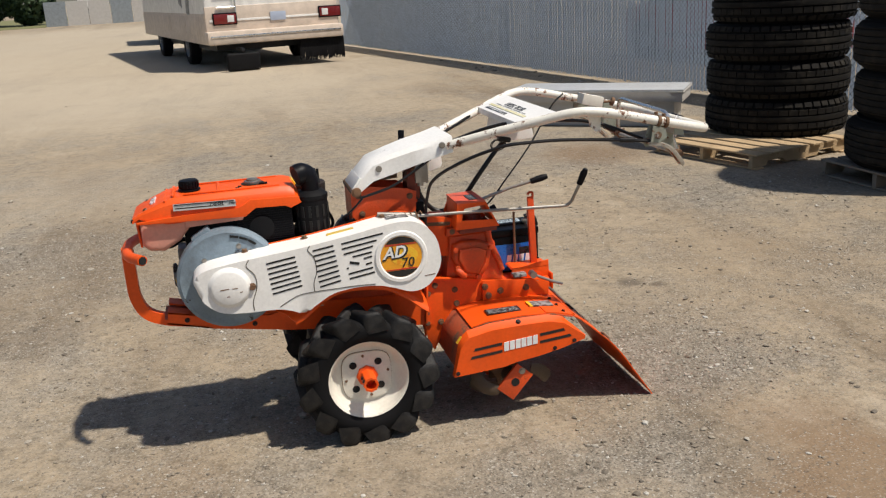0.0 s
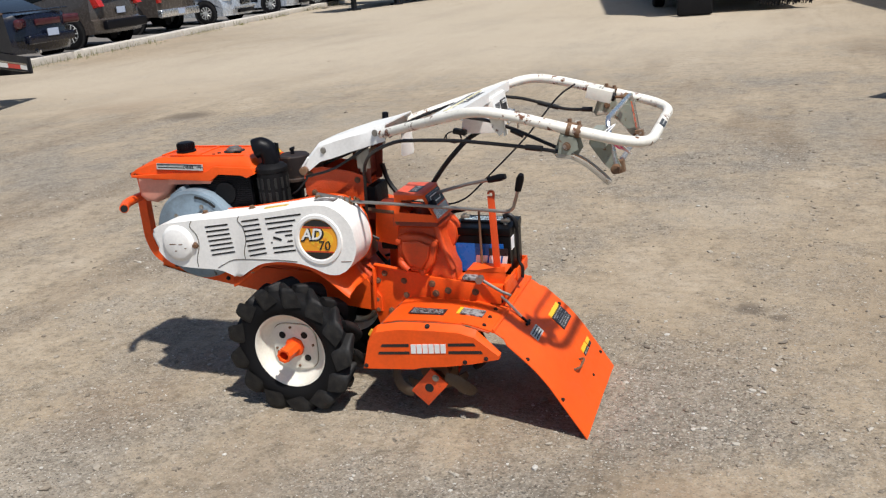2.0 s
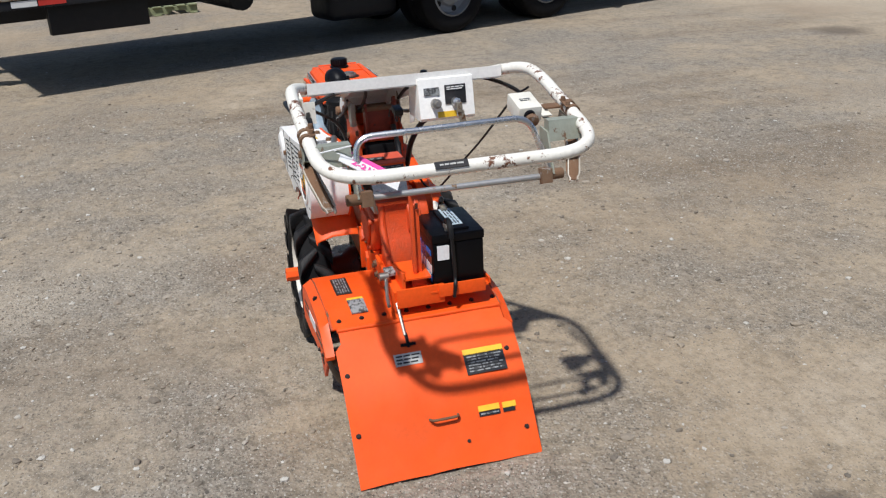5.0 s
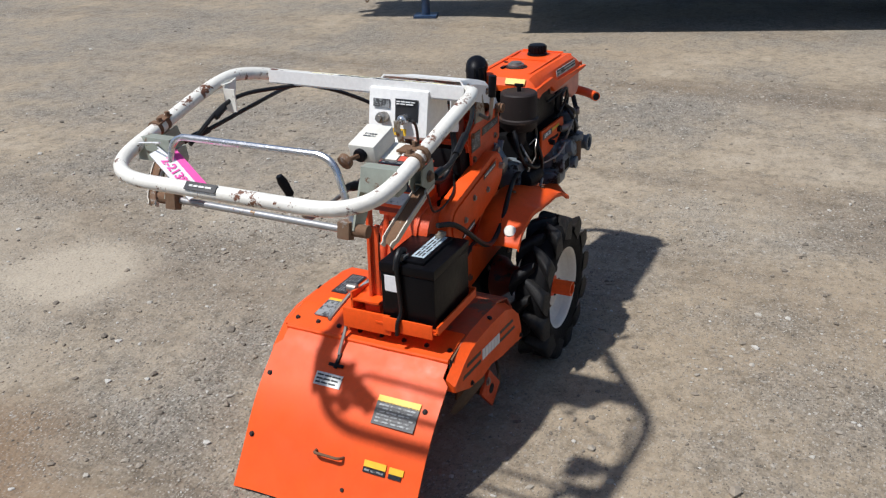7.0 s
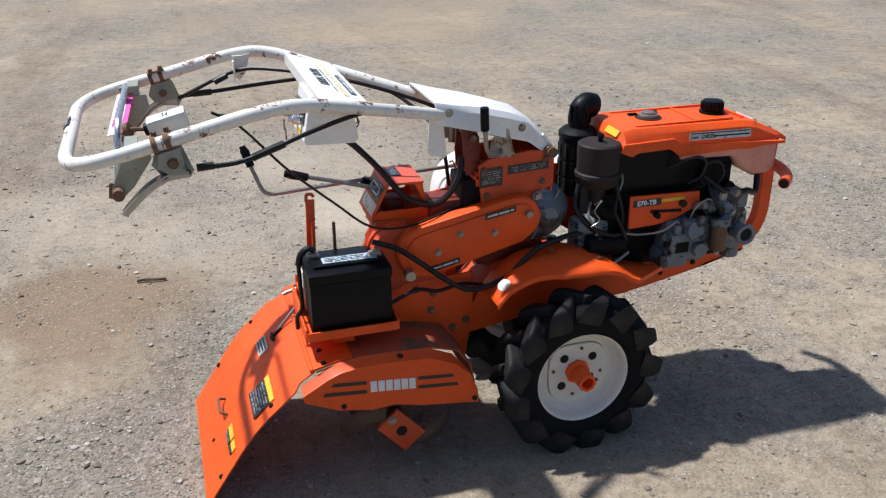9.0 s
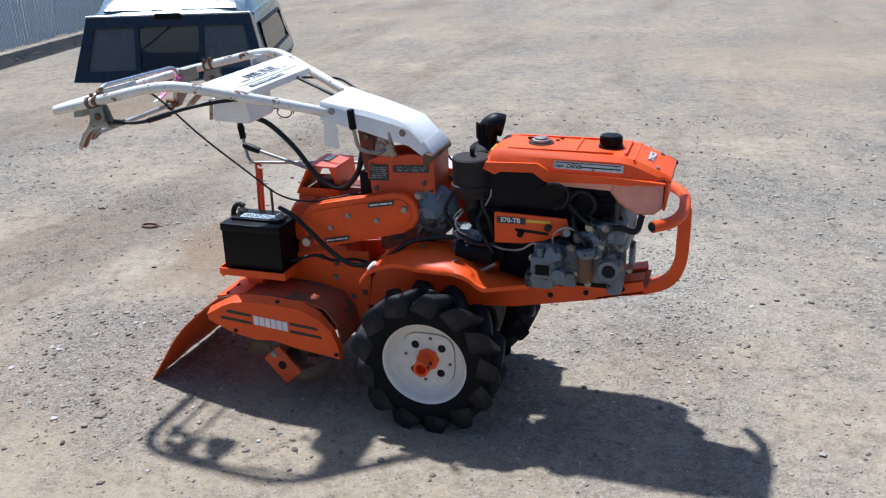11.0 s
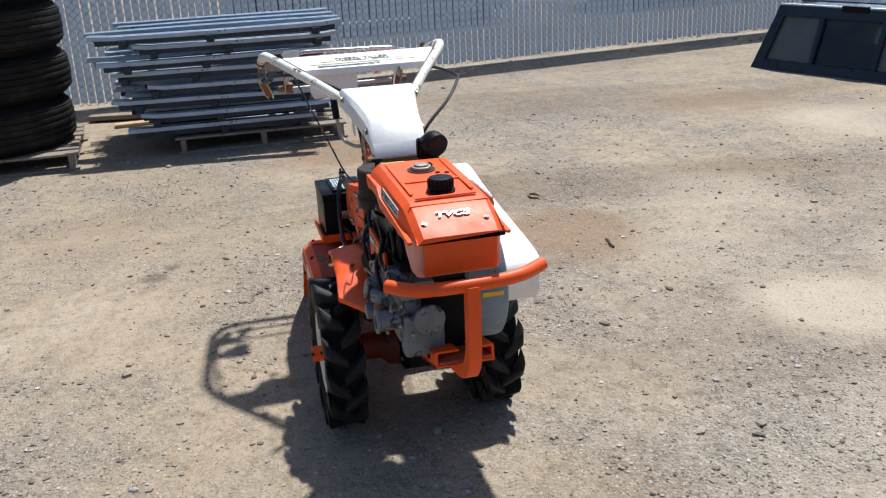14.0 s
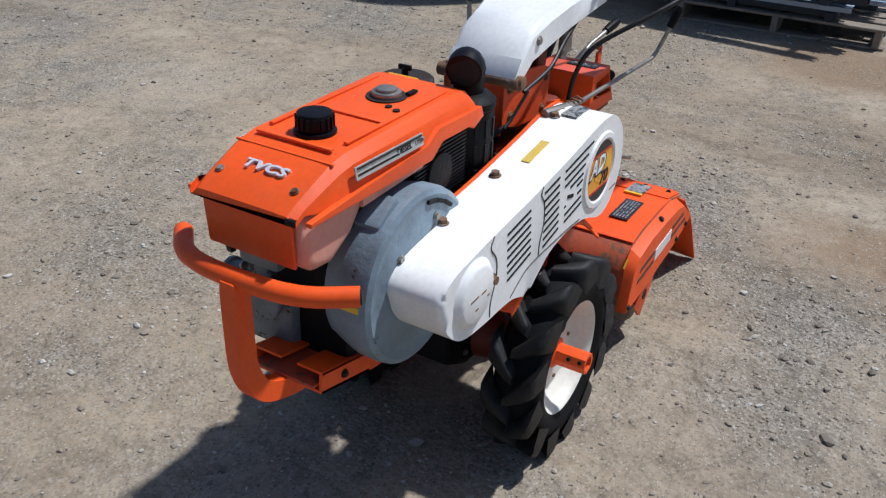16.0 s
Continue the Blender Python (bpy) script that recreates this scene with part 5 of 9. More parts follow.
        for k in range(4):
            part("grille_bar", box(B(), (-0.058, 0, zc - 0.165 + 0.11 * k), (0.03, 1.06, 0.022), bevel=0.008), CHROME, rim)
        part("badge", box(B(), (-0.075, 0, zc), (0.02, 0.22, 0.09), bevel=0.009), CAR_BLACK, rim)
        part("bumper", box(B(), (-0.06, 0, 0.60), (0.22, width * 1.0, 0.24), bevel=0.05), CHROME, c)
        part("air_dam", box(B(), (0.06, 0, 0.42), (0.10, width * 0.9, 0.16), bevel=0.02), BLACK, c)
    elif kind == "sedan":
        part("spoiler", box(B(), (0.22, 0, h + 0.10), (0.20, width * 0.80, 0.035), bevel=0.014), paint, c)
        part("light_strip", box(B(), (0.055, 0, hood * 0.86), (0.03, width * 0.40, 0.13), bevel=0.01), SMOKED_RED, c)
        part("bumper", box(B(), (0.04, 0, 0.50), (0.14, width * 0.74, 0.19), bevel=0.05, seg=3), paint, c)
        part("exhaust", cyl(B(), (0.02, width * 0.22, 0.24), (0.30, width * 0.22, 0.24), 0.035, n=12), CHROME, c)
    else:
        part("bumper", box(B(), (-0.02, 0, 0.54), (0.16, width * (0.84 if kind == "suv" else 0.99), 0.22), bevel=0.05, seg=3), CHROME if kind == "pickup" else BLACK, c)
        part("handle_recess", box(B(), (0.075 if kind == "suv" else -0.004, 0, hood * 0.86), (0.02, 0.40, 0.10), bevel=0.008), BLACK, c)
        part("axle", cyl(B(), (0.95, -width * 0.4, wr), (0.95, width * 0.4, wr), 0.08, n=12), TRAILER_BLACK, c)
        part("spare_wheel", cyl(B(), (0.40, 0, 0.32), (0.90, 0, 0.36), 0.16, n=16), RUBBER, c)
    if not front:
        part("number_plate", box(B(), (-0.045 if kind == "sedan" else -0.105 if kind == "pickup" else 0.065, 0, 0.62 if kind == "sedan" else 0.56 if kind == "pickup" else 0.86), (0.012, 0.31, 0.15)), TAILBLUE, c)
    return c


RED_CAR = surface("red_car_paint", (0.30, 0.02, 0.02), 0.25, 0.0, dirt=0.1, bump=0.0, coat=0.4)
CLEAR_LENS = surface("clear_lamp_lens", (0.62, 0.63, 0.64), 0.12, 0.3, dirt=0.1, bump=0.0, coat=0.5)
SMOKED_RED = plain("smoked_red_lens", (0.055, 0.012, 0.016), 0.12)
BRIGHT_RED = plain("bright_red_lens", (0.42, 0.025, 0.020), 0.2)
# parked at a slant, the end at the curb looking back into the yard
for x, y, turn_, paint, label, kw in (
    (-14.00, 10.85, 167, CAR_GREEN, "dark green pickup with chrome grille facing the yard", dict(kind="pickup", length=5.4, width=2.0, hood=1.42, roof=2.05)),
    (-12.85, 13.02, 178, CAR_BLUE, "dark blue sedan backed up to the curb", dict(kind="sedan", front=False, length=4.8, hood=0.98)),
    (-13.40, 16.20, 179, CAR_BROWN, "taupe SUV backed up to the curb", dict(kind="suv", front=False, length=4.6, hood=1.0, roof=1.72)),
    (-14.55, 20.15, 181, CAR_BROWN, "brown pickup with chrome bumper backed up to the curb", dict(kind="pickup", front=False, length=5.4, width=1.95, hood=1.18, roof=1.85)),
    (-14.06, 23.1, 183, CAR_SILVER, "silver sedan nosed up to the curb", dict(kind="sedan")),
    (-14.05, 27.2, 183, CAR_SILVER, "second silver sedan nosed up to the curb", dict(kind="sedan", length=4.5)),
    (-13.7, 30.1, 184, CAR_BLACK, "black sedan nosed up to the curb", dict(kind="sedan")),
    (-14.8, 33.4, 184, CAR_SILVER, "silver sedan farther along the curb", dict(kind="sedan", length=4.5, hood=0.9)),
):
    car(pose(x, y, 0.03, 0, 0, turn_), paint, label, **kw)

# cars in the lot behind the slatted fence
for x, y, turn_, paint, label, kw in (
    (9.2, 9.5, 100, RED_CAR, "red car parked behind the slatted fence", dict(kind="sedan")),
    (12.5, -4.5, 96, TRAILER_BLUE, "blue car parked behind the slatted fence", dict(kind="sedan", front=False)),
    (11.0, 4.0, 97, RV_WHITE, "white SUV parked behind the slatted fence", dict(kind="suv", roof=1.75)),
    (13.5, -11.5, 96, CAR_BROWN, "brown pickup parked behind the slatted fence", dict(kind="pickup", hood=1.2, roof=1.85, length=5.4)),
):
    car(pose(x, y, 0, 0, 0, turn_), paint, label, **kw)

# ---------------------------------------------------------------- dark gooseneck trailer in the distance
t2 = thing("equipment_trailer", "dark equipment trailer standing on its legs far across the yard", "trailer", pose(-13.48, 25.38, 0, 0, 0, -20.6))
part("deck", box(B(), (1.05, 5.35, 0.92), (2.1, 5.5, 0.22), bevel=0.02), TRAILER_BLACK, t2)
part("side_box", box(B(), (2.0, 5.2, 0.95), (0.12, 4.0, 0.42), bevel=0.02), TRAILER_BLACK, t2)
part("neck_box", box(B(), (1.55, 1.5, 1.25), (1.1, 2.8, 0.85), bevel=0.05), TRAILER_BLACK, t2)
for y in (1.05, 3.2):
    part("leg", box(B(), (1.7, y, 0.45), (0.14, 0.14, 0.9), bevel=0.01), TRAILER_BLACK, t2)
    part("foot", box(B(), (1.7, y, 0.03), (0.34, 0.34, 0.06), bevel=0.01), TRAILER_BLACK, t2)
part("belly", box(B(), (0.9, 3.4, 0.62), (1.7, 1.6, 0.5), bevel=0.05), TRAILER_BLACK, t2)
for y in (6.2, 7.15):
    for x, f in ((2.05, 0), (1.75, 0), (-0.25, math.pi)):
        add_wheel(t2, (x, y, 0.41), f, 0.41, 0.25, ALU_TOP, False)
part("fender_box", box(B(), (1.95, 8.3, 0.85), (0.5, 0.8, 0.5), bevel=0.03), TRAILER_BLACK, t2)

digger = thing("yellow_machine", "yellow compact machine with black cab frame loaded on a trailer", "machine", pose(-12.1, 29.4, 1.03, 0, 0, -20.6))
part("body", box(B(), (0, 0.3, 0.75), (1.5, 1.7, 0.62), bevel=0.08), MACHINE_YELLOW, digger)
part("counterweight", box(B(), (0, 1.25, 0.62), (1.4, 0.35, 0.55), bevel=0.10), TRAILER_BLACK, digger)
for x in (-0.62, 0.62):
    part("track", box(B(), (x, 0.2, 0.22), (0.34, 2.2, 0.44), bevel=0.14, seg=4), RUBBER, digger)
for x, y in ((-0.6, -0.4), (0.6, -0.4), (-0.6, 0.7), (0.6, 0.7)):
    part("cab_post", box(B(), (x, y, 1.6), (0.08, 0.08, 1.2), bevel=0.01), TRAILER_BLACK, digger)
part("roof", box(B(), (0, 0.15, 2.22), (1.4, 1.35, 0.09), bevel=0.03), MACHINE_YELLOW, digger)
part("arm", tube(B(), smooth_line([(0.1, -0.6, 0.95), (0.1, -1.1, 1.7), (0.1, -1.9, 1.9), (0.1, -2.4, 1.0)], 4), 0.11, 8), MACHINE_YELLOW, digger)
car(pose(-20.6, 70.5, 0.03, 0, 0, 100), RV_WHITE, "white pickup parked far off on the grass", kind="pickup", length=5.2, width=1.95, hood=1.15, roof=1.8)

# ---------------------------------------------------------------- motorhome
rv = thing("motorhome", "white motorhome with beige lower trim seen from behind", "motorhome", pose(-0.505, 17.375, 0.079, 0, 0, 11) @ Matrix.Diagonal((1.104, 1.104, 1.104, 1)))
RW = 2.75
part("body", box(B(), (RW / 2, 4.3, 1.92), (RW, 8.6, 2.0), bevel=0.10, seg=3), RV_WHITE, rv)
part("lower_body", box(B(), (RW / 2, 4.3, 0.75), (RW + 0.02, 8.62, 0.62), bevel=0.05), RV_BEIGE, rv, "beige lower body")
part("rear_band", box(B(), (RW / 2, 0.0, 0.93), (RW - 0.04, 0.06, 0.48), bevel=0.02), RV_BEIGE, rv, "beige rear light panel")
part("rear_bumper", box(B(), (RW / 2, -0.10, 0.575), (RW + 0.04, 0.30, 0.26), bevel=0.06), RV_BEIGE, rv)
part("bumper_strip", box(B(), (RW / 2, -0.255, 0.60), (RW - 0.1, 0.02, 0.035), bevel=0.004), CHROME, rv)
part("trim_line", box(B(), (RW / 2, -0.035, 0.90), (RW - 0.2, 0.02, 0.04), bevel=0.004), RV_WHITE, rv)
for x, z in ((0.40, 0.93), (RW - 0.19, 0.95)):
    lens = part("tail_light", box(B(), (x, -0.04, z), (0.44, 0.05, 0.19), bevel=0.015), RED_LENS, rv)
    part("light_rim", box(B(), (x, -0.036, z), (0.48, 0.045, 0.23), bevel=0.012), BLACK, lens)
    part("reverse_light", box(B(), (x + (0.11 if x < 1 else -0.11), -0.06, z), (0.13, 0.03, 0.13), bevel=0.008), TAPE_WHITE, lens)
part("number_plate", box(B(), (1.47, -0.045, 0.93), (0.32, 0.02, 0.17), bevel=0.004), TAILBLUE, rv)
part("ladder_rail", cyl(B(), (0.62, -0.06, 1.05), (0.62, -0.06, 2.8), 0.018, n=10), CHROME, rv)
for z in (1.15, 1.45, 1.75):
    part("ladder_rung", cyl(B(), (0.25, -0.06, z), (0.62, -0.06, z), 0.015, n=10), CHROME, rv)
for k, z in enumerate((1.25, 1.45)):
    part("side_stripe", box(B(), (-0.004, 1.6 + 0.8 * k, z), (0.006, 0.35, 0.5), Matrix.Rotation(0.3, 3, "X")), LABEL_GREY, rv)
for y in (0.9, 2.7, 4.6):
    part("locker_door", box(B(), (-0.012, y, 0.80), (0.012, 1.3, 0.36), bevel=0.01), RV_BEIGE, rv)
for y in (2.6, 6.4):
    add_wheel(rv, (0.06, y, 0.329), math.pi, 0.40, 0.24)
    add_wheel(rv, (RW - 0.06, y, 0.329), 0, 0.40, 0.24)
part("undercarriage", box(B(), (RW / 2, 4.0, 0.45), (RW - 0.5, 7.4, 0.30)), TRAILER_BLACK, rv)
bm = B()
rnd = random.Random(6)
for row in range(3):
    for k in range(60):
        x = 1.84 + 0.0158 * k
        tall = rnd.uniform(0.40, 0.50)
        box(bm, (x, -0.16 + 0.03 * row, 0.50 - tall / 2), (0.013, 0.006, tall), Matrix.Rotation(rnd.uniform(-0.06, 0.06), 3, "Y"))
part("rock_brush", bm, RUBBER, rv, "hanging black bristle flap")
part("hitch_bar", box(B(), (0.60, -0.20, 0.34), (0.07, 0.5, 0.07), bevel=0.01), TRAILER_BLACK, rv)
part("hitch_flap", box(B(), (0.60, -0.38, 0.11), (0.66, 0.16, 0.34), bevel=0.06, seg=3), RUBBER, rv, "dark rubber flap on the hitch")

# dark truck front beyond the motorhome
tk = thing("box_truck", "dark truck nose parked beyond the motorhome", "truck", pose(-1.75, 31, 0, 0, 0, 5))
part("cab", box(B(), (0.6, 2.0, 1.6), (2.2, 4.0, 2.2), bevel=0.08), TRAILER_BLACK, tk)
for k in range(6):
    part("grille_bar", box(B(), (0.6, -0.02, 0.9 + 0.16 * k), (1.6, 0.05, 0.05), bevel=0.01), CHROME, tk)
for x in (-0.4, 1.6):
    add_wheel(tk, (x, 0.8, 0.5), math.pi if x < 0 else 0, 0.5, 0.3)

# ---------------------------------------------------------------- far side of the yard
far = thing("far_fence", "pale sheeted fence across the far end of the yard", "fence", kind="structure")
rnd = random.Random(9)
for k in range(30):
    x = -10.9 + 1.5 * k
    part("fence_sheet", box(B(), (x, 68 + 0.02 * (k % 2), 0.85), (1.46, 0.05, 1.7)), ALU if k % 3 else GALV, far)
for x, paint, label, kw in ((-9.0, RV_WHITE, "white van parked beyond the far fence", dict(kind="suv", roof=2.5, hood=1.3, length=5.2)), (-2.5, CAR_SILVER, "silver van parked beyond the far fence", dict(kind="suv", roof=2.3, hood=1.2, length=5.0)), (3.5, RV_WHITE, "white pickup parked beyond the far fence", dict(kind="pickup", roof=2.2, hood=1.4, length=5.4))):
    car(pose(x, 72.0, 0.0, 0, 0, 95), paint, label, **kw)
grass = tagged(part("grass", prism(B(), [(-60, 62), (-11.6, 67), (-11.6, 110), (-60, 110)], -0.1, 0.02, axis="z"), GRASS_MAT), "green grass strip beyond the yard", "grass", kind="structure")


def tree(m, height, seed):
    rnd = random.Random(seed)
    t = thing("tree", "dark green leafy tree beyond the yard", "tree", m, group="far trees")
    trunk = tube(B(), smooth_line([(0, 0, 0), (0.1, 0, height * 0.2), (-0.1, 0.1, height * 0.45), (0, 0, height * 0.8)]), [0.22 - 0.008 * k for k in range(19)], 8)
    for k in range(7):
        a, z = rnd.uniform(0, 6.28), height * rnd.uniform(0.2, 0.6)
        tube(trunk, [(0, 0, z), (height * 0.25 * math.cos(a), height * 0.25 * math.sin(a), z + height * 0.15)], [0.09, 0.03], 6)
    part("trunk", trunk, BARK, t)
    verts, faces = [], []
    for k in range(5200):
        a, q = rnd.uniform(0, 6.28), rnd.uniform(-1, 1)
        rr = height * 0.42 * (1 - q * q) ** 0.5 * rnd.uniform(0.55, 1.05) * (0.8 + 0.35 * noise.noise((a * 1.3, q * 3, seed)))
        c = Vector((rr * math.cos(a), rr * math.sin(a), height * (0.50 + 0.48 * q)))
        d = Vector((rnd.gauss(0, 1), rnd.gauss(0, 1), rnd.gauss(0, 1))).normalized() * rnd.uniform(0.16, 0.30)
        e = d.orthogonal().normalized() * 0.13
        i = len(verts)
        verts += [c - d, c + e, c + d, c - e]
        faces.append((i, i + 1, i + 2, i + 3))
    me = bpy.data.meshes.new("crown")
    me.from_pydata([tuple(v) for v in verts], [], faces)
    me.materials.append(LEAF)
    ob = new("crown", me)
    ob.parent = t
    return t


for k, (x, y, h) in enumerate(((-14.0, 76, 7.5), (-18.0, 79, 9.0), (-22.5, 77, 8.0), (-27.0, 81, 9.5), (-32.5, 79, 8.5), (-38.0, 82, 9.5))):
    tree(pose(x, y, 0, 0, 0, 40 * k), h, k + 1)

# litter on the ground
litter = thing("dropped_ring", "small rusty metal ring lying on the gravel", "ring", pose(2.23, -1.28, 0.006))
part("ring", tube(B(), [(0.05 * math.cos(a / 10 * math.pi), 0.032 * math.sin(a / 10 * math.pi), 0) for a in range(20)], 0.006, 6, closed=True), RUST, litter)
stick = thing("stick", "short dark stick lying on the gravel", "stick", pose(1.27, -1.352, 0.006, 0, 0, -6))
part("twig", tube(B(), smooth_line([(-0.06, 0, 0), (-0.02, 0.006, 0.003), (0.03, -0.004, 0.002), (0.065, 0.002, 0)]), 0.006, 6), BARK, stick)


# ---------------------------------------------------------------- the tiller
LEFT, RIGHT, UP = Vector((0, -1, 0)), Vector((0, 1, 0)), Vector((0, 0, 1))
AXLE_Z, WK, WW = 0.250, 0.935, 0.84
tiller = thing("rotary_tiller", "orange and white walk-behind diesel tiller standing on gravel", "tiller")


def wheel(side):
    """A lugged drive wheel; side is -1 or 1 along y."""
    c = (0, 0.281 if side > 0 else -0.262, AXLE_Z)
    holder = part("wheel", lathe(B(), [(r_ * WK, a_ * 0.75) for r_, a_ in [(0.163, -0.066 * side), (0.166, -0.060 * side), (0.158, -0.05 * side), (0.145, -0.03 * side), (0.145, 0.028 * side), (0.150, 0.045 * side), (0.158, 0.052 * side), (0.166, 0.060 * side), (0.163, 0.068 * side), (0.157, 0.066 * side), (0.150, 0.052 * side), (0.146, 0.030 * side), (0.143, 0.026 * side), (0.134, 0.006 * side), (0.122, -0.004 * side), (0.112, -0.006 * side), (0.0, -0.006 * side)]], c, n=44), CREAM, tiller, "cream-painted steel rim, chipped", 50)
    s = side
    outline = [(0.160, -0.058 * s), (0.178, -0.070 * s), (0.210, -0.073 * s), (0.230, -0.065 * s), (0.241, -0.050 * s), (0.246, -0.02 * s), (0.247, 0), (0.246, 0.02 * s), (0.241, 0.050 * s), (0.230, 0.065 * s), (0.210, 0.073 * s), (0.190, 0.073 * s), (0.176, 0.069 * s), (0.160, 0.060 * s)]
    part("tyre", lathe(B(), [(r_ * WK, a_ * WW) for r_, a_ in outline], c, n=56), RUBBER, holder, "black rubber tyre with chevron lugs", 50)
    lug_mesh = None
    for k in range(13):
        for half in (-1, 1):
            if lug_mesh is None or half == 1 and len(lug_mesh) == 1:
                bm = B()
                rows = []
                for i in range(9):
                    q = i / 8
                    across = half * (-0.010 + 0.088 * min(1.0, q * 1.06))
                    back = 0.070 * q ** 1.15 + 0.004
                    r0 = 0.238 if q < 0.55 else 0.238 - 0.046 * ((q - 0.55) / 0.45) ** 1.4
                    fall = 0.0 if q < 0.86 else 0.014 * ((q - 0.86) / 0.14) ** 1.2
                    r1 = 0.2765 - 0.004 * q * q - fall
                    rm = r0 + (r1 - r0) * 0.72
                    wide = 0.0125 + 0.0190 * q ** 0.8 - (0.003 if q > 0.95 else 0.0)
                    rows.append([bm.verts.new((x, across, r)) for r, x in ((r0, -back - wide * 1.45), (r0, -back + wide * 1.30), (rm, -back + wide * 1.08), (r1 - 0.003, -back + wide * 0.85), (r1, -back + wide * 0.55), (r1, -back - wide * 0.55), (r1 - 0.003, -back - wide * 0.90), (rm, -back - wide * 1.15))])
                for a, b in zip(rows, rows[1:]):
                    for j in range(8):
                        bm.faces.new((a[j], a[(j + 1) % 8], b[(j + 1) % 8], b[j]))
                bm.faces.new(rows[0])
                bm.faces.new(rows[-1])
                me = finish(bm, "lug", RUBBER_WORN, 62)
                lug_mesh = [me] if lug_mesh is None else [*lug_mesh, me]
            ob = new("lug", lug_mesh[0 if half == -1 else 1])
            ob.parent = holder
            turn = 2 * math.pi * (k + (0.25 if half == 1 else -0.25)) / 13
            # the chevron's point leads towards the front at the top
            ob.matrix_basis = Matrix.Translation(c) @ Matrix.Rotation(-turn, 4, "Y") @ Matrix.Rotation(math.pi, 4, "Z") @ Matrix.Diagonal((WK, WW, WK, 1))
    hub = B()
    lathe(hub, [(r_, side * a_) for r_, a_ in ((0.0, 0.0), (0.040, 0.0), (0.040, 0.014), (0.0285, 0.018), (0.0285, 0.098 if side < 0 else 0.084), (0.020, 0.098 if side < 0 else 0.084), (0.020, 0.05), (0.0, 0.05))], c, n=8)
    plate_line = [(0.105 * (abs(math.cos(a_)) ** 0.55) * (1 if math.cos(a_) > 0 else -1) * 0.88, AXLE_Z + 0.105 * (abs(math.sin(a_)) ** 0.55) * (1 if math.sin(a_) > 0 else -1) * 0.88) for a_ in [math.pi / 20 + 2 * math.pi * k / 40 + 0.001 for k in range(40)]]
    part("centre_plate", prism(B(), plate_line, c[1] - side * 0.008, c[1] + side * 0.004, 0.002), CREAM, holder)
    part("plate_edge", prism(B(), [(u * 1.02, (v - AXLE_Z) * 1.02 + AXLE_Z) for u, v in plate_line], c[1] - side * 0.008, c[1] - side * 0.0035), RUST, holder)
    part("hub", hub, ORANGE, holder, "orange axle tube", 25)
    for k in range(2):
        cyl_b = cyl(B(), (-0.024, c[1] + side * (0.055 + 0.030 * k), AXLE_Z + 0.012), (-0.0285, c[1] + side * (0.055 + 0.030 * k), AXLE_Z + 0.013), 0.0055, n=10)
        part("pin_hole", cyl_b, DARK, holder)
    for k in range(4):
        w = radians(48 + 90 * k)
        p = Vector((0.067 * math.cos(w), c[1] + side * 0.0045, AXLE_Z + 0.067 * math.sin(w)))
        part("rim_hole", cyl(B(), p, p + Vector((0, side * 0.0015, 0)), 0.014, n=14), DARK, holder)
    for k in range(4):
        w = radians(8 + 90 * k)
        p = Vector((0.080 * math.cos(w), c[1] + side * 0.0048, AXLE_Z + 0.080 * math.sin(w)))
        part("rim_bolt", cyl(B(), p, p + Vector((0, side * 0.004, 0)), 0.0055, n=6), RUST, holder)
    return holder


for s in (-1, 1):
    wheel(s)
part("axle", cyl(B(), (0, -0.25, AXLE_Z), (0, 0.27, AXLE_Z), 0.032), ORANGE_CAST, tiller)
case_ = B()
prism(case_, [(-0.10, 0.37), (0.10, 0.36), (0.28, 0.38), (0.28, 0.47), (0.20, 0.55), (-0.02, 0.56), (-0.10, 0.45)], -0.070, 0.072, 0.02, 3)
part("transmission_case", case_, ORANGE_CAST, tiller, "oily orange transmission casting")
sump_ = prism(B(), [(-0.190, 0.300), (-0.170, 0.225), (-0.085, 0.178), (0.060, 0.180), (0.115, 0.240), (0.130, 0.33), (0.10, 0.40), (-0.12, 0.395), (-0.180, 0.350)], -0.066, 0.066, 0.022, 3)
part("final_drive_case", sump_, BLACK_METAL, tiller, "oily black final drive casting")
for k in range(7):
    w = 2 * math.pi * k / 7 + 0.3
    for s in (-1, 1):
        part("case_bolt", bolt((-0.03 + 0.098 * math.cos(w), 0.066 * s, 0.285 + 0.080 * math.sin(w)), RIGHT if s > 0 else LEFT, 0.007), STEEL, tiller)
for s in (-1, 1):
    part("axle_housing", lathe(B(), [(0.08, 0.07 * s), (0.075, 0.10 * s), (0.05, 0.13 * s), (0.045, 0.19 * s), (0.0, 0.19 * s)], (0, 0, AXLE_Z), n=20), RED_OILY, tiller)

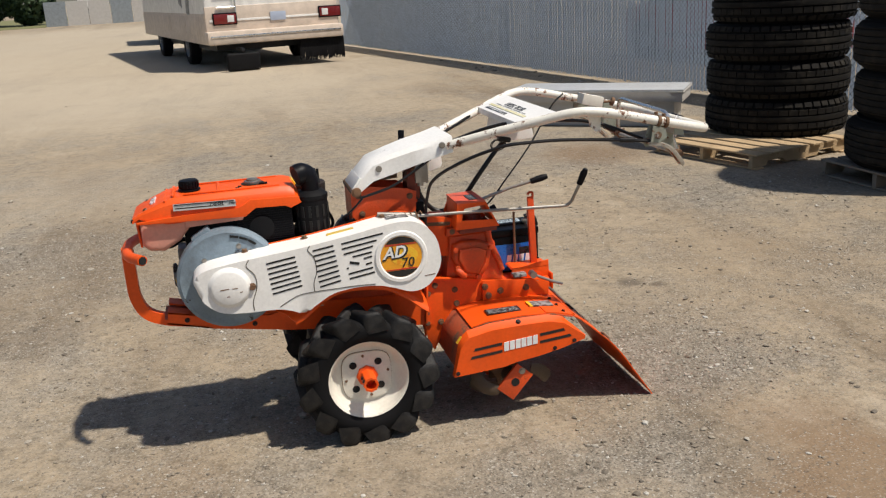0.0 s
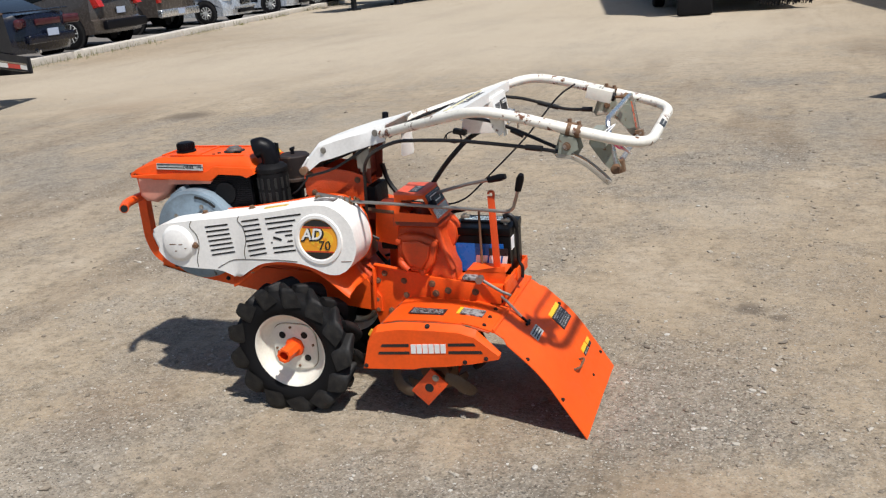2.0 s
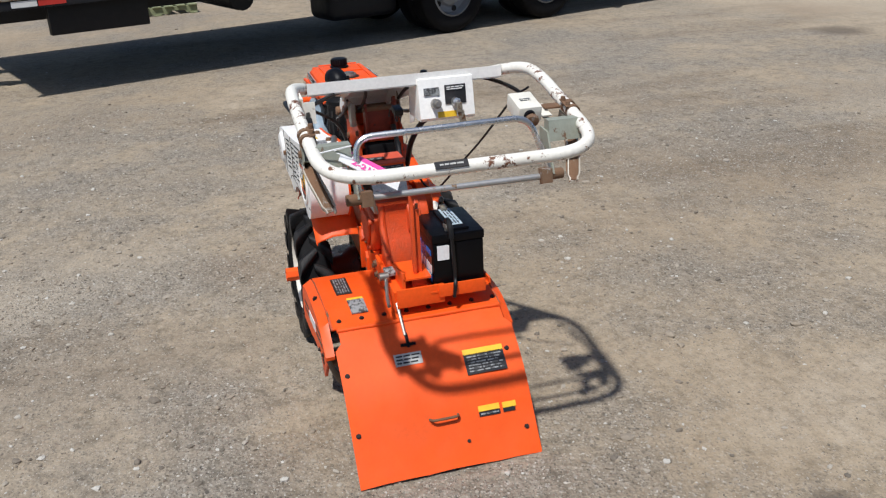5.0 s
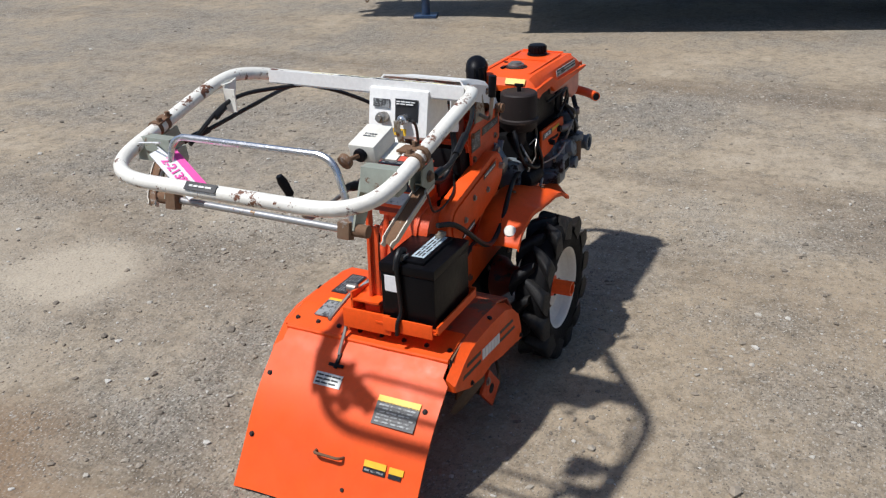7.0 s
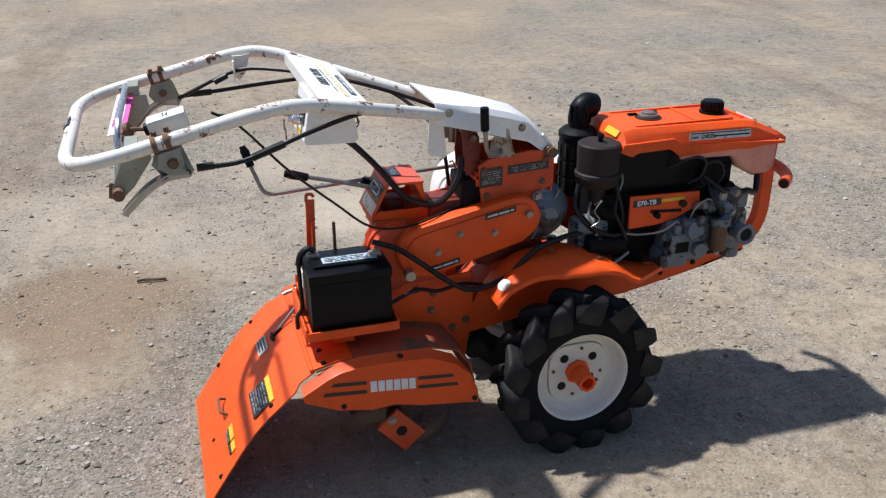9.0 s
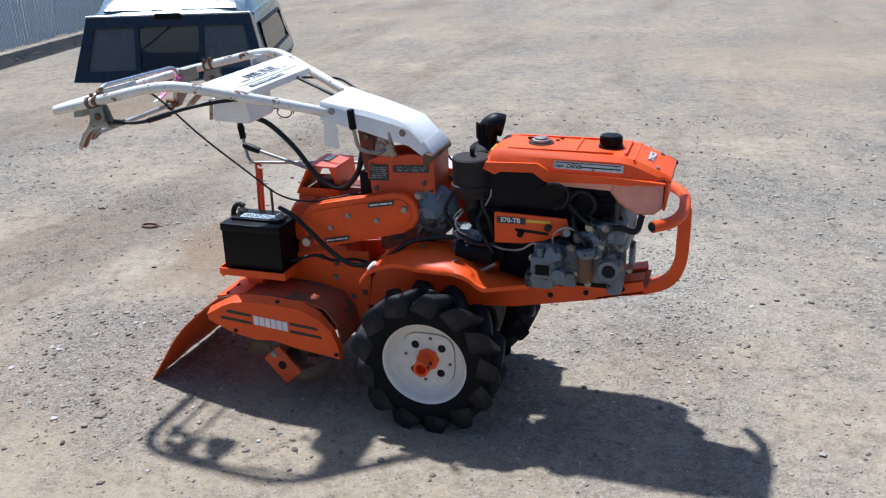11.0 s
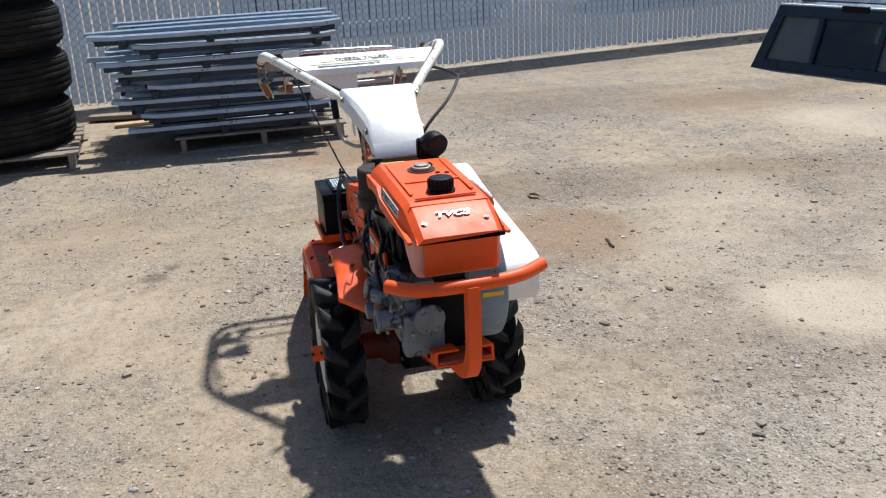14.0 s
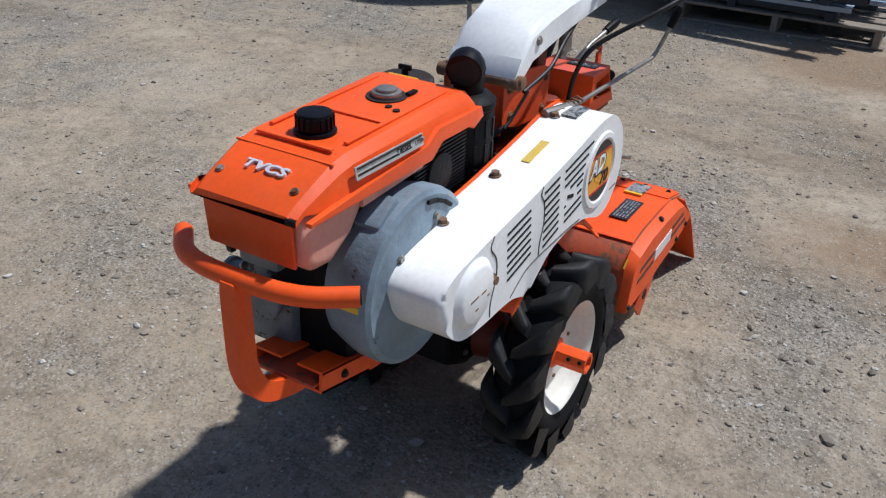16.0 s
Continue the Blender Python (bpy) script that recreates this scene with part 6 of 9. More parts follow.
# chassis rails, engine bed and bumper
for s, y0, y1 in ((-1, -0.082, -0.074), (1, 0.081, 0.089)):
    if s < 0:
        rail = prism(B(), [(-0.690, 0.486), (-0.685, 0.532), (-0.535, 0.497), (-0.32, 0.470), (-0.20, 0.500), (0.24, 0.480), (0.30, 0.40), (0.30, 0.34), (-0.25, 0.400), (-0.535, 0.447)], y0, y1)
    else:
        rail = prism(B(), [(-0.690, 0.486), (-0.685, 0.532), (-0.535, 0.497), (-0.34, 0.485), (-0.29, 0.502), (-0.18, 0.530), (-0.09, 0.582), (0.06, 0.600), (0.18, 0.560), (0.25, 0.48), (0.30, 0.38), (0.30, 0.33), (0.10, 0.36), (-0.25, 0.388), (-0.535, 0.445)], y0, y1)
    prism(rail, [(-0.685, 0.527), (-0.685, 0.533), (-0.535, 0.498), (-0.535, 0.492)], s * 0.020, y1 if s > 0 else y0)
    prism(rail, [(-0.690, 0.486), (-0.690, 0.492), (-0.535, 0.453), (-0.535, 0.447)], s * 0.030, y1 if s > 0 else y0)
    part("chassis_rail", rail, ORANGE, tiller)
    for x, z in ((-0.62, 0.493), (-0.50, 0.467), (-0.38, 0.445)):
        part("rail_bolt", bolt((x, y1 if s > 0 else y0, z), RIGHT if s > 0 else LEFT, 0.007), BROWN_DRUM, tiller)
bed = prism(B(), [(-0.70, 0.500), (-0.70, 0.506), (-0.46, 0.484), (-0.46, 0.478)], -0.070, 0.080)
part("engine_bed", bed, ORANGE_DIRTY, tiller, "dusty orange bed plate")
# flat bar bent forward under the engine and up to the tube
mid_ = spline2([(-0.46, 0.440), (-0.60, 0.458), (-0.70, 0.478), (-0.765, 0.512), (-0.795, 0.575), (-0.800, 0.66), (-0.800, 0.768)], 5)
out_, in_ = [], []
for k, (u, v) in enumerate(mid_):
    a, b = mid_[max(0, k - 1)], mid_[min(len(mid_) - 1, k + 1)]
    d = Vector((b[0] - a[0], b[1] - a[1])).normalized() * 0.0205
    out_.append((u + d.y, v - d.x))
    in_.append((u - d.y, v + d.x))
part("bumper_post", prism(B(), out_ + in_[::-1], -0.008, 0.026, 0.003, 1), ORANGE, tiller, "orange flat-bar bumper post", 40)
bar = tube(B(), rounded([(-0.732, -0.208, 0.772), (-0.792, -0.12, 0.769), (-0.800, 0.06, 0.767), (-0.775, 0.155, 0.762), (-0.715, 0.215, 0.762)], 0.07, 6), 0.0185, 14)
part("bumper_bar", bar, ORANGE, tiller, "scuffed orange tube bumper")
for p in ((-0.7305, -0.210, 0.772), (-0.713, 0.217, 0.762)):
    d = Vector((0.56, -0.82 if p[1] < 0 else 0.71, 0.02)).normalized()
    part("tube_end", cyl(B(), Vector(p) - d * 0.002, Vector(p) + d * 0.0005, 0.0145, n=14), DARK, tiller)

# engine
block = B()
box(block, (-0.40, 0.015, 0.60), (0.40, 0.18, 0.22), bevel=0.02)
box(block, (-0.36, 0.02, 0.78), (0.30, 0.20, 0.17), bevel=0.012)
box(block, (-0.17, 0.05, 0.66), (0.12, 0.16, 0.20), bevel=0.02)
part("engine_block", block, BLACK_METAL, tiller, "sooty black engine block")
head = B()
box(head, (-0.525, 0.030, 0.775), (0.13, 0.170, 0.150), bevel=0.012)
cyl(head, (-0.50, 0.115, 0.790), (-0.50, 0.135, 0.790), 0.040, n=20, bevel=0.006)
cyl(head, (-0.565, 0.100, 0.740), (-0.565, 0.150, 0.740), 0.022, n=16, bevel=0.005)
part("cylinder_head", head, BLACK_METAL, tiller, "sooty black cylinder head under the tank")
for k in range(6):
    part("head_fin", box(B(), (-0.525, 0.119, 0.722 + 0.018 * k), (0.110, 0.010, 0.006), bevel=0.002, seg=1), BLACK_METAL, tiller)
loop = [(-0.490 + 0.040 * math.cos(radians(a)), 0.155, 0.800 + 0.040 * math.sin(radians(a))) for a in range(-60, 250, 18)]
part("fuel_hose", tube(B(), [(-0.44, 0.13, 0.74), *loop, (-0.55, 0.14, 0.735)], 0.0055, 8), CABLE, tiller)
radiator = B()
box(radiator, (-0.30, -0.088, 0.825), (0.20, 0.02, 0.145), bevel=0.006)
radiator_ob = part("radiator", radiator, BLACK, tiller, "black radiator grille")
for k in range(16):
    part("fin", box(B(), (-0.30, -0.0995, 0.762 + 0.0085 * k), (0.19, 0.004, 0.003)), BLACK, radiator_ob)
part("fan_cover", cyl(B(), (-0.315, -0.098, 0.815), (-0.315, -0.108, 0.815), 0.045, n=28, bevel=0.003), BLACK_METAL, tiller)
rshroud = box(B(), (-0.30, 0.128, 0.835), (0.27, 0.018, 0.145), bevel=0.008)
part("engine_shroud", rshroud, BLACK, tiller, "black sheet shroud")
fw = lathe(B(), [(0.0, -0.15), (0.05, -0.152), (0.13, -0.152), (0.150, -0.146), (0.172, -0.150), (0.183, -0.144), (0.186, -0.13), (0.184, -0.09), (0.170, -0.04), (0.15, -0.03), (0.0, -0.03)], (-0.450, 0, 0.651), n=56)
part("flywheel_housing", fw, BLUEGREY, tiller, "round blue-grey cast flywheel housing", 30)
lug_b = box(B(), (-0.528, -0.10, 0.810), (0.075, 0.06, 0.035), Matrix.Rotation(radians(-32), 3, "Y"), bevel=0.01)
part("housing_lug", lug_b, BLUEGREY, tiller)
for w in (78, 66, 54):
    a = radians(w)
    p = Vector((-0.450 + 0.158 * math.cos(a), -0.151, 0.651 + 0.158 * math.sin(a)))
    part("housing_slot", box(B(), p, (0.030, 0.006, 0.008), Matrix.Rotation(radians(90 - w), 3, "Y")), DARK, tiller)
part("housing_label", box(B(), (-0.6355, -0.100, 0.662), (0.004, 0.062, 0.013)), LABEL_YELLOW, tiller, "narrow yellow label")
part("housing_bolt", bolt((-0.405, -0.152, 0.77), LEFT, 0.007), STEEL, tiller)
part("housing_bolt", bolt((-0.53, -0.152, 0.73), LEFT, 0.007), STEEL, tiller)
crank = B()
box(crank, (-0.47, 0.135, 0.60), (0.27, 0.07, 0.13), bevel=0.018)
box(crank, (-0.555, 0.14, 0.68), (0.09, 0.09, 0.13), bevel=0.02)
box(crank, (-0.40, 0.15, 0.545), (0.16, 0.07, 0.05), bevel=0.012)
box(crank, (-0.60, 0.10, 0.56), (0.05, 0.12, 0.13), bevel=0.015)
part("gear_cover", crank, GREASY, tiller, "oily grey-blue engine castings")
for x, z, r in ((-0.52, 0.735, 0.014), (-0.57, 0.735, 0.012), (-0.595, 0.64, 0.011), (-0.46, 0.655, 0.012), (-0.36, 0.57, 0.010), (-0.43, 0.53, 0.010), (-0.52, 0.54, 0.010), (-0.335, 0.61, 0.012)):
    part("engine_bolt", bolt((x, 0.184 if x < -0.5 else 0.172, z), RIGHT, r * 0.8), STEEL, tiller)
spout = lathe(B(), [(0.021, 0.0), (0.028, 0.0), (0.028, 0.055), (0.034, 0.058), (0.034, 0.066), (0.022, 0.066), (0.020, 0.0)], (-0.590, 0.165, 0.608), n=22)
part("water_outlet", spout, GREASY, tiller)
part("outlet_bore", cyl(B(), (-0.590, 0.200, 0.608), (-0.590, 0.222, 0.608), 0.0205, n=18), DARK, tiller)
filt = B()
cyl(filt, (-0.512, 0.195, 0.555), (-0.512, 0.195, 0.640), 0.026, n=20, bevel=0.004)
part("fuel_filter", filt, RUST, tiller, "rust-brown fuel filter bowl")
part("filter_cap", cyl(B(), (-0.512, 0.195, 0.640), (-0.512, 0.195, 0.668), 0.033, n=18, bevel=0.004), GREASY, tiller)
part("oil_filter", cyl(B(), (-0.415, 0.165, 0.625), (-0.415, 0.225, 0.640), 0.032, n=20, bevel=0.005), GREASY, tiller)
part("oil_filler", cyl(B(), (-0.43, 0.16, 0.70), (-0.45, 0.20, 0.715), 0.013, n=12), STEEL, tiller)
part("oil_sump", box(B(), (-0.36, 0.155, 0.535), (0.10, 0.085, 0.05), bevel=0.014), GREASY, tiller)
pump = B()
box(pump, (-0.385, 0.185, 0.590), (0.10, 0.05, 0.075), bevel=0.010)
cyl(pump, (-0.405, 0.190, 0.630), (-0.405, 0.190, 0.668), 0.022, n=16, bevel=0.004)
cyl(pump, (-0.365, 0.19, 0.62), (-0.365, 0.19, 0.655), 0.014, n=12, bevel=0.003)
cyl(pump, (-0.43, 0.205, 0.575), (-0.43, 0.232, 0.575), 0.024, n=16, bevel=0.004)
part("injection_pump", pump, GREASY, tiller, "grey injection pump")
part("pump_plate", quad_label((-0.375, 0.2105, 0.585), (-1, 0, 0), UP, 0.045, 0.035, 0.002), BLACK_METAL, tiller)
rocker = B()
box(rocker, (-0.600, 0.115, 0.700), (0.06, 0.10, 0.055), bevel=0.012)
cyl(rocker, (-0.47, 0.165, 0.690), (-0.555, 0.175, 0.700), 0.020, n=14, bevel=0.004)
cyl(rocker, (-0.64, 0.09, 0.62), (-0.655, 0.09, 0.62), 0.045, n=20, bevel=0.006)
part("water_jacket", rocker, GREASY, tiller)
for pts, r in (([(-0.405, 0.19, 0.665), (-0.41, 0.205, 0.71), (-0.45, 0.205, 0.735), (-0.49, 0.19, 0.715)], 0.0035), ([(-0.365, 0.19, 0.655), (-0.345, 0.21, 0.675), (-0.30, 0.20, 0.645), (-0.24, 0.17, 0.630), (-0.19, 0.165, 0.640)], 0.0035), ([(-0.512, 0.195, 0.668), (-0.50, 0.20, 0.70), (-0.47, 0.195, 0.745), (-0.47, 0.16, 0.79)], 0.006), ([(-0.17, 0.15, 0.77), (-0.15, 0.175, 0.72), (-0.175, 0.18, 0.665), (-0.20, 0.17, 0.615)], 0.006), ([(-0.06, 0.13, 0.70), (-0.09, 0.165, 0.665), (-0.15, 0.17, 0.64), (-0.21, 0.165, 0.645)], 0.007), ([(-0.05, 0.12, 0.80), (-0.03, 0.145, 0.74), (-0.06, 0.15, 0.69), (-0.12, 0.15, 0.62), (-0.10, 0.14, 0.56)], 0.007)):
    part("engine_hose" if r > 0.005 else "fuel_pipe", tube(B(), smooth_line(pts, 6), r, 8), CABLE if r > 0.005 else STEEL, tiller)
for x_, y_, z_ in ((-0.62, 0.165, 0.60), (-0.645, 0.135, 0.58), (-0.62, 0.16, 0.66), (-0.56, 0.187, 0.675), (-0.545, 0.187, 0.64), (-0.48, 0.172, 0.57), (-0.50, 0.172, 0.62)):
    part("engine_bolt", bolt((x_, y_, z_), RIGHT, 0.007, 0.008), STEEL, tiller)
part("wiring", tube(B(), smooth_line([(-0.085, 0.165, 0.745), (-0.10, 0.185, 0.765), (-0.075, 0.19, 0.735), (-0.095, 0.185, 0.70), (-0.07, 0.18, 0.68)], 6), 0.002, 6), STEEL, tiller)
plate = prism(B(), [(-0.205, 0.757), (-0.205, 0.650), (-0.30, 0.655), (-0.368, 0.668), (-0.452, 0.708), (-0.444, 0.750)], 0.158, 0.168, 0.003)
part("side_cover", plate, ORANGE, tiller, "orange engine side cover with model plate")
part("model_plate", quad_label((-0.262, 0.1692, 0.732), (-1, 0, 0), UP, 0.095, 0.022), LABEL_BLACK, tiller)
part("model_stripe", quad_label((-0.352, 0.1692, 0.734), (-1, 0, 0), UP, 0.08, 0.010), LABEL_YELLOW, tiller)
lettering("model_lettering", "E70-TB", (-0.260, 0.1705, 0.732), (-1, 0, 0), UP, 0.022, LETTER_WHITE, tiller, 0.0006, 0.0005)
part("cover_slot", box(B(), (-0.33, 0.1685, 0.698), (0.11, 0.002, 0.010), Matrix.Rotation(radians(-4), 3, "Y")), DARK, tiller)
part("cover_knob", cyl(B(), (-0.385, 0.168, 0.718), (-0.385, 0.180, 0.718), 0.012, n=14), BROWN_DRUM, tiller)
part("throttle_knob", cyl(B(), (-0.295, 0.166, 0.692), (-0.295, 0.186, 0.690), 0.010, n=10), BLACK_METAL, tiller)

# fuel tank and hood
hood = B()
ys = 0.020
prof_x = [(-0.170, 0.925, 0.110), (-0.186, 0.950, 0.118), (-0.215, 0.957, 0.120), (-0.60, 0.953, 0.119), (-0.640, 0.946, 0.118), (-0.735, 0.906, 0.116), (-0.757, 0.893, 0.115)]
rings = []
for x, z, hw in prof_x:
    low = 0.868 if x < -0.36 else 0.905
    slope = 0.014 if x > -0.7 else 0.004
    low = min(low, z - 0.012) if x > -0.7 else z - 0.014
    section = [(-hw - slope, low), (-hw - slope * 0.9, low + 0.010), (-hw - 0.002, z - 0.016), (-hw + 0.016, z), (-hw + 0.05, z + 0.001), (hw - 0.05, z + 0.001), (hw - 0.016, z), (hw + 0.002, z - 0.016), (hw + slope * 0.9, low + 0.010), (hw + slope, low)]
    rings.append([hood.verts.new((x, ys + y, zz)) for y, zz in section])
for a, b in zip(rings, rings[1:]):
    for j in range(len(a)):
        hood.faces.new((a[j], a[(j + 1) % len(a)], b[(j + 1) % len(a)], b[j]))
hood.faces.new(rings[0])
hood.faces.new(rings[-1])
hood_ob = part("hood", hood, ORANGE, tiller, "orange pressed-steel hood", 28)
# stepped skirt along both sides
for s in (-1, 1):
    sk = prism(B(), [(-0.742, 0.876), (-0.742, 0.884), (-0.60, 0.893), (-0.385, 0.900), (-0.345, 0.925), (-0.175, 0.920), (-0.165, 0.897), (-0.205, 0.880), (-0.225, 0.893), (-0.330, 0.896), (-0.368, 0.866)], ys + s * 0.126, ys + s * 0.139, 0.002)
    part("hood_skirt", sk, ORANGE, hood_ob)
    part("hood_stripe", quad_label((-0.505, ys + s * 0.1335, 0.9225), (-s, 0, -0.02), (0, -s * 0.18, 1), 0.215, 0.024, 0.003), LABEL_SILVER, hood_ob, "silver and orange stripe decal")
    part("stripe_line", quad_label((-0.545, ys + s * 0.1345, 0.9195), (-s, 0, -0.02), (0, -s * 0.18, 1), 0.125, 0.004, 0.0035), BROWN_DRUM, hood_ob)
    part("stripe_line", quad_label((-0.505, ys + s * 0.1345, 0.9315), (-s, 0, -0.02), (0, -s * 0.18, 1), 0.205, 0.003, 0.0035), LETTER_BLACK, hood_ob)
    part("stripe_print", bars(B(), (-0.410, ys + s * 0.1347, 0.9215), (-s, 0, 0), (0, -s * 0.18, 1), 0.030, 0.012, 1, 0.004, 5), LABEL_GREY, hood_ob)
for s in (-1, 1):
    lettering("decal_lettering", "DIESEL", (-0.462, ys + s * 0.1352, 0.9215), (-s, 0, 0), (0, -s * 0.18, 1), 0.0165, LETTER_BLACK, hood_ob, 0.0006, 0.0005, 0.15, "black word DIESEL")
for s in (-1, 1):
    part("hood_rib", box(B(), (-0.405, ys + s * 0.085, 0.9585), (0.34, 0.010, 0.005), bevel=0.002), ORANGE, hood_ob)
for x in (-0.452, -0.612):
    part("hood_crease", box(B(), (x, ys, 0.9575), (0.010, 0.17, 0.005), bevel=0.002), ORANGE, hood_ob)
part("hood_seam", box(B(), (-0.641, ys, 0.9455), (0.006, 0.218, 0.004), bevel=0.001), ORANGE, hood_ob)
cap = B()
cyl(cap, (-0.555, 0.018, 0.952), (-0.555, 0.018, 0.962), 0.040, n=28, bevel=0.003)
cyl(cap, (-0.555, 0.018, 0.960), (-0.555, 0.018, 0.995), 0.0335, n=28, bevel=0.006)
ridges = B()
for k in range(18):
    w = 2 * math.pi * k / 18
    box(ridges, (-0.555 + 0.034 * math.cos(w), 0.018 + 0.034 * math.sin(w), 0.978), (0.005, 0.004, 0.022), Matrix.Rotation(w, 3, "Z"))
cap_ob = part("radiator_cap", cap, BLACK, tiller, "ribbed black filler cap")
tagged(part("grip_ridge", ridges, BLACK, cap_ob), kind="stuff")
fcap = B()
cyl(fcap, (-0.327, 0.018, 0.956), (-0.327, 0.018, 0.970), 0.031, n=24, bevel=0.004)
cyl(fcap, (-0.327, 0.018, 0.969), (-0.327, 0.018, 0.976), 0.022, n=24, bevel=0.003)
part("fuel_cap", fcap, STEEL, tiller, "dull metal fuel cap")
part("cap_recess", cyl(B(), (-0.327, 0.018, 0.9575), (-0.327, 0.018, 0.9595), 0.042, n=28), BROWN_DRUM, tiller)
part("cap_lever", box(B(), (-0.29, -0.018, 0.962), (0.03, 0.012, 0.006), bevel=0.002), BLACK_METAL, tiller)
for x, y in ((-0.375, -0.02), (-0.385, -0.045)):
    part("hood_vent", cyl(B(), (x, y, 0.957), (x, y, 0.9598), 0.007, n=10), DARK, hood_ob)
for y in (-0.062, 0.106):
    part("hood_bolt", bolt((-0.712, y, 0.9165), (-0.4, 0, 1), 0.006, 0.005), BRASSY, hood_ob)
lettering("hood_lettering", "TVCS", (-0.688, 0.024, 0.9295), (0, -1, 0), (0.92, 0, 0.385), 0.040, BADGE, hood_ob, 0.003, 0.0012, 0.2, "raised silver lettering TVCS", 0.68)
part("hood_tip", box(B(), (-0.757, ys - 0.108, 0.886), (0.010, 0.02, 0.010), bevel=0.002), BLACK, hood_ob)
part("warning_label", quad_label((-0.176, 0.075, 0.941), (0, 1, 0), (-0.75, 0, 1), 0.075, 0.022, 0.006), LABEL_YELLOW, hood_ob)
tankbody = B()
prism(tankbody, [(-0.735, 0.885), (-0.735, 0.792), (-0.71, 0.770), (-0.66, 0.765), (-0.60, 0.800), (-0.56, 0.850), (-0.555, 0.885)], ys - 0.117, ys + 0.117, 0.022, 4)
prism(tankbody, [(-0.58, 0.885), (-0.58, 0.846), (-0.38, 0.852), (-0.36, 0.885)], ys - 0.126, ys + 0.126, 0.004)
part("fuel_tank", tankbody, PINK, tiller, "faded translucent fuel tank", 40)
part("front_plate", box(B(), (-0.742, ys, 0.834), (0.008, 0.198, 0.100), Matrix.Rotation(radians(-4), 3, "Y"), bevel=0.003), ORANGE, tiller)

# silencer and air cleaner
can = lathe(B(), [(0.0, 0.705), (0.045, 0.705), (0.058, 0.715), (0.060, 0.73), (0.060, 0.895), (0.063, 0.898), (0.063, 0.912), (0.050, 0.924), (0.034, 0.928)], (-0.125, -0.055, 0), "z", 28)
silencer = part("silencer", can, BLACK_METAL, tiller, "sooty black silencer with slotted guard")
for k in range(14):
    for row in (0.745, 0.800, 0.855):
        w = 2 * math.pi * k / 14
        p = Vector((-0.125 + 0.0605 * math.cos(w), -0.055 + 0.0605 * math.sin(w), row))
        part("guard_slot", box(B(), p, (0.004, 0.010, 0.042), Matrix.Rotation(w, 3, "Z")), DARK, silencer)
elbow = tube(B(), smooth_line([(-0.125, -0.055, 0.915), (-0.124, -0.055, 0.950), (-0.130, -0.058, 0.978), (-0.150, -0.064, 0.992), (-0.176, -0.072, 0.986)], 5), [0.034] * 5 + [0.035] * 5 + [0.037] * 5 + [0.039] * 6, 18)
part("exhaust_elbow", elbow, BLACK, silencer, "black rubber-like exhaust elbow", 60)
for k in range(5):
    w = radians(20 + 28 * k)
    p = Vector((-0.125 + 0.036 * math.cos(w), -0.057 + 0.036 * math.sin(w), 0.972))
    part("elbow_rib", box(B(), p, (0.008, 0.006, 0.056), Matrix.Rotation(w, 3, "Z")), BLACK_METAL, silencer)
part("elbow_bore", cyl(B(), (-0.172, -0.0708, 0.987), (-0.1768, -0.0722, 0.9858), 0.034, n=18), DARK, silencer)
drum = lathe(B(), [(r_ * 1.07, z_) for r_, z_ in [(0.0, 0.925), (0.056, 0.924), (0.061, 0.919), (0.0615, 0.905), (0.0605, 0.836), (0.0655, 0.832), (0.0660, 0.822), (0.0625, 0.818), (0.061, 0.800), (0.050, 0.788), (0.026, 0.782), (0.024, 0.735), (0.0, 0.734)]], (-0.116, 0.112, 0), "z", 30)
cleaner = part("air_cleaner", drum, BROWN_DRUM, tiller, "dark brown drum air cleaner", 40)
nut = B()
cyl(nut, (-0.118, 0.112, 0.924), (-0.118, 0.112, 0.945), 0.008, n=8)
box(nut, (-0.118, 0.112, 0.946), (0.008, 0.034, 0.012), bevel=0.003)
part("wing_nut", nut, BLACK, cleaner)
part("clip", tube(B(), [(-0.19, 0.12, 0.87), (-0.186, 0.14, 0.80), (-0.17, 0.15, 0.77)], 0.004, 6), STEEL, cleaner)
intake = tube(B(), smooth_line([(-0.118, 0.112, 0.75), (-0.13, 0.12, 0.71), (-0.17, 0.12, 0.69), (-0.22, 0.10, 0.70)]), 0.026, 12)
part("intake_pipe", intake, BLACK_METAL, tiller)
box_m = box(B(), (-0.10, 0.10, 0.62), (0.11, 0.08, 0.12), bevel=0.02)
part("starter_motor", box_m, GREASY, tiller)
part("starter_drum", cyl(B(), (-0.20, 0.145, 0.60), (-0.07, 0.145, 0.605), 0.036, n=20, bevel=0.006), BLACK_METAL, tiller)
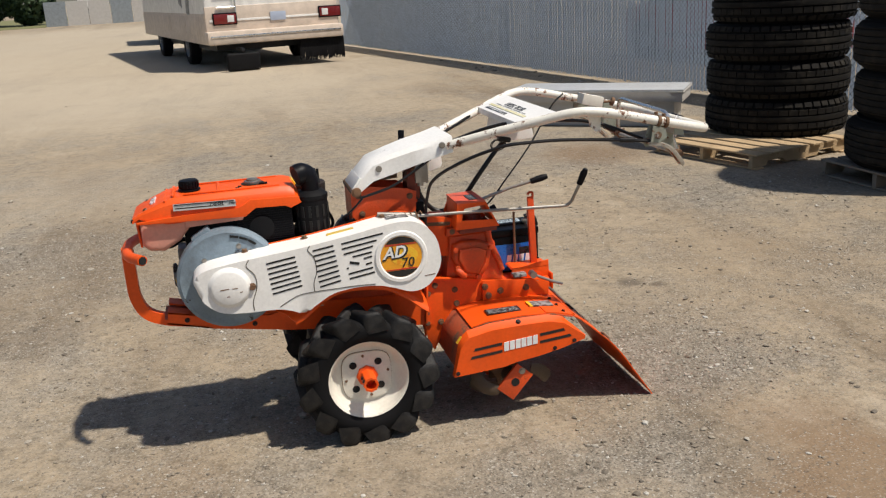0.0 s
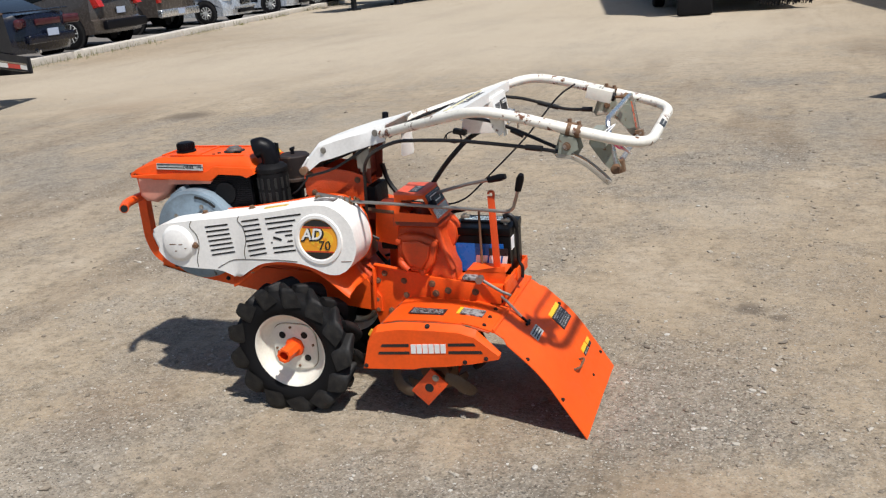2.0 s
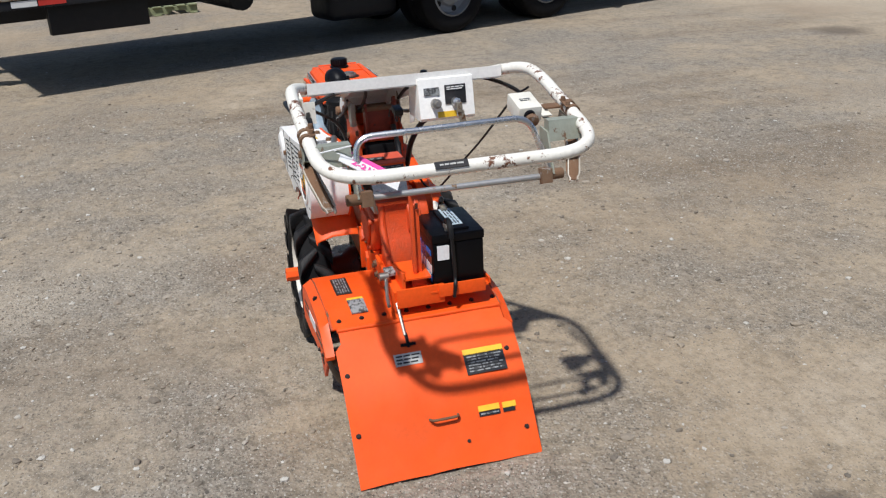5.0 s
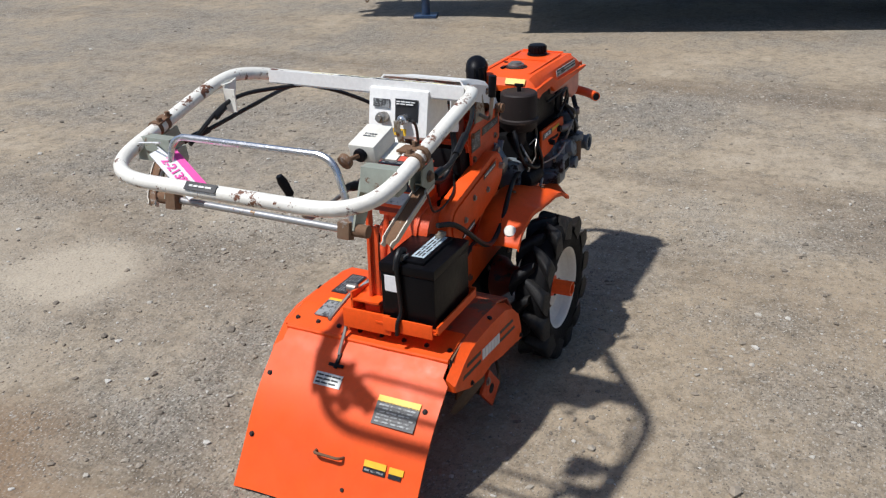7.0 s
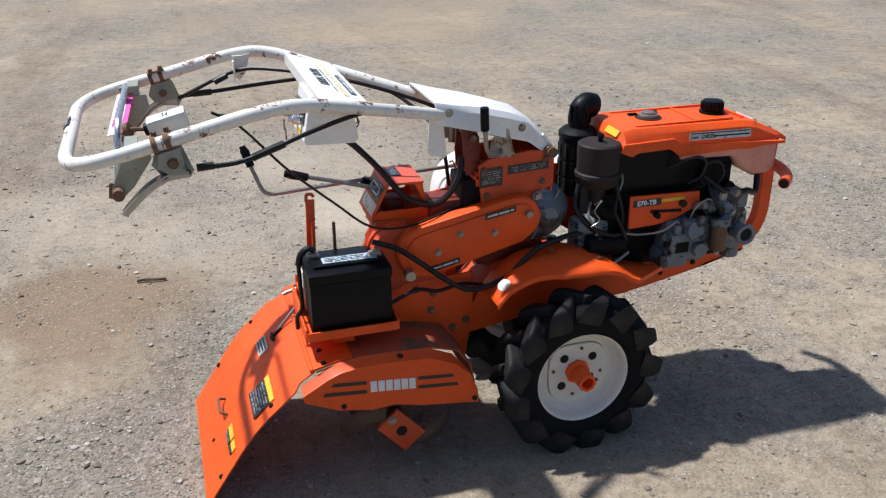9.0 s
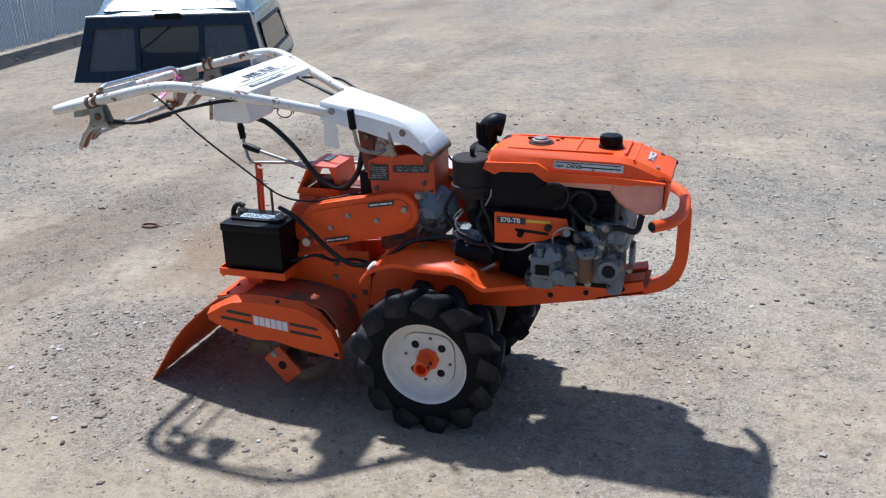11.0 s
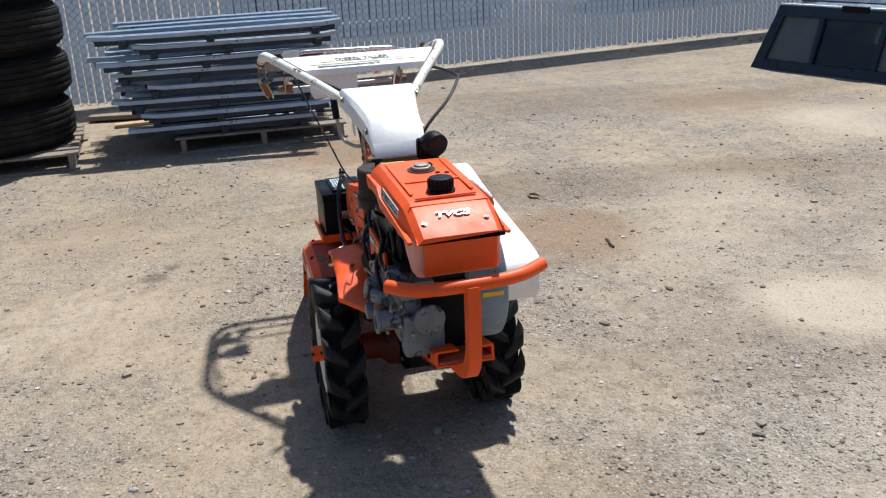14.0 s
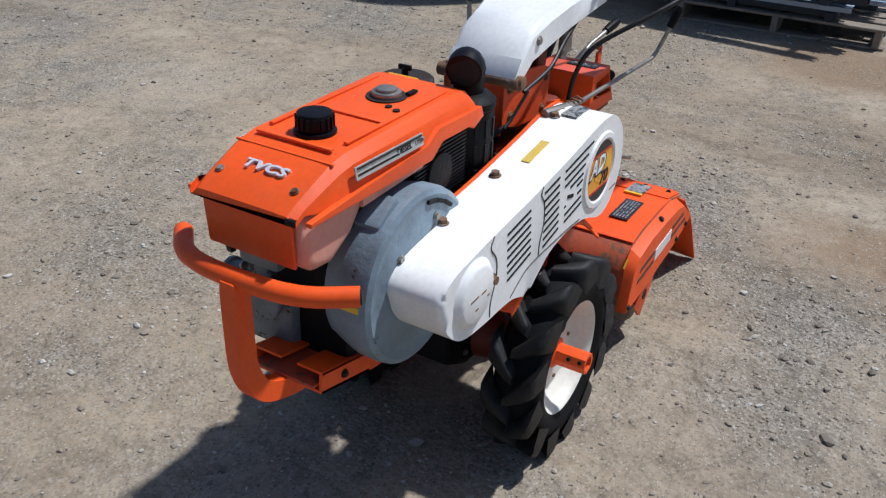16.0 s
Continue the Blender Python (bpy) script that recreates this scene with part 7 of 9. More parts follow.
for pts, r, mt in (([(-0.09, 0.13, 0.74), (-0.07, 0.16, 0.71), (-0.085, 0.17, 0.68), (-0.11, 0.16, 0.66), (-0.09, 0.15, 0.62)], 0.004, STEEL), ([(-0.10, 0.15, 0.55), (-0.15, 0.175, 0.545), (-0.21, 0.17, 0.575)], 0.006, STEEL), ([(-0.34, 0.14, 0.83), (-0.40, 0.185, 0.87), (-0.445, 0.18, 0.85), (-0.44, 0.17, 0.80), (-0.40, 0.165, 0.78)], 0.005, CABLE), ([(-0.45, 0.17, 0.80), (-0.50, 0.19, 0.76), (-0.54, 0.18, 0.73)], 0.006, CABLE), ([(-0.56, 0.17, 0.72), (-0.61, 0.17, 0.735), (-0.66, 0.15, 0.72), (-0.675, 0.13, 0.77)], 0.010, CABLE), ([(-0.20, 0.10, 0.88), (-0.16, 0.155, 0.80), (-0.19, 0.15, 0.70), (-0.20, 0.13, 0.62)], 0.007, CABLE)):
    part("engine_hose" if mt is CABLE else "engine_pipe", tube(B(), smooth_line(pts, 6), r, 8), mt, tiller)

# white belt cover
cover_line = spline2([(-0.573, 0.680), (-0.560, 0.708), (-0.520, 0.728), (-0.425, 0.743), (-0.308, 0.756), (-0.203, 0.767), (-0.097, 0.782), (0.008, 0.798), (0.072, 0.810), (0.155, 0.821), (0.215, 0.816), (0.262, 0.788), (0.293, 0.745), (0.305, 0.690), (0.304, 0.645), (0.279, 0.595), (0.236, 0.561), (0.185, 0.556), (0.127, 0.577), (0.068, 0.593), (-0.013, 0.597), (-0.095, 0.585), (-0.161, 0.550), (-0.203, 0.524), (-0.240, 0.538), (-0.293, 0.553), (-0.405, 0.556), (-0.482, 0.565), (-0.527, 0.592), (-0.557, 0.632)], 4, True)
FACE = -0.270
cover = part("belt_cover", prism(B(), cover_line, -0.128, FACE, 0.019, 4), WHITE, tiller, "white belt cover with vent slots and round badge", 50)
part("cover_edge", prism(B(), [(u * 1.006 - 0.001, (v - 0.69) * 1.035 + 0.69) for u, v in cover_line], -0.121, -0.129), ORANGE, tiller, "orange backing plate edge")
part("nose_boss", lathe(B(), [(0.0, FACE - 0.014), (0.056, FACE - 0.0138), (0.064, FACE - 0.010), (0.069, FACE - 0.003), (0.078, FACE + 0.002)], (-0.453, 0, 0.656), n=40), WHITE, cover)
BC = (0.159, 0.692)
part("badge_ring", lathe(B(), [(0.099, FACE + 0.002), (0.094, FACE - 0.005), (0.082, FACE - 0.0055), (0.077, FACE - 0.002), (0.0765, FACE + 0.002)], (BC[0], 0, BC[1]), n=48), WHITE, cover)
part("badge", cyl(B(), (BC[0], FACE + 0.001, BC[1]), (BC[0], FACE - 0.0020, BC[1]), 0.0765, n=40), LABEL_AMBER, cover, "round amber badge with black bands")
for s in (-1, 1):
    cap_pts = [(BC[0] + 0.0755 * math.cos(radians(a)), BC[1] + 0.0755 * math.sin(radians(a))) for a in range(42 if s > 0 else 222, 139 if s > 0 else 319, 8)]
    part("badge_band", prism(B(), cap_pts, FACE - 0.0018, FACE - 0.0030), LETTER_BLACK, cover)
    part("badge_line", box(B(), (BC[0], FACE - 0.0024, BC[1] + s * 0.0465), (0.116, 0.0015, 0.004)), LABEL_RED, cover)
part("badge_centre", prism(B(), [(BC[0] + 0.012 + 0.050 * math.cos(radians(a)), BC[1] + 0.002 + 0.034 * math.sin(radians(a))) for a in range(0, 360, 15)], FACE - 0.0018, FACE - 0.0028), BADGE_GLOW, cover, "sun-faded yellow patch")
lettering("badge_shadow", "AD", (0.136, FACE - 0.0034, 0.7075), (1, 0, 0.06), UP, 0.060, LETTER_BLACK, cover, 0.0008, 0.0040, 0.25)
lettering("badge_lettering", "AD", (0.133, FACE - 0.0042, 0.710), (1, 0, 0.06), UP, 0.058, LETTER_WHITE, cover, 0.001, 0.0012, 0.25, "white letters AD")
lettering("badge_number", "70", (0.181, FACE - 0.0036, 0.668), (1, 0, 0.03), UP, 0.050, LETTER_BLACK, cover, 0.001, 0.0002, 0.12, "black number 70")


def slot_between(x0, z0, x1, z1, deep=0.0064):
    """A dark bar from one end to the other, laid on the cover's face for a vent slot."""
    mid, run = ((x0 + x1) / 2, FACE - 0.0003, (z0 + z1) / 2), math.hypot(x1 - x0, z1 - z0)
    part("vent_slot", box(B(), mid, (run, 0.003, deep), Matrix.Rotation(-math.atan2(z1 - z0, x1 - x0), 3, "Y"), bevel=0.0014, seg=1), DARK, cover)


for k in range(7):
    slot_between(-0.321 + 0.0020 * k, 0.725 - 0.0187 * k, -0.218 + 0.0025 * k, 0.739 - 0.0180 * k)
for k in range(8):
    slot_between(-0.156 + 0.0020 * k, 0.752 - 0.0194 * k, -0.081 + 0.0023 * k, 0.763 - 0.0188 * k)
for ends in ((-0.053, 0.765, 0.099, 0.787), (-0.053, 0.746, 0.074, 0.764), (-0.048, 0.726, 0.060, 0.744), (-0.017, 0.713, 0.054, 0.723), (0.022, 0.702, 0.054, 0.707), (0.029, 0.680, 0.052, 0.684), (-0.036, 0.651, 0.054, 0.665), (-0.034, 0.633, 0.060, 0.647)):
    slot_between(*ends)
slot_between(-0.029, 0.694, 0.006, 0.685, 0.0095)
slot_between(-0.041, 0.672, -0.033, 0.674, 0.0060)
for pts in ([(-0.378, 0.748), (-0.389, 0.725), (-0.364, 0.691), (-0.360, 0.649), (-0.378, 0.596), (-0.378, 0.562)], [(-0.165, 0.772), (-0.172, 0.755), (-0.153, 0.727), (-0.148, 0.678), (-0.161, 0.637), (-0.162, 0.602)], [(-0.288, 0.562), (-0.259, 0.578), (-0.215, 0.597), (-0.154, 0.602), (-0.093, 0.603), (-0.012, 0.604), (0.060, 0.601)]):
    part("cover_seam", tube(B(), smooth_line([(u, FACE - 0.0004, v) for u, v in pts], 5), 0.0017, 6), SEAM, cover)
for p, d in (((-0.376, FACE, 0.650), LEFT), ((-0.387, -0.158, 0.747), UP), ((-0.172, -0.158, 0.771), UP), ((0.117, -0.158, 0.8165), UP)):
    part("cover_bolt", bolt(p, d, 0.010, 0.011), RUST, cover)
part("top_label", quad_label((0.166, -0.190, 0.8220), (1, 0, 0), (0, 1, 0), 0.080, 0.040, 0.003), LABEL_GREY, cover)
part("top_label", quad_label((-0.045, -0.190, 0.7905), (1, 0, 0.15), (0, 1, 0), 0.100, 0.020, 0.004), WORN_YELLOW, cover, "worn yellow label")
# chips and scuffs along the cover's edges
for x_, z_, w_ in ((-0.470, 0.655, 0.030), (-0.435, 0.655, 0.018), (-0.460, 0.628, 0.010), (0.262, 0.610, 0.040), (-0.140, 0.548, 0.012), (-0.415, 0.640, 0.008)):
    part("paint_chip", box(B(), (x_, FACE - (0.0142 if x_ < -0.4 else 0.0004), z_), (w_, 0.0012, 0.0030), Matrix.Rotation(radians(-4), 3, "Y")), RUST, cover)
# mudguards
INNER = [(0.262, 0.490), (0.235, 0.520), (0.211, 0.551), (0.138, 0.594), (0.064, 0.603), (-0.012, 0.604), (-0.090, 0.585), (-0.180, 0.532), (-0.300, 0.500)]


def mudguard(outer, s, reach=(0.254, 0.254)):
    """A domed sheet between its inner edge on the frame and a turned-down outer lip."""
    a, b = spline2(INNER, 4), spline2(outer, 4)
    bm = B()
    layers = []
    for drop in (0.0, 0.004):
        rows = []
        for k, ((xa, za), (xb, zb)) in enumerate(zip(a, b)):
            dent = 0.002 * math.sin(k * 1.3) if s > 0 and 10 < k < 20 else 0.0
            u = k / (len(b) - 1) * (len(reach) - 1)
            q = min(int(u), len(reach) - 2)
            yo = reach[q] + (reach[q + 1] - reach[q]) * (u - q)
            fl = (yo - 0.13) / 0.124
            line = ((xa, 0.100, za), (xa, 0.130, za + 0.002), (xa * 0.5 + xb * 0.5, 0.13 + 0.065 * fl, (za + zb) / 2 + 0.010), (xb * 0.8 + xa * 0.2, 0.13 + 0.106 * fl, zb * 0.8 + za * 0.2 + 0.004 + dent), (xb, yo, zb + dent), (xb, yo + 0.003, zb - 0.011 + dent))
            rows.append([bm.verts.new((x, s * (y - drop * 0.6), z - drop)) for x, y, z in line])
        layers.append(rows)
        for p, q in zip(rows, rows[1:]):
            for j in range(5):
                bm.faces.new((p[j], p[j + 1], q[j + 1], q[j]))
    top, low = layers
    for i in range(len(top) - 1):
        for j in (0, 5):
            bm.faces.new((top[i][j], top[i + 1][j], low[i + 1][j], low[i][j]))
    for i in (0, -1):
        for j in range(5):
            bm.faces.new((top[i][j], top[i][j + 1], low[i][j + 1], low[i][j]))
    return part("mudguard", bm, ORANGE, tiller, "orange sheet mudguard with a rolled lip", 50)


mudguard([(0.253, 0.471), (0.228, 0.489), (0.181, 0.529), (0.105, 0.578), (0.025, 0.593), (-0.060, 0.592), (-0.130, 0.568), (-0.199, 0.514), (-0.240, 0.494)], -1)
guard = mudguard([(0.252, 0.499), (0.206, 0.546), (0.126, 0.575), (0.059, 0.573), (0.006, 0.570), (-0.075, 0.572), (-0.137, 0.560), (-0.195, 0.530), (-0.325, 0.520)], 1, (0.254, 0.254, 0.256, 0.258, 0.261, 0.266, 0.273, 0.279, 0.190))
rn = Vector((0.62, 0.30, 0.72)).normalized()
rc = Vector((0.219, 0.213, 0.541))
part("reflector", cyl(B(), rc - rn * 0.004, rc + rn * 0.005, 0.023, 0.020, n=20, bevel=0.003), LENS, guard, "pale round reflector")
part("guard_opening", box(B(), (0.112, -0.222, 0.588), (0.055, 0.018, 0.012), Matrix.Rotation(radians(22), 3, "Y")), DARK, tiller)
for x_, y_, z_ in ((-0.085, 0.215, 0.592), (-0.150, 0.160, 0.572), (0.05, 0.16, 0.612)):
    part("guard_bolt", bolt((x_, y_, z_), (0, 0.2, 1), 0.006, 0.005), RUST, guard)
# gear housing, selector and handle base
body = B()
prism(body, [(0.374, 0.44), (0.374, 0.524), (0.384, 0.60), (0.388, 0.690), (0.556, 0.690), (0.558, 0.640), (0.582, 0.570), (0.606, 0.520), (0.604, 0.44)], -0.066, 0.034, 0.016, 3)
prism(body, [(0.376, 0.690), (0.380, 0.722), (0.566, 0.722), (0.568, 0.694)], -0.082, 0.040, 0.006, 2)
cyl(body, (0.510, 0.02, 0.632), (0.510, 0.094, 0.632), 0.082, n=24, bevel=0.008)
cyl(body, (0.510, 0.045, 0.632), (0.510, 0.062, 0.632), 0.090, n=24, bevel=0.004)
box(body, (0.46, 0.06, 0.50), (0.20, 0.07, 0.12), bevel=0.015)
part("gear_housing", body, ORANGE_CAST, tiller, "orange cast gear housing")
boss = B()
prism(boss, [(0.396, 0.655), (0.392, 0.600), (0.410, 0.556), (0.442, 0.518), (0.500, 0.508), (0.538, 0.556), (0.556, 0.640), (0.500, 0.664), (0.430, 0.668)], -0.060, -0.100, 0.016, 3)
prism(boss, [(0.420, 0.640), (0.412, 0.600), (0.440, 0.545), (0.492, 0.532), (0.520, 0.575), (0.530, 0.628), (0.480, 0.645)], -0.098, -0.112, 0.010, 3)
tube(boss, smooth_line([(0.405, -0.098, 0.560), (0.418, -0.110, 0.548), (0.436, -0.108, 0.530)], 4), 0.014, 8)
tube(boss, smooth_line([(0.545, -0.062, 0.690), (0.556, -0.066, 0.640), (0.585, -0.066, 0.570), (0.600, -0.062, 0.525)], 5), 0.013, 8)
for x_, z_ in ((0.404, 0.640), (0.410, 0.565), (0.492, 0.520), (0.548, 0.635)):
    cyl(boss, (x_, -0.098, z_), (x_, -0.112, z_), 0.011, n=8, bevel=0.003)
part("gear_boss", boss, ORANGE_CAST, tiller, "lumpy orange cast boss", 50)
for x_, z_ in ((0.400, 0.708), (0.470, 0.708), (0.545, 0.708)):
    part("housing_bolt", bolt((x_, -0.082, z_), LEFT, 0.008, 0.008), RUST, tiller)
part("drive_cover", prism(B(), [(0.303, 0.775), (0.392, 0.760), (0.440, 0.742), (0.431, 0.726), (0.384, 0.604), (0.289, 0.621)], -0.054, -0.046, 0.002), ORANGE, tiller, "orange sheet over the drive shaft")
part("warning_label", quad_label((0.352, -0.3085, 0.350), (0.55, -0.1, 0.8), (-0.8, 0, 0.55), 0.030, 0.020, 0.003), LABEL_YELLOW, tiller)
mid = B()
box(mid, (0.33, 0.0, 0.735), (0.14, 0.10, 0.065), bevel=0.010)
box(mid, (0.14, 0.0, 0.64), (0.22, 0.11, 0.20), bevel=0.015)
part("clutch_case", mid, RED_OILY, tiller, "oily dark clutch case")
upper = B()
prism(upper, [(0.022, 0.905), (0.022, 0.800), (0.10, 0.775), (0.262, 0.762), (0.272, 0.880), (0.235, 0.895), (0.10, 0.915)], -0.068, -0.060)
prism(upper, [(0.022, 0.905), (0.022, 0.800), (0.10, 0.760), (0.250, 0.745), (0.262, 0.880), (0.225, 0.898), (0.10, 0.912)], 0.086, 0.094)
box(upper, (0.15, 0.013, 0.842), (0.25, 0.150, 0.008))
box(upper, (0.026, 0.013, 0.84), (0.008, 0.150, 0.13))
box(upper, (0.262, 0.013, 0.835), (0.008, 0.150, 0.04))
part("handle_bracket", upper, ORANGE_CAST, tiller, "orange bracket carrying the handlebar")
# black block gives the open bracket its shaded inside
part("bracket_filler", box(B(), (0.17, 0.013, 0.79), (0.27, 0.13, 0.09), bevel=0.01), BLACK_METAL, tiller, "black block for the dark inside of the bracket")
mount = B()
prism(mount, [(0.245, 0.845), (0.250, 0.955), (0.262, 0.990), (0.292, 1.000), (0.305, 0.985), (0.296, 0.900), (0.290, 0.845)], 0.058, 0.066, 0.002)
prism(mount, [(0.240, 0.845), (0.245, 0.950), (0.285, 0.985), (0.292, 0.900), (0.288, 0.845)], -0.045, -0.037, 0.002)
box(mount, (0.262, 0.010, 0.915), (0.020, 0.10, 0.09), bevel=0.004)
part("swivel_mount", mount, RED_OILY, tiller, "oily dark red swivel mount")
part("swivel_pin", cyl(B(), (0.272, -0.05, 0.958), (0.272, 0.078, 0.958), 0.010, n=12), RUST, tiller)
for x_, z_ in ((0.05, 0.885), (0.235, 0.785), (0.06, 0.815), (0.245, 0.865)):
    part("bracket_bolt", bolt((x_, -0.068, z_), LEFT, 0.009, 0.008), RUST, tiller)
    part("bracket_bolt", bolt((x_, 0.094, z_), RIGHT, 0.008, 0.007), RUST, tiller)
# solid black stands in for the shade in this gap
part("gear_gap", box(B(), (0.335, 0.0, 0.66), (0.07, 0.07, 0.16), bevel=0.012), BLACK_METAL, tiller, "black block filling the dark gap between the housings")
part("shift_shaft", cyl(B(), (0.26, -0.045, 0.745), (0.40, -0.045, 0.735), 0.012, n=12), RUST, tiller)
for x, w, h, mt in ((0.222, 0.070, 0.058, LABEL_BLACK), (0.105, 0.130, 0.026, LABEL_BLACK)):
    part("data_label", quad_label((x, 0.0955, 0.842 if w < 0.1 else 0.862), (-1, 0, 0.06), UP, w, h), mt, tiller)
    part("label_print", bars(B(), (x, 0.0966, 0.842 if w < 0.1 else 0.862), (-1, 0, 0.06), UP, w * 0.85, h * 0.7, 6 if w < 0.1 else 3, 0.001, 3), LABEL_GREY, tiller)
part("bracket_pivot", cyl(B(), (0.036, -0.10, 0.905), (0.036, 0.115, 0.905), 0.016, n=14), RUST, tiller)
sel = B()
prism(sel, [(0.520, 0.828), (0.526, 0.826), (0.577, 0.725), (0.571, 0.723), (0.519, 0.821)], -0.128, 0.034, 0.001)
prism(sel, [(0.415, 0.826), (0.422, 0.826), (0.412, 0.725), (0.405, 0.725)], -0.128, 0.034)
prism(sel, [(0.414, 0.826), (0.526, 0.826), (0.531, 0.814), (0.440, 0.806), (0.428, 0.760), (0.558, 0.752), (0.572, 0.725), (0.405, 0.725)], -0.130, -0.125)
prism(sel, [(0.424, 0.826), (0.440, 0.826), (0.408, 0.749), (0.552, 0.749), (0.573, 0.725), (0.378, 0.719), (0.388, 0.744)], 0.031, 0.036)
part("selector_box", sel, ORANGE, tiller, "orange gear selector box")
part("selector_top", prism(B(), [(0.413, 0.826), (0.412, 0.832), (0.520, 0.834), (0.527, 0.828), (0.520, 0.825)], -0.131, 0.037, 0.0015), FADED_RED, tiller, "sun-faded red selector top")
sl_up, sl_out = Vector((-0.451, 0, 0.893)), Vector((0.893, 0, 0.451))
def on_gate(up, y=-0.044, lift=0.003):
    return Vector((0.574, y, 0.724)) + sl_up * up + sl_out * lift
part("gate_plate", quad_label(on_gate(0.080), (0, 1, 0), sl_up, 0.142, 0.054, 0.003), LABEL_BLACK, tiller, "black shift pattern plate")
part("gate_slot", tube(B(), [on_gate(0.080 + dz, -0.044 + dy, 0.005) for dy, dz in ((-0.040, -0.012), (-0.045, 0.0), (-0.040, 0.012), (0.040, 0.012), (0.045, 0.0), (0.040, -0.012), (-0.040, -0.012))], 0.0022, 6), LETTER_WHITE, tiller)
part("gate_print", bars(B(), on_gate(0.101, lift=0.005), (0, 1, 0), sl_up, 0.12, 0.006, 1, 0.001, 31), LABEL_GREY, tiller)
part("gate_label", quad_label(on_gate(0.029), (0, 1, 0), sl_up, 0.142, 0.038, 0.003), LABEL_SILVER, tiller, "worn silver label")
part("selector_label", quad_label((0.482, -0.070, 0.8345), (0, 1, 0), (-1, 0, 0.02), 0.085, 0.034, 0.002), LABEL_BLACK, tiller)
part("label_print", bars(B(), (0.482, -0.070, 0.8357), (0, 1, 0), (-1, 0, 0.02), 0.07, 0.022, 3, 0.001, 33), LABEL_GREY, tiller)
sel_base = box(B(), (0.495, -0.046, 0.714), (0.150, 0.150, 0.018), bevel=0.004)
cyl(sel_base, (0.49, -0.045, 0.725), (0.49, -0.045, 0.765), 0.036, n=16, bevel=0.006)
part("selector_base", sel_base, RED_OILY, tiller, "oily dark red selector base")
part("selector_knob", cyl(B(), (0.548, -0.118, 0.788), (0.568, -0.120, 0.797), 0.014, n=10, bevel=0.003), BLACK, tiller)

# chain case on the other side
def capsule(ca, cb, ra, rb, n=14):
    ang = math.atan2(cb[1] - ca[1], cb[0] - ca[0])
    out = [(ca[0] + ra * math.cos(ang + math.pi / 2 + math.pi * k / n), ca[1] + ra * math.sin(ang + math.pi / 2 + math.pi * k / n)) for k in range(n + 1)]
    return out + [(cb[0] + rb * math.cos(ang - math.pi / 2 + math.pi * k / n), cb[1] + rb * math.sin(ang - math.pi / 2 + math.pi * k / n)) for k in range(n + 1)]


chain = prism(B(), capsule((0.144, 0.712), (0.440, 0.641), 0.072, 0.080), 0.080, 0.130, 0.012, 3)
chain_ob = part("chain_case", chain, ORANGE, tiller, "orange chain case with small labels", 40)
part("case_rib", prism(B(), capsule((0.146, 0.713), (0.436, 0.643), 0.050, 0.058), 0.129, 0.135, 0.004, 2), ORANGE, chain_ob)
for p in ((0.223, 0.681), (0.40, 0.640), (0.330, 0.690)):
    part("case_bolt", bolt((p[0], 0.135, p[1]), RIGHT, 0.008), STEEL, chain_ob)
part("case_plug", cyl(B(), (0.117, 0.132, 0.731), (0.117, 0.150, 0.731), 0.012, n=6), BRASSY, chain_ob)
part("case_plug", cyl(B(), (0.490, 0.126, 0.585), (0.490, 0.160, 0.585), 0.016, n=10), STEEL, chain_ob)
for p, a in (((0.205, 0.742), -10), ((0.38, 0.598), -12)):
    d = (-math.cos(radians(a)), 0, -math.sin(radians(a)))
    part("case_label", quad_label((p[0], 0.1362, p[1]), d, UP, 0.098, 0.018), LABEL_BLACK, chain_ob)
    part("label_print", bars(B(), (p[0], 0.1375, p[1]), d, UP, 0.084, 0.011, 1, 0.001, 2), BADGE, chain_ob)
clutch = lathe(B(), [(0.0, 0.125), (0.030, 0.124), (0.042, 0.112), (0.062, 0.095), (0.082, 0.075), (0.092, 0.060), (0.092, 0.030), (0.0, 0.030)], (0.045, 0, 0.705), n=28)
prism(clutch, [(0.135, 0.790), (0.060, 0.800), (0.02, 0.775), (0.02, 0.70), (0.13, 0.70)], 0.03, 0.088, 0.012, 3)
for k in range(5):
    a_ = radians(-60 + 45 * k)
    box(clutch, (0.045 + 0.062 * math.cos(a_), 0.092, 0.705 + 0.062 * math.sin(a_)), (0.050, 0.022, 0.008), Matrix.Rotation(-a_, 3, "Y"), bevel=0.002)
part("clutch_housing", clutch, GREASY, tiller, "oily grey clutch casting", 40)
part("clutch_bolt", bolt((0.078, 0.105, 0.772), RIGHT, 0.010, 0.012), STEEL, tiller)

# white sheet handle base
arm = B()
secs = [(0.030, 0.890, 0.918, 0.092), (0.060, 0.905, 0.962, 0.092), (0.108, 0.940, 1.012, 0.094), (0.18, 0.960, 1.035, 0.100), (0.26, 0.986, 1.057, 0.112), (0.34, 1.010, 1.073, 0.128), (0.405, 1.030, 1.089, 0.144)]
for s in (-1, 1):
    rows = []
    for x, lo, hi, w in secs:
        rows.append([arm.verts.new((x + dx, s * yy, z)) for dx, yy, z in ((0, w, lo), (0, w, hi - 0.016), (0, w - 0.014, hi), (0, 0.0, hi), (0.0, 0.0, hi - 0.005), (0, w - 0.016, hi - 0.005), (0, w - 0.005, hi - 0.018), (0, w - 0.005, lo))])
    for a, b in zip(rows, rows[1:]):
        for j in range(8):
            if j != 3:
                arm.faces.new((a[j], a[(j + 1) % 8], b[(j + 1) % 8], b[j]))
    for r in (rows[0], rows[-1]):
        arm.faces.new(r)
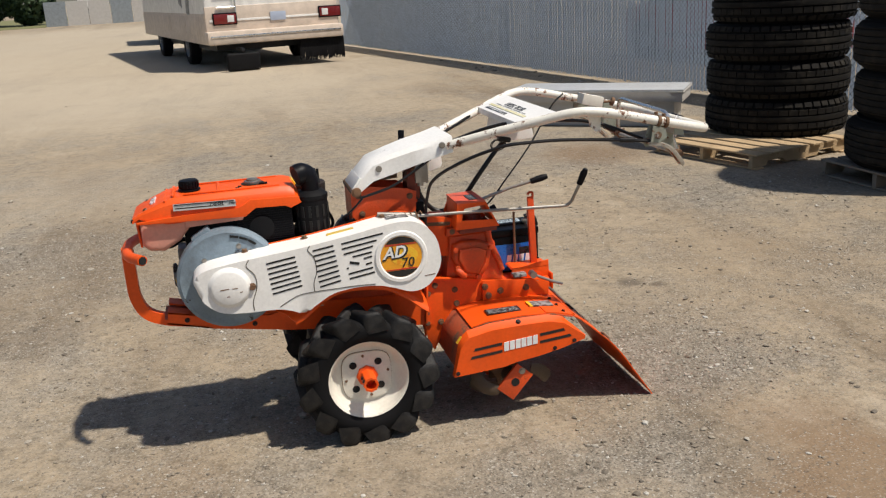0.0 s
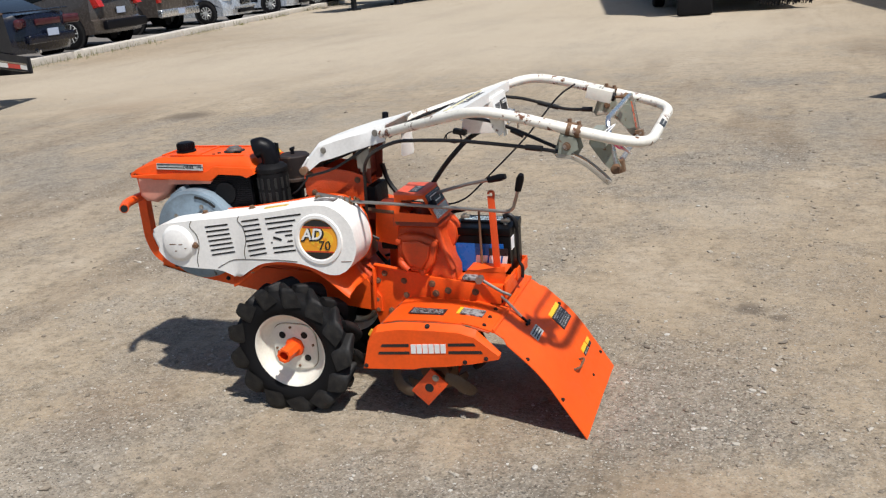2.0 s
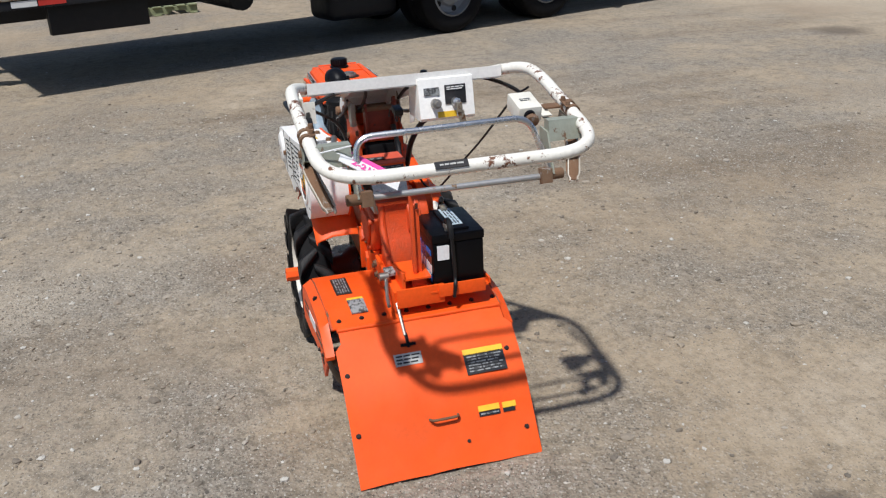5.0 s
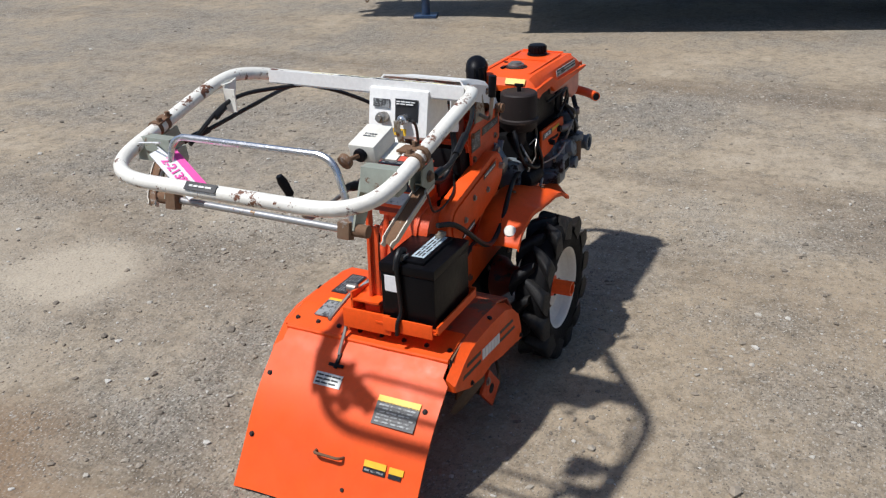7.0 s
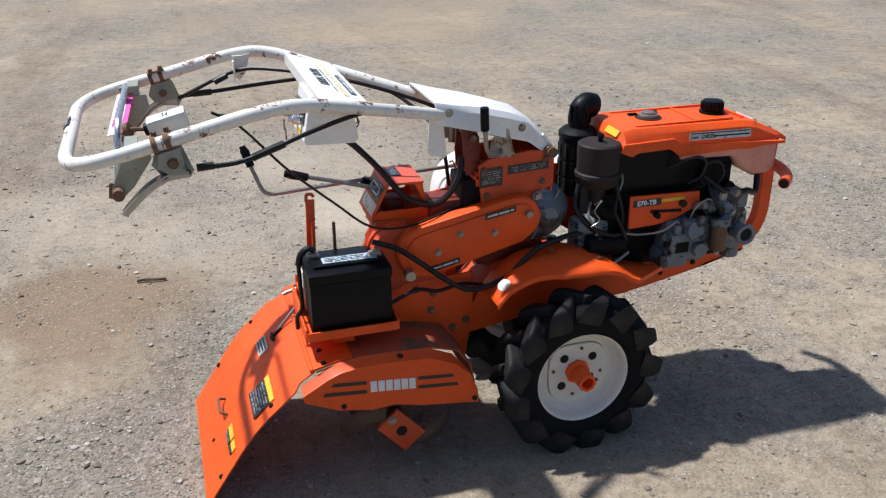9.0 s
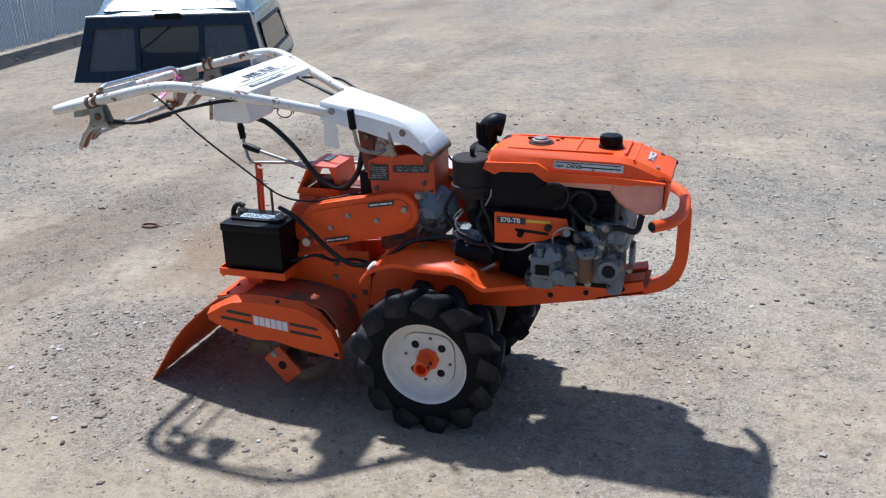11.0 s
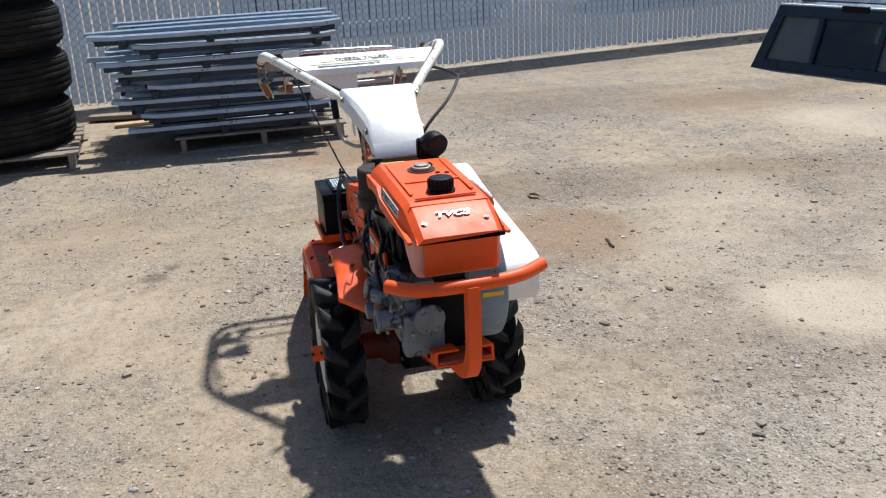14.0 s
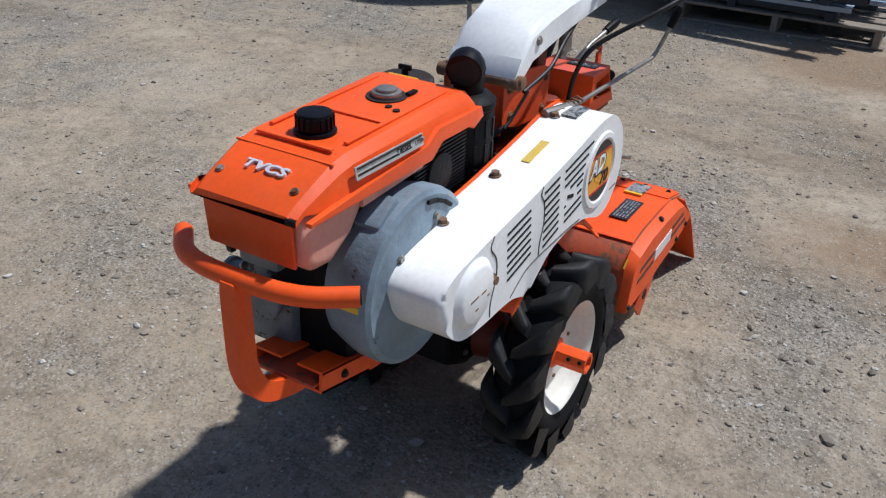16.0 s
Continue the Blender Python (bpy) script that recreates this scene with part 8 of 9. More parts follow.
bmesh.ops.remove_doubles(arm, verts=arm.verts, dist=0.0005)
handle_base = part("handle_base", arm, WHITE, tiller, "white pressed-steel handle base", 40)
part("base_front", prism(B(), [(0.030, 0.890), (0.024, 0.90), (0.026, 0.918), (0.056, 0.958), (0.062, 0.954), (0.034, 0.915)], -0.091, 0.091), WHITE, handle_base)
for s in (-1, 1):
    part("base_bolt", bolt((0.13, s * 0.0945, 0.985), (0, s, 0), 0.009), STEEL, handle_base)
    part("base_bolt", bolt((0.365, s * 0.135, 1.058), (0, s, 0), 0.009), STEEL, handle_base)
    part("pivot_bolt", cyl(B(), (0.042, s * 0.090, 0.908), (0.042, s * 0.108, 0.908), 0.016, n=12, bevel=0.003), RUST, handle_base)

# handlebar
half = [(0.385, -0.128, 1.052), (0.50, -0.185, 1.085), (0.805, -0.354, 1.171), (0.91, -0.366, 1.162), (1.137, -0.364, 1.107), (1.292, -0.360, 1.071), (1.357, -0.285, 1.055)]
bar_pts = half + [(x, -y, z) for x, y, z in reversed(half)]
handlebar = part("handlebar", tube(B(), rounded(bar_pts, 0.085, 8), 0.0172, 14), WHITE_TUBE, tiller, "chipped white tubular handlebar loop", 60)
part("grip_label", quad_label((1.3685, -0.050, 1.0685), (0, 1, 0), (-0.74, 0, 0.67), 0.085, 0.020, 0.003), LABEL_BLACK, handlebar)
part("label_print", bars(B(), (1.3696, -0.050, 1.0696), (0, 1, 0), (-0.74, 0, 0.67), 0.06, 0.010, 1, 0.003, 31), LABEL_SILVER, handlebar)
panel = B()
PR, PF = Vector((0.752, 0, 1.168)), Vector((0.618, 0, 1.134))
rim_pts = [(PR + Vector((0, 0, -0.034)), 0.302), (PR, 0.302), (PF, 0.236), (PF + Vector((0, 0, -0.022)), 0.236)]
for thick in (0.0, 0.004):
    rows = []
    for p, w in rim_pts:
        off = Vector((0.0, 0, -thick))
        if thick:
            off += (PR - PF).normalized() * (-thick if p.x > 0.7 else thick)
        rows.append([panel.verts.new(p + off + Vector((0, s * w, 0))) for s in (-1, 1)])
    for a, b in zip(rows, rows[1:]):
        panel.faces.new((a[0], a[1], b[1], b[0]))
cross = part("cross_panel", panel, WHITE, tiller, "white cross panel with a printed stripe")
slope = (PR - PF).normalized()
def on_panel(q, y, lift=0.0012):
    return PR.lerp(PF, q) + Vector((-slope.z, 0, slope.x)) * lift + Vector((0, y, 0))
part("panel_stripe", quad_label(on_panel(0.66, 0.0), (0, -1, 0), slope, 0.42, 0.013, 0.002), LABEL_PALE_YELLOW, cross, "yellow stripe")
part("panel_stripe", quad_label(on_panel(0.84, 0.06), (0, -1, 0), slope, 0.24, 0.014, 0.002), LABEL_SLATE, cross, "dark printed stripe")
lettering("panel_lettering", "DIESEL TILLER", on_panel(0.40, 0.0), (0, -1, 0), slope, 0.034, LABEL_SLATE, cross, 0.0006, 0.0006, 0.0, "worn dark words DIESEL TILLER")
part("stripe_print", bars(B(), on_panel(0.84, 0.06, 0.0025), (0, -1, 0), slope, 0.20, 0.008, 1, 0.001, 8), LETTER_WHITE, cross)
part("stripe_print", bars(B(), on_panel(0.54, 0.0, 0.0015), (0, -1, 0), slope, 0.34, 0.006, 1, 0.001, 18), LABEL_SLATE, cross)
console = B()
prism(console, [(0.655, 1.135), (0.636, 1.032), (0.646, 1.018), (0.775, 1.022), (0.782, 1.032), (0.760, 1.148), (0.745, 1.152)], 0.030, 0.205, 0.004)
cons = part("switch_console", console, WHITE, tiller, "white console box with switches")
fr, fu = (0, 1, 0), (-0.146, 0, 0.989)
part("switch_plate", quad_label((0.7715, 0.145, 1.098), fr, fu, 0.066, 0.058, 0.004), LABEL_BLACK, cons)
part("plate_print", bars(B(), (0.7735, 0.145, 1.118), fr, fu, 0.055, 0.012, 2, 0.004, 4), LETTER_WHITE, cons)
part("text_label", quad_label((0.7700, 0.070, 1.112), fr, fu, 0.048, 0.022, 0.004), LABEL_GREY, cons)
part("text_label", quad_label((0.7790, 0.115, 1.040), fr, fu, 0.06, 0.018, 0.004), LABEL_YELLOW, cons)
for y, z, r, mt in ((0.079, 1.075, 0.015, STEEL), (0.142, 1.075, 0.013, CHROME)):
    kb = cyl(B(), (0.773, y, z), (0.800, y, z + 0.004), r, n=16, bevel=0.003)
    cyl(kb, (0.799, y, z + 0.004), (0.812, y, z + 0.006), r * 0.55, n=12)
    part("switch_knob", kb, mt, cons)
key = B()
box(key, (0.822, 0.142, 1.068), (0.004, 0.018, 0.03), bevel=0.001)
box(key, (0.820, 0.150, 1.035), (0.003, 0.02, 0.045), Matrix.Rotation(radians(10), 3, "X"), bevel=0.001)
part("ignition_key", key, BRASSY, cons)

# brackets, levers and the safety bar on the handlebar
for s in (-1, 1):
    clamp = B()
    tube(clamp, [(1.112, s * 0.366, 1.1135), (1.124, s * 0.366, 1.1105)], 0.0205, 14)
    tube(clamp, [(1.142, s * 0.366, 1.106), (1.153, s * 0.366, 1.1035)], 0.0205, 14)
    cyl(clamp, (1.118, s * 0.350, 1.126), (1.118, s * 0.350, 1.142), 0.007, n=6)
    cyl(clamp, (1.147, s * 0.352, 1.118), (1.147, s * 0.352, 1.134), 0.007, n=6)
    box(clamp, (1.132, s * 0.352, 1.126), (0.05, 0.018, 0.004), Matrix.Rotation(radians(14), 3, "Y"), bevel=0.001)
    cl = part("lever_clamp", clamp, RUST, tiller, "rusty wire clamp")
    br = prism(B(), [(1.088, 1.098), (1.150, 1.085), (1.160, 1.055), (1.140, 1.026), (1.110, 1.022), (1.076, 1.018), (1.066, 1.034)], s * 0.352, s * 0.3555)
    prism(br, [(1.092, 1.098), (1.142, 1.086), (1.148, 1.052), (1.120, 1.034), (1.084, 1.038)], s * 0.376, s * 0.3795)
    box(br, (1.11, s * 0.366, 1.048), (0.05, 0.026, 0.004))
    part("lever_bracket", br, SAGE_PLATED, cl, "bare plated lever bracket")
    part("bracket_bolt", bolt((1.112, s * 0.3795, 1.062), (0, s, 0), 0.010, 0.008), RUST, cl)
    part("bracket_bolt", bolt((1.118, s * 0.352, 1.060), (0, -s, 0), 0.009, 0.008), RUST, cl)
    way_ = smooth_line([(1.075, s * 0.362, 1.034), (1.125, s * 0.366, 1.030), (1.165, s * 0.360, 1.008), (1.202, s * 0.345, 0.972), (1.232, s * 0.332, 0.938)], 5)
    lever_ = part("clutch_lever", tube(B(), way_, [0.010] * 6 + [0.0145] * 12 + [0.013, 0.011, 0.007], 8, squash=(1.35, 0.30)), RUST, cl, "channel-shaped clutch lever, rusty inside")
    for e in (-1, 1):
        part("lever_rim", tube(B(), [p + Vector((0.004, e * (0.016 if 5 < i < 19 else 0.011), -0.003)) for i, p in enumerate(way_)], 0.0040, 6, squash=(0.7, 2.2)), PALE_PLATED, lever_, "pale worn lever flange")
    hanger = prism(B(), [(1.165, 1.080), (1.215, 1.075), (1.262, 0.972), (1.240, 0.950), (1.208, 0.978), (1.160, 1.045)], s * 0.262, s * 0.267)
    prism(hanger, [(1.185, 1.105), (1.215, 1.105), (1.225, 1.050), (1.185, 1.055)], s * 0.267, s * 0.362)
    part("bar_hanger", hanger, SAGE_PLATED, cl, "sage-grey plated hanger")
    part("hanger_foot", prism(B(), [(1.236, 0.985), (1.266, 0.990), (1.272, 0.952), (1.250, 0.944)], s * 0.228, s * 0.258, 0.002), RUST, cl)
    part("hanger_pivot", cyl(B(), (1.246, s * 0.232, 0.967), (1.246, s * 0.295, 0.967), 0.015, n=12, bevel=0.002), RUST, cl)
safety = rounded([(1.247, -0.262, 0.968), (1.215, -0.255, 1.118), (1.228, 0.205, 1.125), (1.248, 0.262, 0.968)], 0.045, 6)
part("safety_bar", tube(B(), safety, 0.0085, 10), CHROME, tiller, "bright chrome safety bar")
part("lower_rod", cyl(B(), (1.247, -0.25, 0.968), (1.247, 0.265, 0.964), 0.0085, n=12), ZINC, tiller, "dull zinc cross rod")
ctrl = box(B(), (1.112, 0.238, 1.122), (0.094, 0.066, 0.044), Matrix.Rotation(radians(14), 3, "Y"), bevel=0.003)
box(ctrl, (1.100, 0.285, 1.105), (0.07, 0.05, 0.004), Matrix.Rotation(radians(14), 3, "Y"))
ctrl_ob = part("throttle_box", ctrl, CREAM, tiller, "scuffed cream throttle box")
part("throttle_bracket", box(B(), (1.092, 0.325, 1.112), (0.045, 0.050, 0.006), bevel=0.002), RUST, ctrl_ob)
part("throttle_print", bars(B(), (1.118, 0.238, 1.1447), (0, 1, 0), (-0.97, 0, 0.242), 0.030, 0.018, 2, 0.001, 41), LABEL_SLATE, ctrl_ob, "worn print")
part("throttle_boss", cyl(B(), (1.150, 0.236, 1.112), (1.168, 0.234, 1.108), 0.016, n=12, bevel=0.004), BLACK, ctrl_ob)
part("throttle_stem", cyl(B(), (1.160, 0.235, 1.110), (1.205, 0.226, 1.110), 0.0055, n=8), RUST, ctrl_ob)
part("throttle_grip", cyl(B(), (1.200, 0.226, 1.112), (1.214, 0.222, 1.106), 0.018, n=12, bevel=0.004), RUST, ctrl_ob)
hang = prism(B(), [(0.852, 1.166), (0.905, 1.154), (0.902, 1.098), (0.888, 1.086), (0.866, 1.112)], -0.340, -0.336)
box(hang, (0.887, -0.350, 1.158), (0.036, 0.03, 0.004))
box(hang, (0.904, -0.322, 1.118), (0.004, 0.036, 0.062))
part("cable_bracket", hang, WHITE_TUBE, tiller)

part("base_tab", prism(B(), [(0.412, 1.040), (0.372, 1.032), (0.362, 0.925), (0.370, 0.918), (0.412, 0.930), (0.418, 0.940)], 0.098, 0.102, 0.001), WHITE, tiller, "white hanging tab under the handle base")

# levers on the body
lev = tube(B(), rounded([(0.20, -0.152, 0.807), (0.45, -0.150, 0.797), (0.862, -0.140, 0.775), (0.900, -0.172, 0.880), (0.905, -0.178, 0.900)], 0.03, 5), 0.0062, 10)
lever1 = part("clutch_rod", lev, STEEL, tiller, "long bent steel lever with a black grip")
part("lever_grip", tube(B(), [(0.893, -0.166, 0.862), (0.906, -0.179, 0.905), (0.912, -0.184, 0.922)], [0.012, 0.014, 0.009], 12), BLACK, lever1)
lev = tube(B(), [(0.53, -0.012, 0.803), (0.66, -0.013, 0.840), (0.775, -0.026, 0.866)], 0.0065, 10)
lever2 = part("gear_lever", lev, STEEL, tiller, "steel gear lever with a black grip")
part("lever_grip", tube(B(), [(0.745, -0.022, 0.859), (0.790, -0.027, 0.870), (0.812, -0.030, 0.875)], [0.0115, 0.014, 0.010], 12), BLACK, lever2)
lev = tube(B(), rounded([(0.195, 0.098, 0.925), (0.205, 0.125, 0.918), (0.262, 0.165, 0.935), (0.275, 0.177, 1.030)], 0.03, 5), 0.0065, 10)
lever3 = part("speed_lever", lev, STEEL, tiller, "bent steel lever with a black grip")
part("lever_grip", cyl(B(), (0.273, 0.1755, 1.010), (0.277, 0.180, 1.078), 0.0125, n=14, bevel=0.004), BLACK, lever3)
quadrant = prism(B(), [(0.150, 0.900), (0.172, 0.985), (0.195, 0.995), (0.225, 0.955), (0.235, 0.905)], 0.096, 0.100)
part("lever_quadrant", quadrant, BRASSY, tiller)
strut = B()
cyl(strut, (0.285, -0.09, 0.985), (0.285, -0.09, 0.905), 0.012, n=12)
box(strut, (0.29, -0.095, 0.955), (0.05, 0.012, 0.075), bevel=0.003)
part("lift_strut", strut, STEEL, tiller)
part("rod_guide", tube(B(), [(0.105, -0.135, 0.820), (0.20, -0.150, 0.812), (0.245, -0.152, 0.806)], 0.013, 10), STEEL, tiller)
part("rod_spring", tube(B(), [(0.16 + 0.0035 * k, -0.150 + 0.016 * math.cos(k * 1.1), 0.807 + 0.016 * math.sin(k * 1.1)) for k in range(32)], 0.003, 5), RUST, tiller)

# cables and wires
cable_runs = [
    ([(1.092, -0.366, 1.040), (0.985, -0.352, 1.052), (0.76, -0.345, 1.072), (0.600, -0.352, 1.076), (0.520, -0.338, 1.066), (0.405, -0.265, 1.014), (0.322, -0.160, 0.938), (0.300, -0.122, 0.86), (0.290, -0.112, 0.765), (0.285, -0.10, 0.70)], 0.0062),
    ([(1.06, 0.366, 1.042), (0.947, 0.362, 1.048), (0.782, 0.335, 1.096), (0.632, 0.26, 1.113), (0.50, 0.15, 1.085), (0.40, 0.09, 1.05), (0.33, 0.07, 1.0)], 0.0062),
    ([(1.075, -0.330, 1.045), (0.905, -0.325, 1.116), (0.78, -0.25, 1.128), (0.60, -0.12, 1.112), (0.40, -0.06, 1.05), (0.25, -0.04, 0.98), (0.10, -0.03, 0.92)], 0.006),
    ([(1.01, 0.29, 1.152), (0.945, 0.265, 1.105), (0.83, 0.21, 0.965), (0.70, 0.16, 0.836), (0.60, 0.125, 0.745), (0.50, 0.11, 0.722), (0.411, 0.10, 0.737), (0.30, 0.05, 0.75)], 0.0035),
    ([(0.70, 0.10, 1.022), (0.640, 0.07, 0.985), (0.560, 0.05, 0.900), (0.480, 0.05, 0.800), (0.42, 0.05, 0.765), (0.365, 0.055, 0.770), (0.315, 0.06, 0.83), (0.30, 0.05, 0.90)], 0.0095),
    ([(0.597, 0.135, 0.700), (0.529, 0.155, 0.678), (0.454, 0.170, 0.622), (0.360, 0.178, 0.548), (0.285, 0.178, 0.525), (0.190, 0.170, 0.552), (0.099, 0.16, 0.620), (0.0, 0.14, 0.640), (-0.09, 0.13, 0.645)], 0.0085),
    ([(0.790, 0.105, 0.680), (0.806, 0.106, 0.650), (0.807, 0.110, 0.580), (0.807, 0.113, 0.510), (0.822, 0.108, 0.480), (0.822, 0.104, 0.440)], 0.0065),
    ([(0.56, 0.16, 0.505), (0.47, 0.14, 0.530), (0.40, 0.135, 0.515), (0.32, 0.12, 0.520), (0.24, 0.11, 0.50)], 0.006),
    ([(0.030, -0.07, 0.80), (-0.03, -0.05, 0.76), (0.05, -0.09, 0.72), (0.20, -0.10, 0.70), (0.32, -0.09, 0.64)], 0.006),
    ([(0.05, -0.105, 0.885), (0.16, -0.115, 0.915), (0.24, -0.110, 0.955), (0.33, -0.112, 1.01)], 0.005),
    ([(-0.02, -0.095, 0.815), (0.01, -0.10, 0.835), (0.06, -0.11, 0.885)], 0.004),
]
for pts, r in cable_runs:
    part("cable", tube(B(), smooth_line(pts, 7), r, 8), CABLE, tiller)
for a, b in (((1.03, -0.357, 1.049), (0.975, -0.351, 1.053)), ((0.93, 0.360, 1.052), (0.85, 0.348, 1.076)), ((1.06, 0.366, 1.042), (1.02, 0.365, 1.044)), ((0.965, -0.330, 1.087), (0.925, -0.328, 1.105))):
    part("cable_sleeve", tube(B(), [a, b], 0.0095, 10), CABLE, tiller)
part("plug_cluster", box(B(), (0.645, -0.01, 1.035), (0.05, 0.03, 0.02), Matrix.Rotation(radians(10), 3, "Y"), bevel=0.006), CABLE, tiller)
loops = [(0.62 + 0.03 * math.cos(a / 6 * math.pi), -0.02 + 0.012 * math.sin(a / 5), 1.015 + 0.022 * math.sin(a / 6 * math.pi)) for a in range(20)]
part("wire_loop", tube(B(), loops, 0.0022, 6), CABLE, tiller)

# tilling hood, side plates, flap
top_line = [(0.330, 0.250), (0.345, 0.325), (0.385, 0.378), (0.46, 0.399), (0.60, 0.404), (0.72, 0.398), (0.800, 0.378)]
hood_top = part("tilling_hood", sheet(B(), top_line, -0.306, 0.268, 0.005), ORANGE_DIRTY, tiller, "dusty orange hood over the tines", 40)
SIDES = {
    -1: (0.337, 0.307, [(0.317, 0.217), (0.345, 0.325), (0.360, 0.350), (0.380, 0.367), (0.468, 0.384), (0.598, 0.388), (0.697, 0.387), (0.757, 0.372), (0.842, 0.309), (0.840, 0.296), (0.741, 0.269), (0.649, 0.252), (0.558, 0.241), (0.517, 0.230)]),
    1: (0.297, 0.268, [(0.324, 0.209), (0.328, 0.253), (0.352, 0.313), (0.400, 0.354), (0.469, 0.384), (0.578, 0.392), (0.675, 0.392), (0.737, 0.382), (0.775, 0.366), (0.845, 0.325), (0.842, 0.303), (0.748, 0.262), (0.650, 0.244), (0.582, 0.250), (0.497, 0.231)]),
}
cx, cz = 0.58, 0.31


def stripe_z(x, at):
    return at + 0.088 * (x - 0.58)


for s in (-1, 1):
    wide, crease, side_line = SIDES[s]
    bm = B()
    def ring_of(y, grow, lift):
        return [bm.verts.new((cx + (x - cx) * grow, s * y, cz + (z - cz) * grow + (lift if z > 0.315 else 0.0))) for x, z in side_line]
    rims = [ring_of(wide - 0.006, 0.985, 0.0), ring_of(wide, 0.975, 0.0), ring_of(wide, 0.995, 0.0), ring_of(wide - 0.005, 1.004, 0.001), ring_of(crease, 1.0, 0.018), ring_of(crease, 0.985, 0.014), ring_of(wide - 0.010, 0.985, -0.004)]
    n = len(side_line)
    bm.faces.new(rims[1])
    bm.faces.new(rims[-1])
    for a, b in zip(rims[1:], rims[2:]):
        for i in range(n):
            j = (i + 1) % n
            bm.faces.new((a[i], a[j], b[j], b[i]))
    for v in rims[0]:
        bm.verts.remove(v)
    side_ob = part("side_plate", bm, ORANGE, tiller, "orange side plate with black stripes and white lettering blocks", 24)
    ym = s * (wide + 0.0012)
    for at, xa, xb in ((0.3315, 0.402, 0.506), (0.302, 0.388, 0.507), (0.3315, 0.657, 0.752), (0.302, 0.657, 0.778)):
        if s > 0:
            xa, xb = xa + 0.006, xb + 0.006
        za, zb = stripe_z(xa, at), stripe_z(xb, at)
        tip = 0.007 if xb > 0.7 else -0.007
        corner = [(xa + (tip if tip < 0 else 0), za - 0.0055), (xb + (tip if tip > 0 else 0), zb - 0.0055), (xb, zb + 0.0055), (xa, za + 0.0055)]
        part("stripe", prism(B(), corner, ym - s * 0.0022, ym), LETTER_BLACK, side_ob)
    # six plain white blocks stand for the maker's name
    for k in range(6):
        x = 0.5235 + 0.0228 * k + (0.006 if s > 0 else 0.0)
        lo, hi = stripe_z(x, 0.3165) - 0.0175, stripe_z(x, 0.3165) + 0.0175
        part("name_block", prism(B(), [(x - 0.0098, lo), (x + 0.0092, lo + 0.0015), (x + 0.0098, hi + 0.0015), (x - 0.0092, hi)], ym - s * 0.0022, ym + s * 0.001), LETTER_WHITE, side_ob)
    for x, z in ((0.716, 0.276), (0.331, 0.231), (0.795, 0.296)) if s < 0 else ((0.732, 0.272), (0.338, 0.226)):
        part("plate_bolt", bolt((x, s * wide, z), (0, s, 0), 0.006), BROWN_DRUM, side_ob)
    part("plate_bolt", bolt((0.578 if s < 0 else 0.560, s * (wide - 0.016), 0.397), (0, s, 1.2), 0.007), BROWN_DRUM, side_ob)
edge_strip = sheet(B(), [(0.695, 0.4055), (0.745, 0.397), (0.806, 0.381)], -0.300, 0.262, 0.006)
part("hood_strip", edge_strip, ORANGE, hood_top)
left_top = sheet(B(), [(0.400, 0.391), (0.46, 0.4045), (0.60, 0.4095), (0.70, 0.404)], -0.304, 0.0, 0.004)
part("hood_skin", left_top, ORANGE, hood_top)
for k in range(8):
    y = -0.275 + 0.525 * k / 7
    part("strip_bolt", bolt((0.775, y, 0.3945), (0.27, 0, 1), 0.006), BROWN_DRUM, hood_top)
part("hinge_rod", cyl(B(), (0.810, -0.290, 0.381), (0.810, 0.262, 0.381), 0.0075, n=10), ORANGE, tiller)
part("hood_label", quad_label((0.548, -0.225, 0.4145), (1, 0, 0), (0, 1, 0), 0.135, 0.055, 0.002), LABEL_BLACK, hood_top)
part("label_print", bars(B(), (0.548, -0.225, 0.4160), (1, 0, 0), (0, 1, 0), 0.12, 0.045, 5, 0.001, 6), LABEL_GREY, hood_top)
part("hood_label", quad_label((0.712, -0.200, 0.4105), (1, 0, -0.1), (0, 1, 0), 0.085, 0.055, 0.004), LABEL_GREY, hood_top)
part("hood_label", quad_label((0.664, -0.200, 0.4145), (1, 0, -0.1), (0, 1, 0), 0.014, 0.055, 0.005), LABEL_YELLOW, hood_top)
flap_line = [(0.812, 0.378), (0.850, 0.352), (0.905, 0.303), (0.960, 0.252), (1.010, 0.193), (1.052, 0.132), (1.090, 0.076), (1.140, 0.003)]
flap_bm = B()
rows_top, rows_bot = [], []


def flap_y(k, q):
    """Across the flap: it steps out below the hinge."""
    lo, hi = (-0.286, 0.262) if q < 0.16 else (-0.307, 0.284)
    return lo + (hi - lo) * k / 8


for i, (x, z) in enumerate(spline2(flap_line, 3)):
    q = (x - 0.812) / 0.33
    d = Vector((-0.72, 0, -0.69)) * 0.004
    sag = [0.006 * math.sin(math.pi * k / 8) * q * q + 0.002 * math.sin(2.1 * k + 5 * q) for k in range(9)]
    rows_top.append([flap_bm.verts.new((x, flap_y(k, q), max(z, 0.003) + sag[k])) for k in range(9)])
    rows_bot.append([flap_bm.verts.new((x + d.x, flap_y(k, q), max(z, 0.003) + sag[k] + d.z)) for k in range(9)])
for rows, flip in ((rows_top, False), (rows_bot, True)):
    for a, b in zip(rows, rows[1:]):
        for k in range(8):
            flap_bm.faces.new((a[k], a[k + 1], b[k + 1], b[k]))
for a, b in zip(list(zip(rows_top, rows_bot)), list(zip(rows_top, rows_bot))[1:]):
    for k in (0, 8):
        flap_bm.faces.new((a[0][k], b[0][k], b[1][k], a[1][k]))
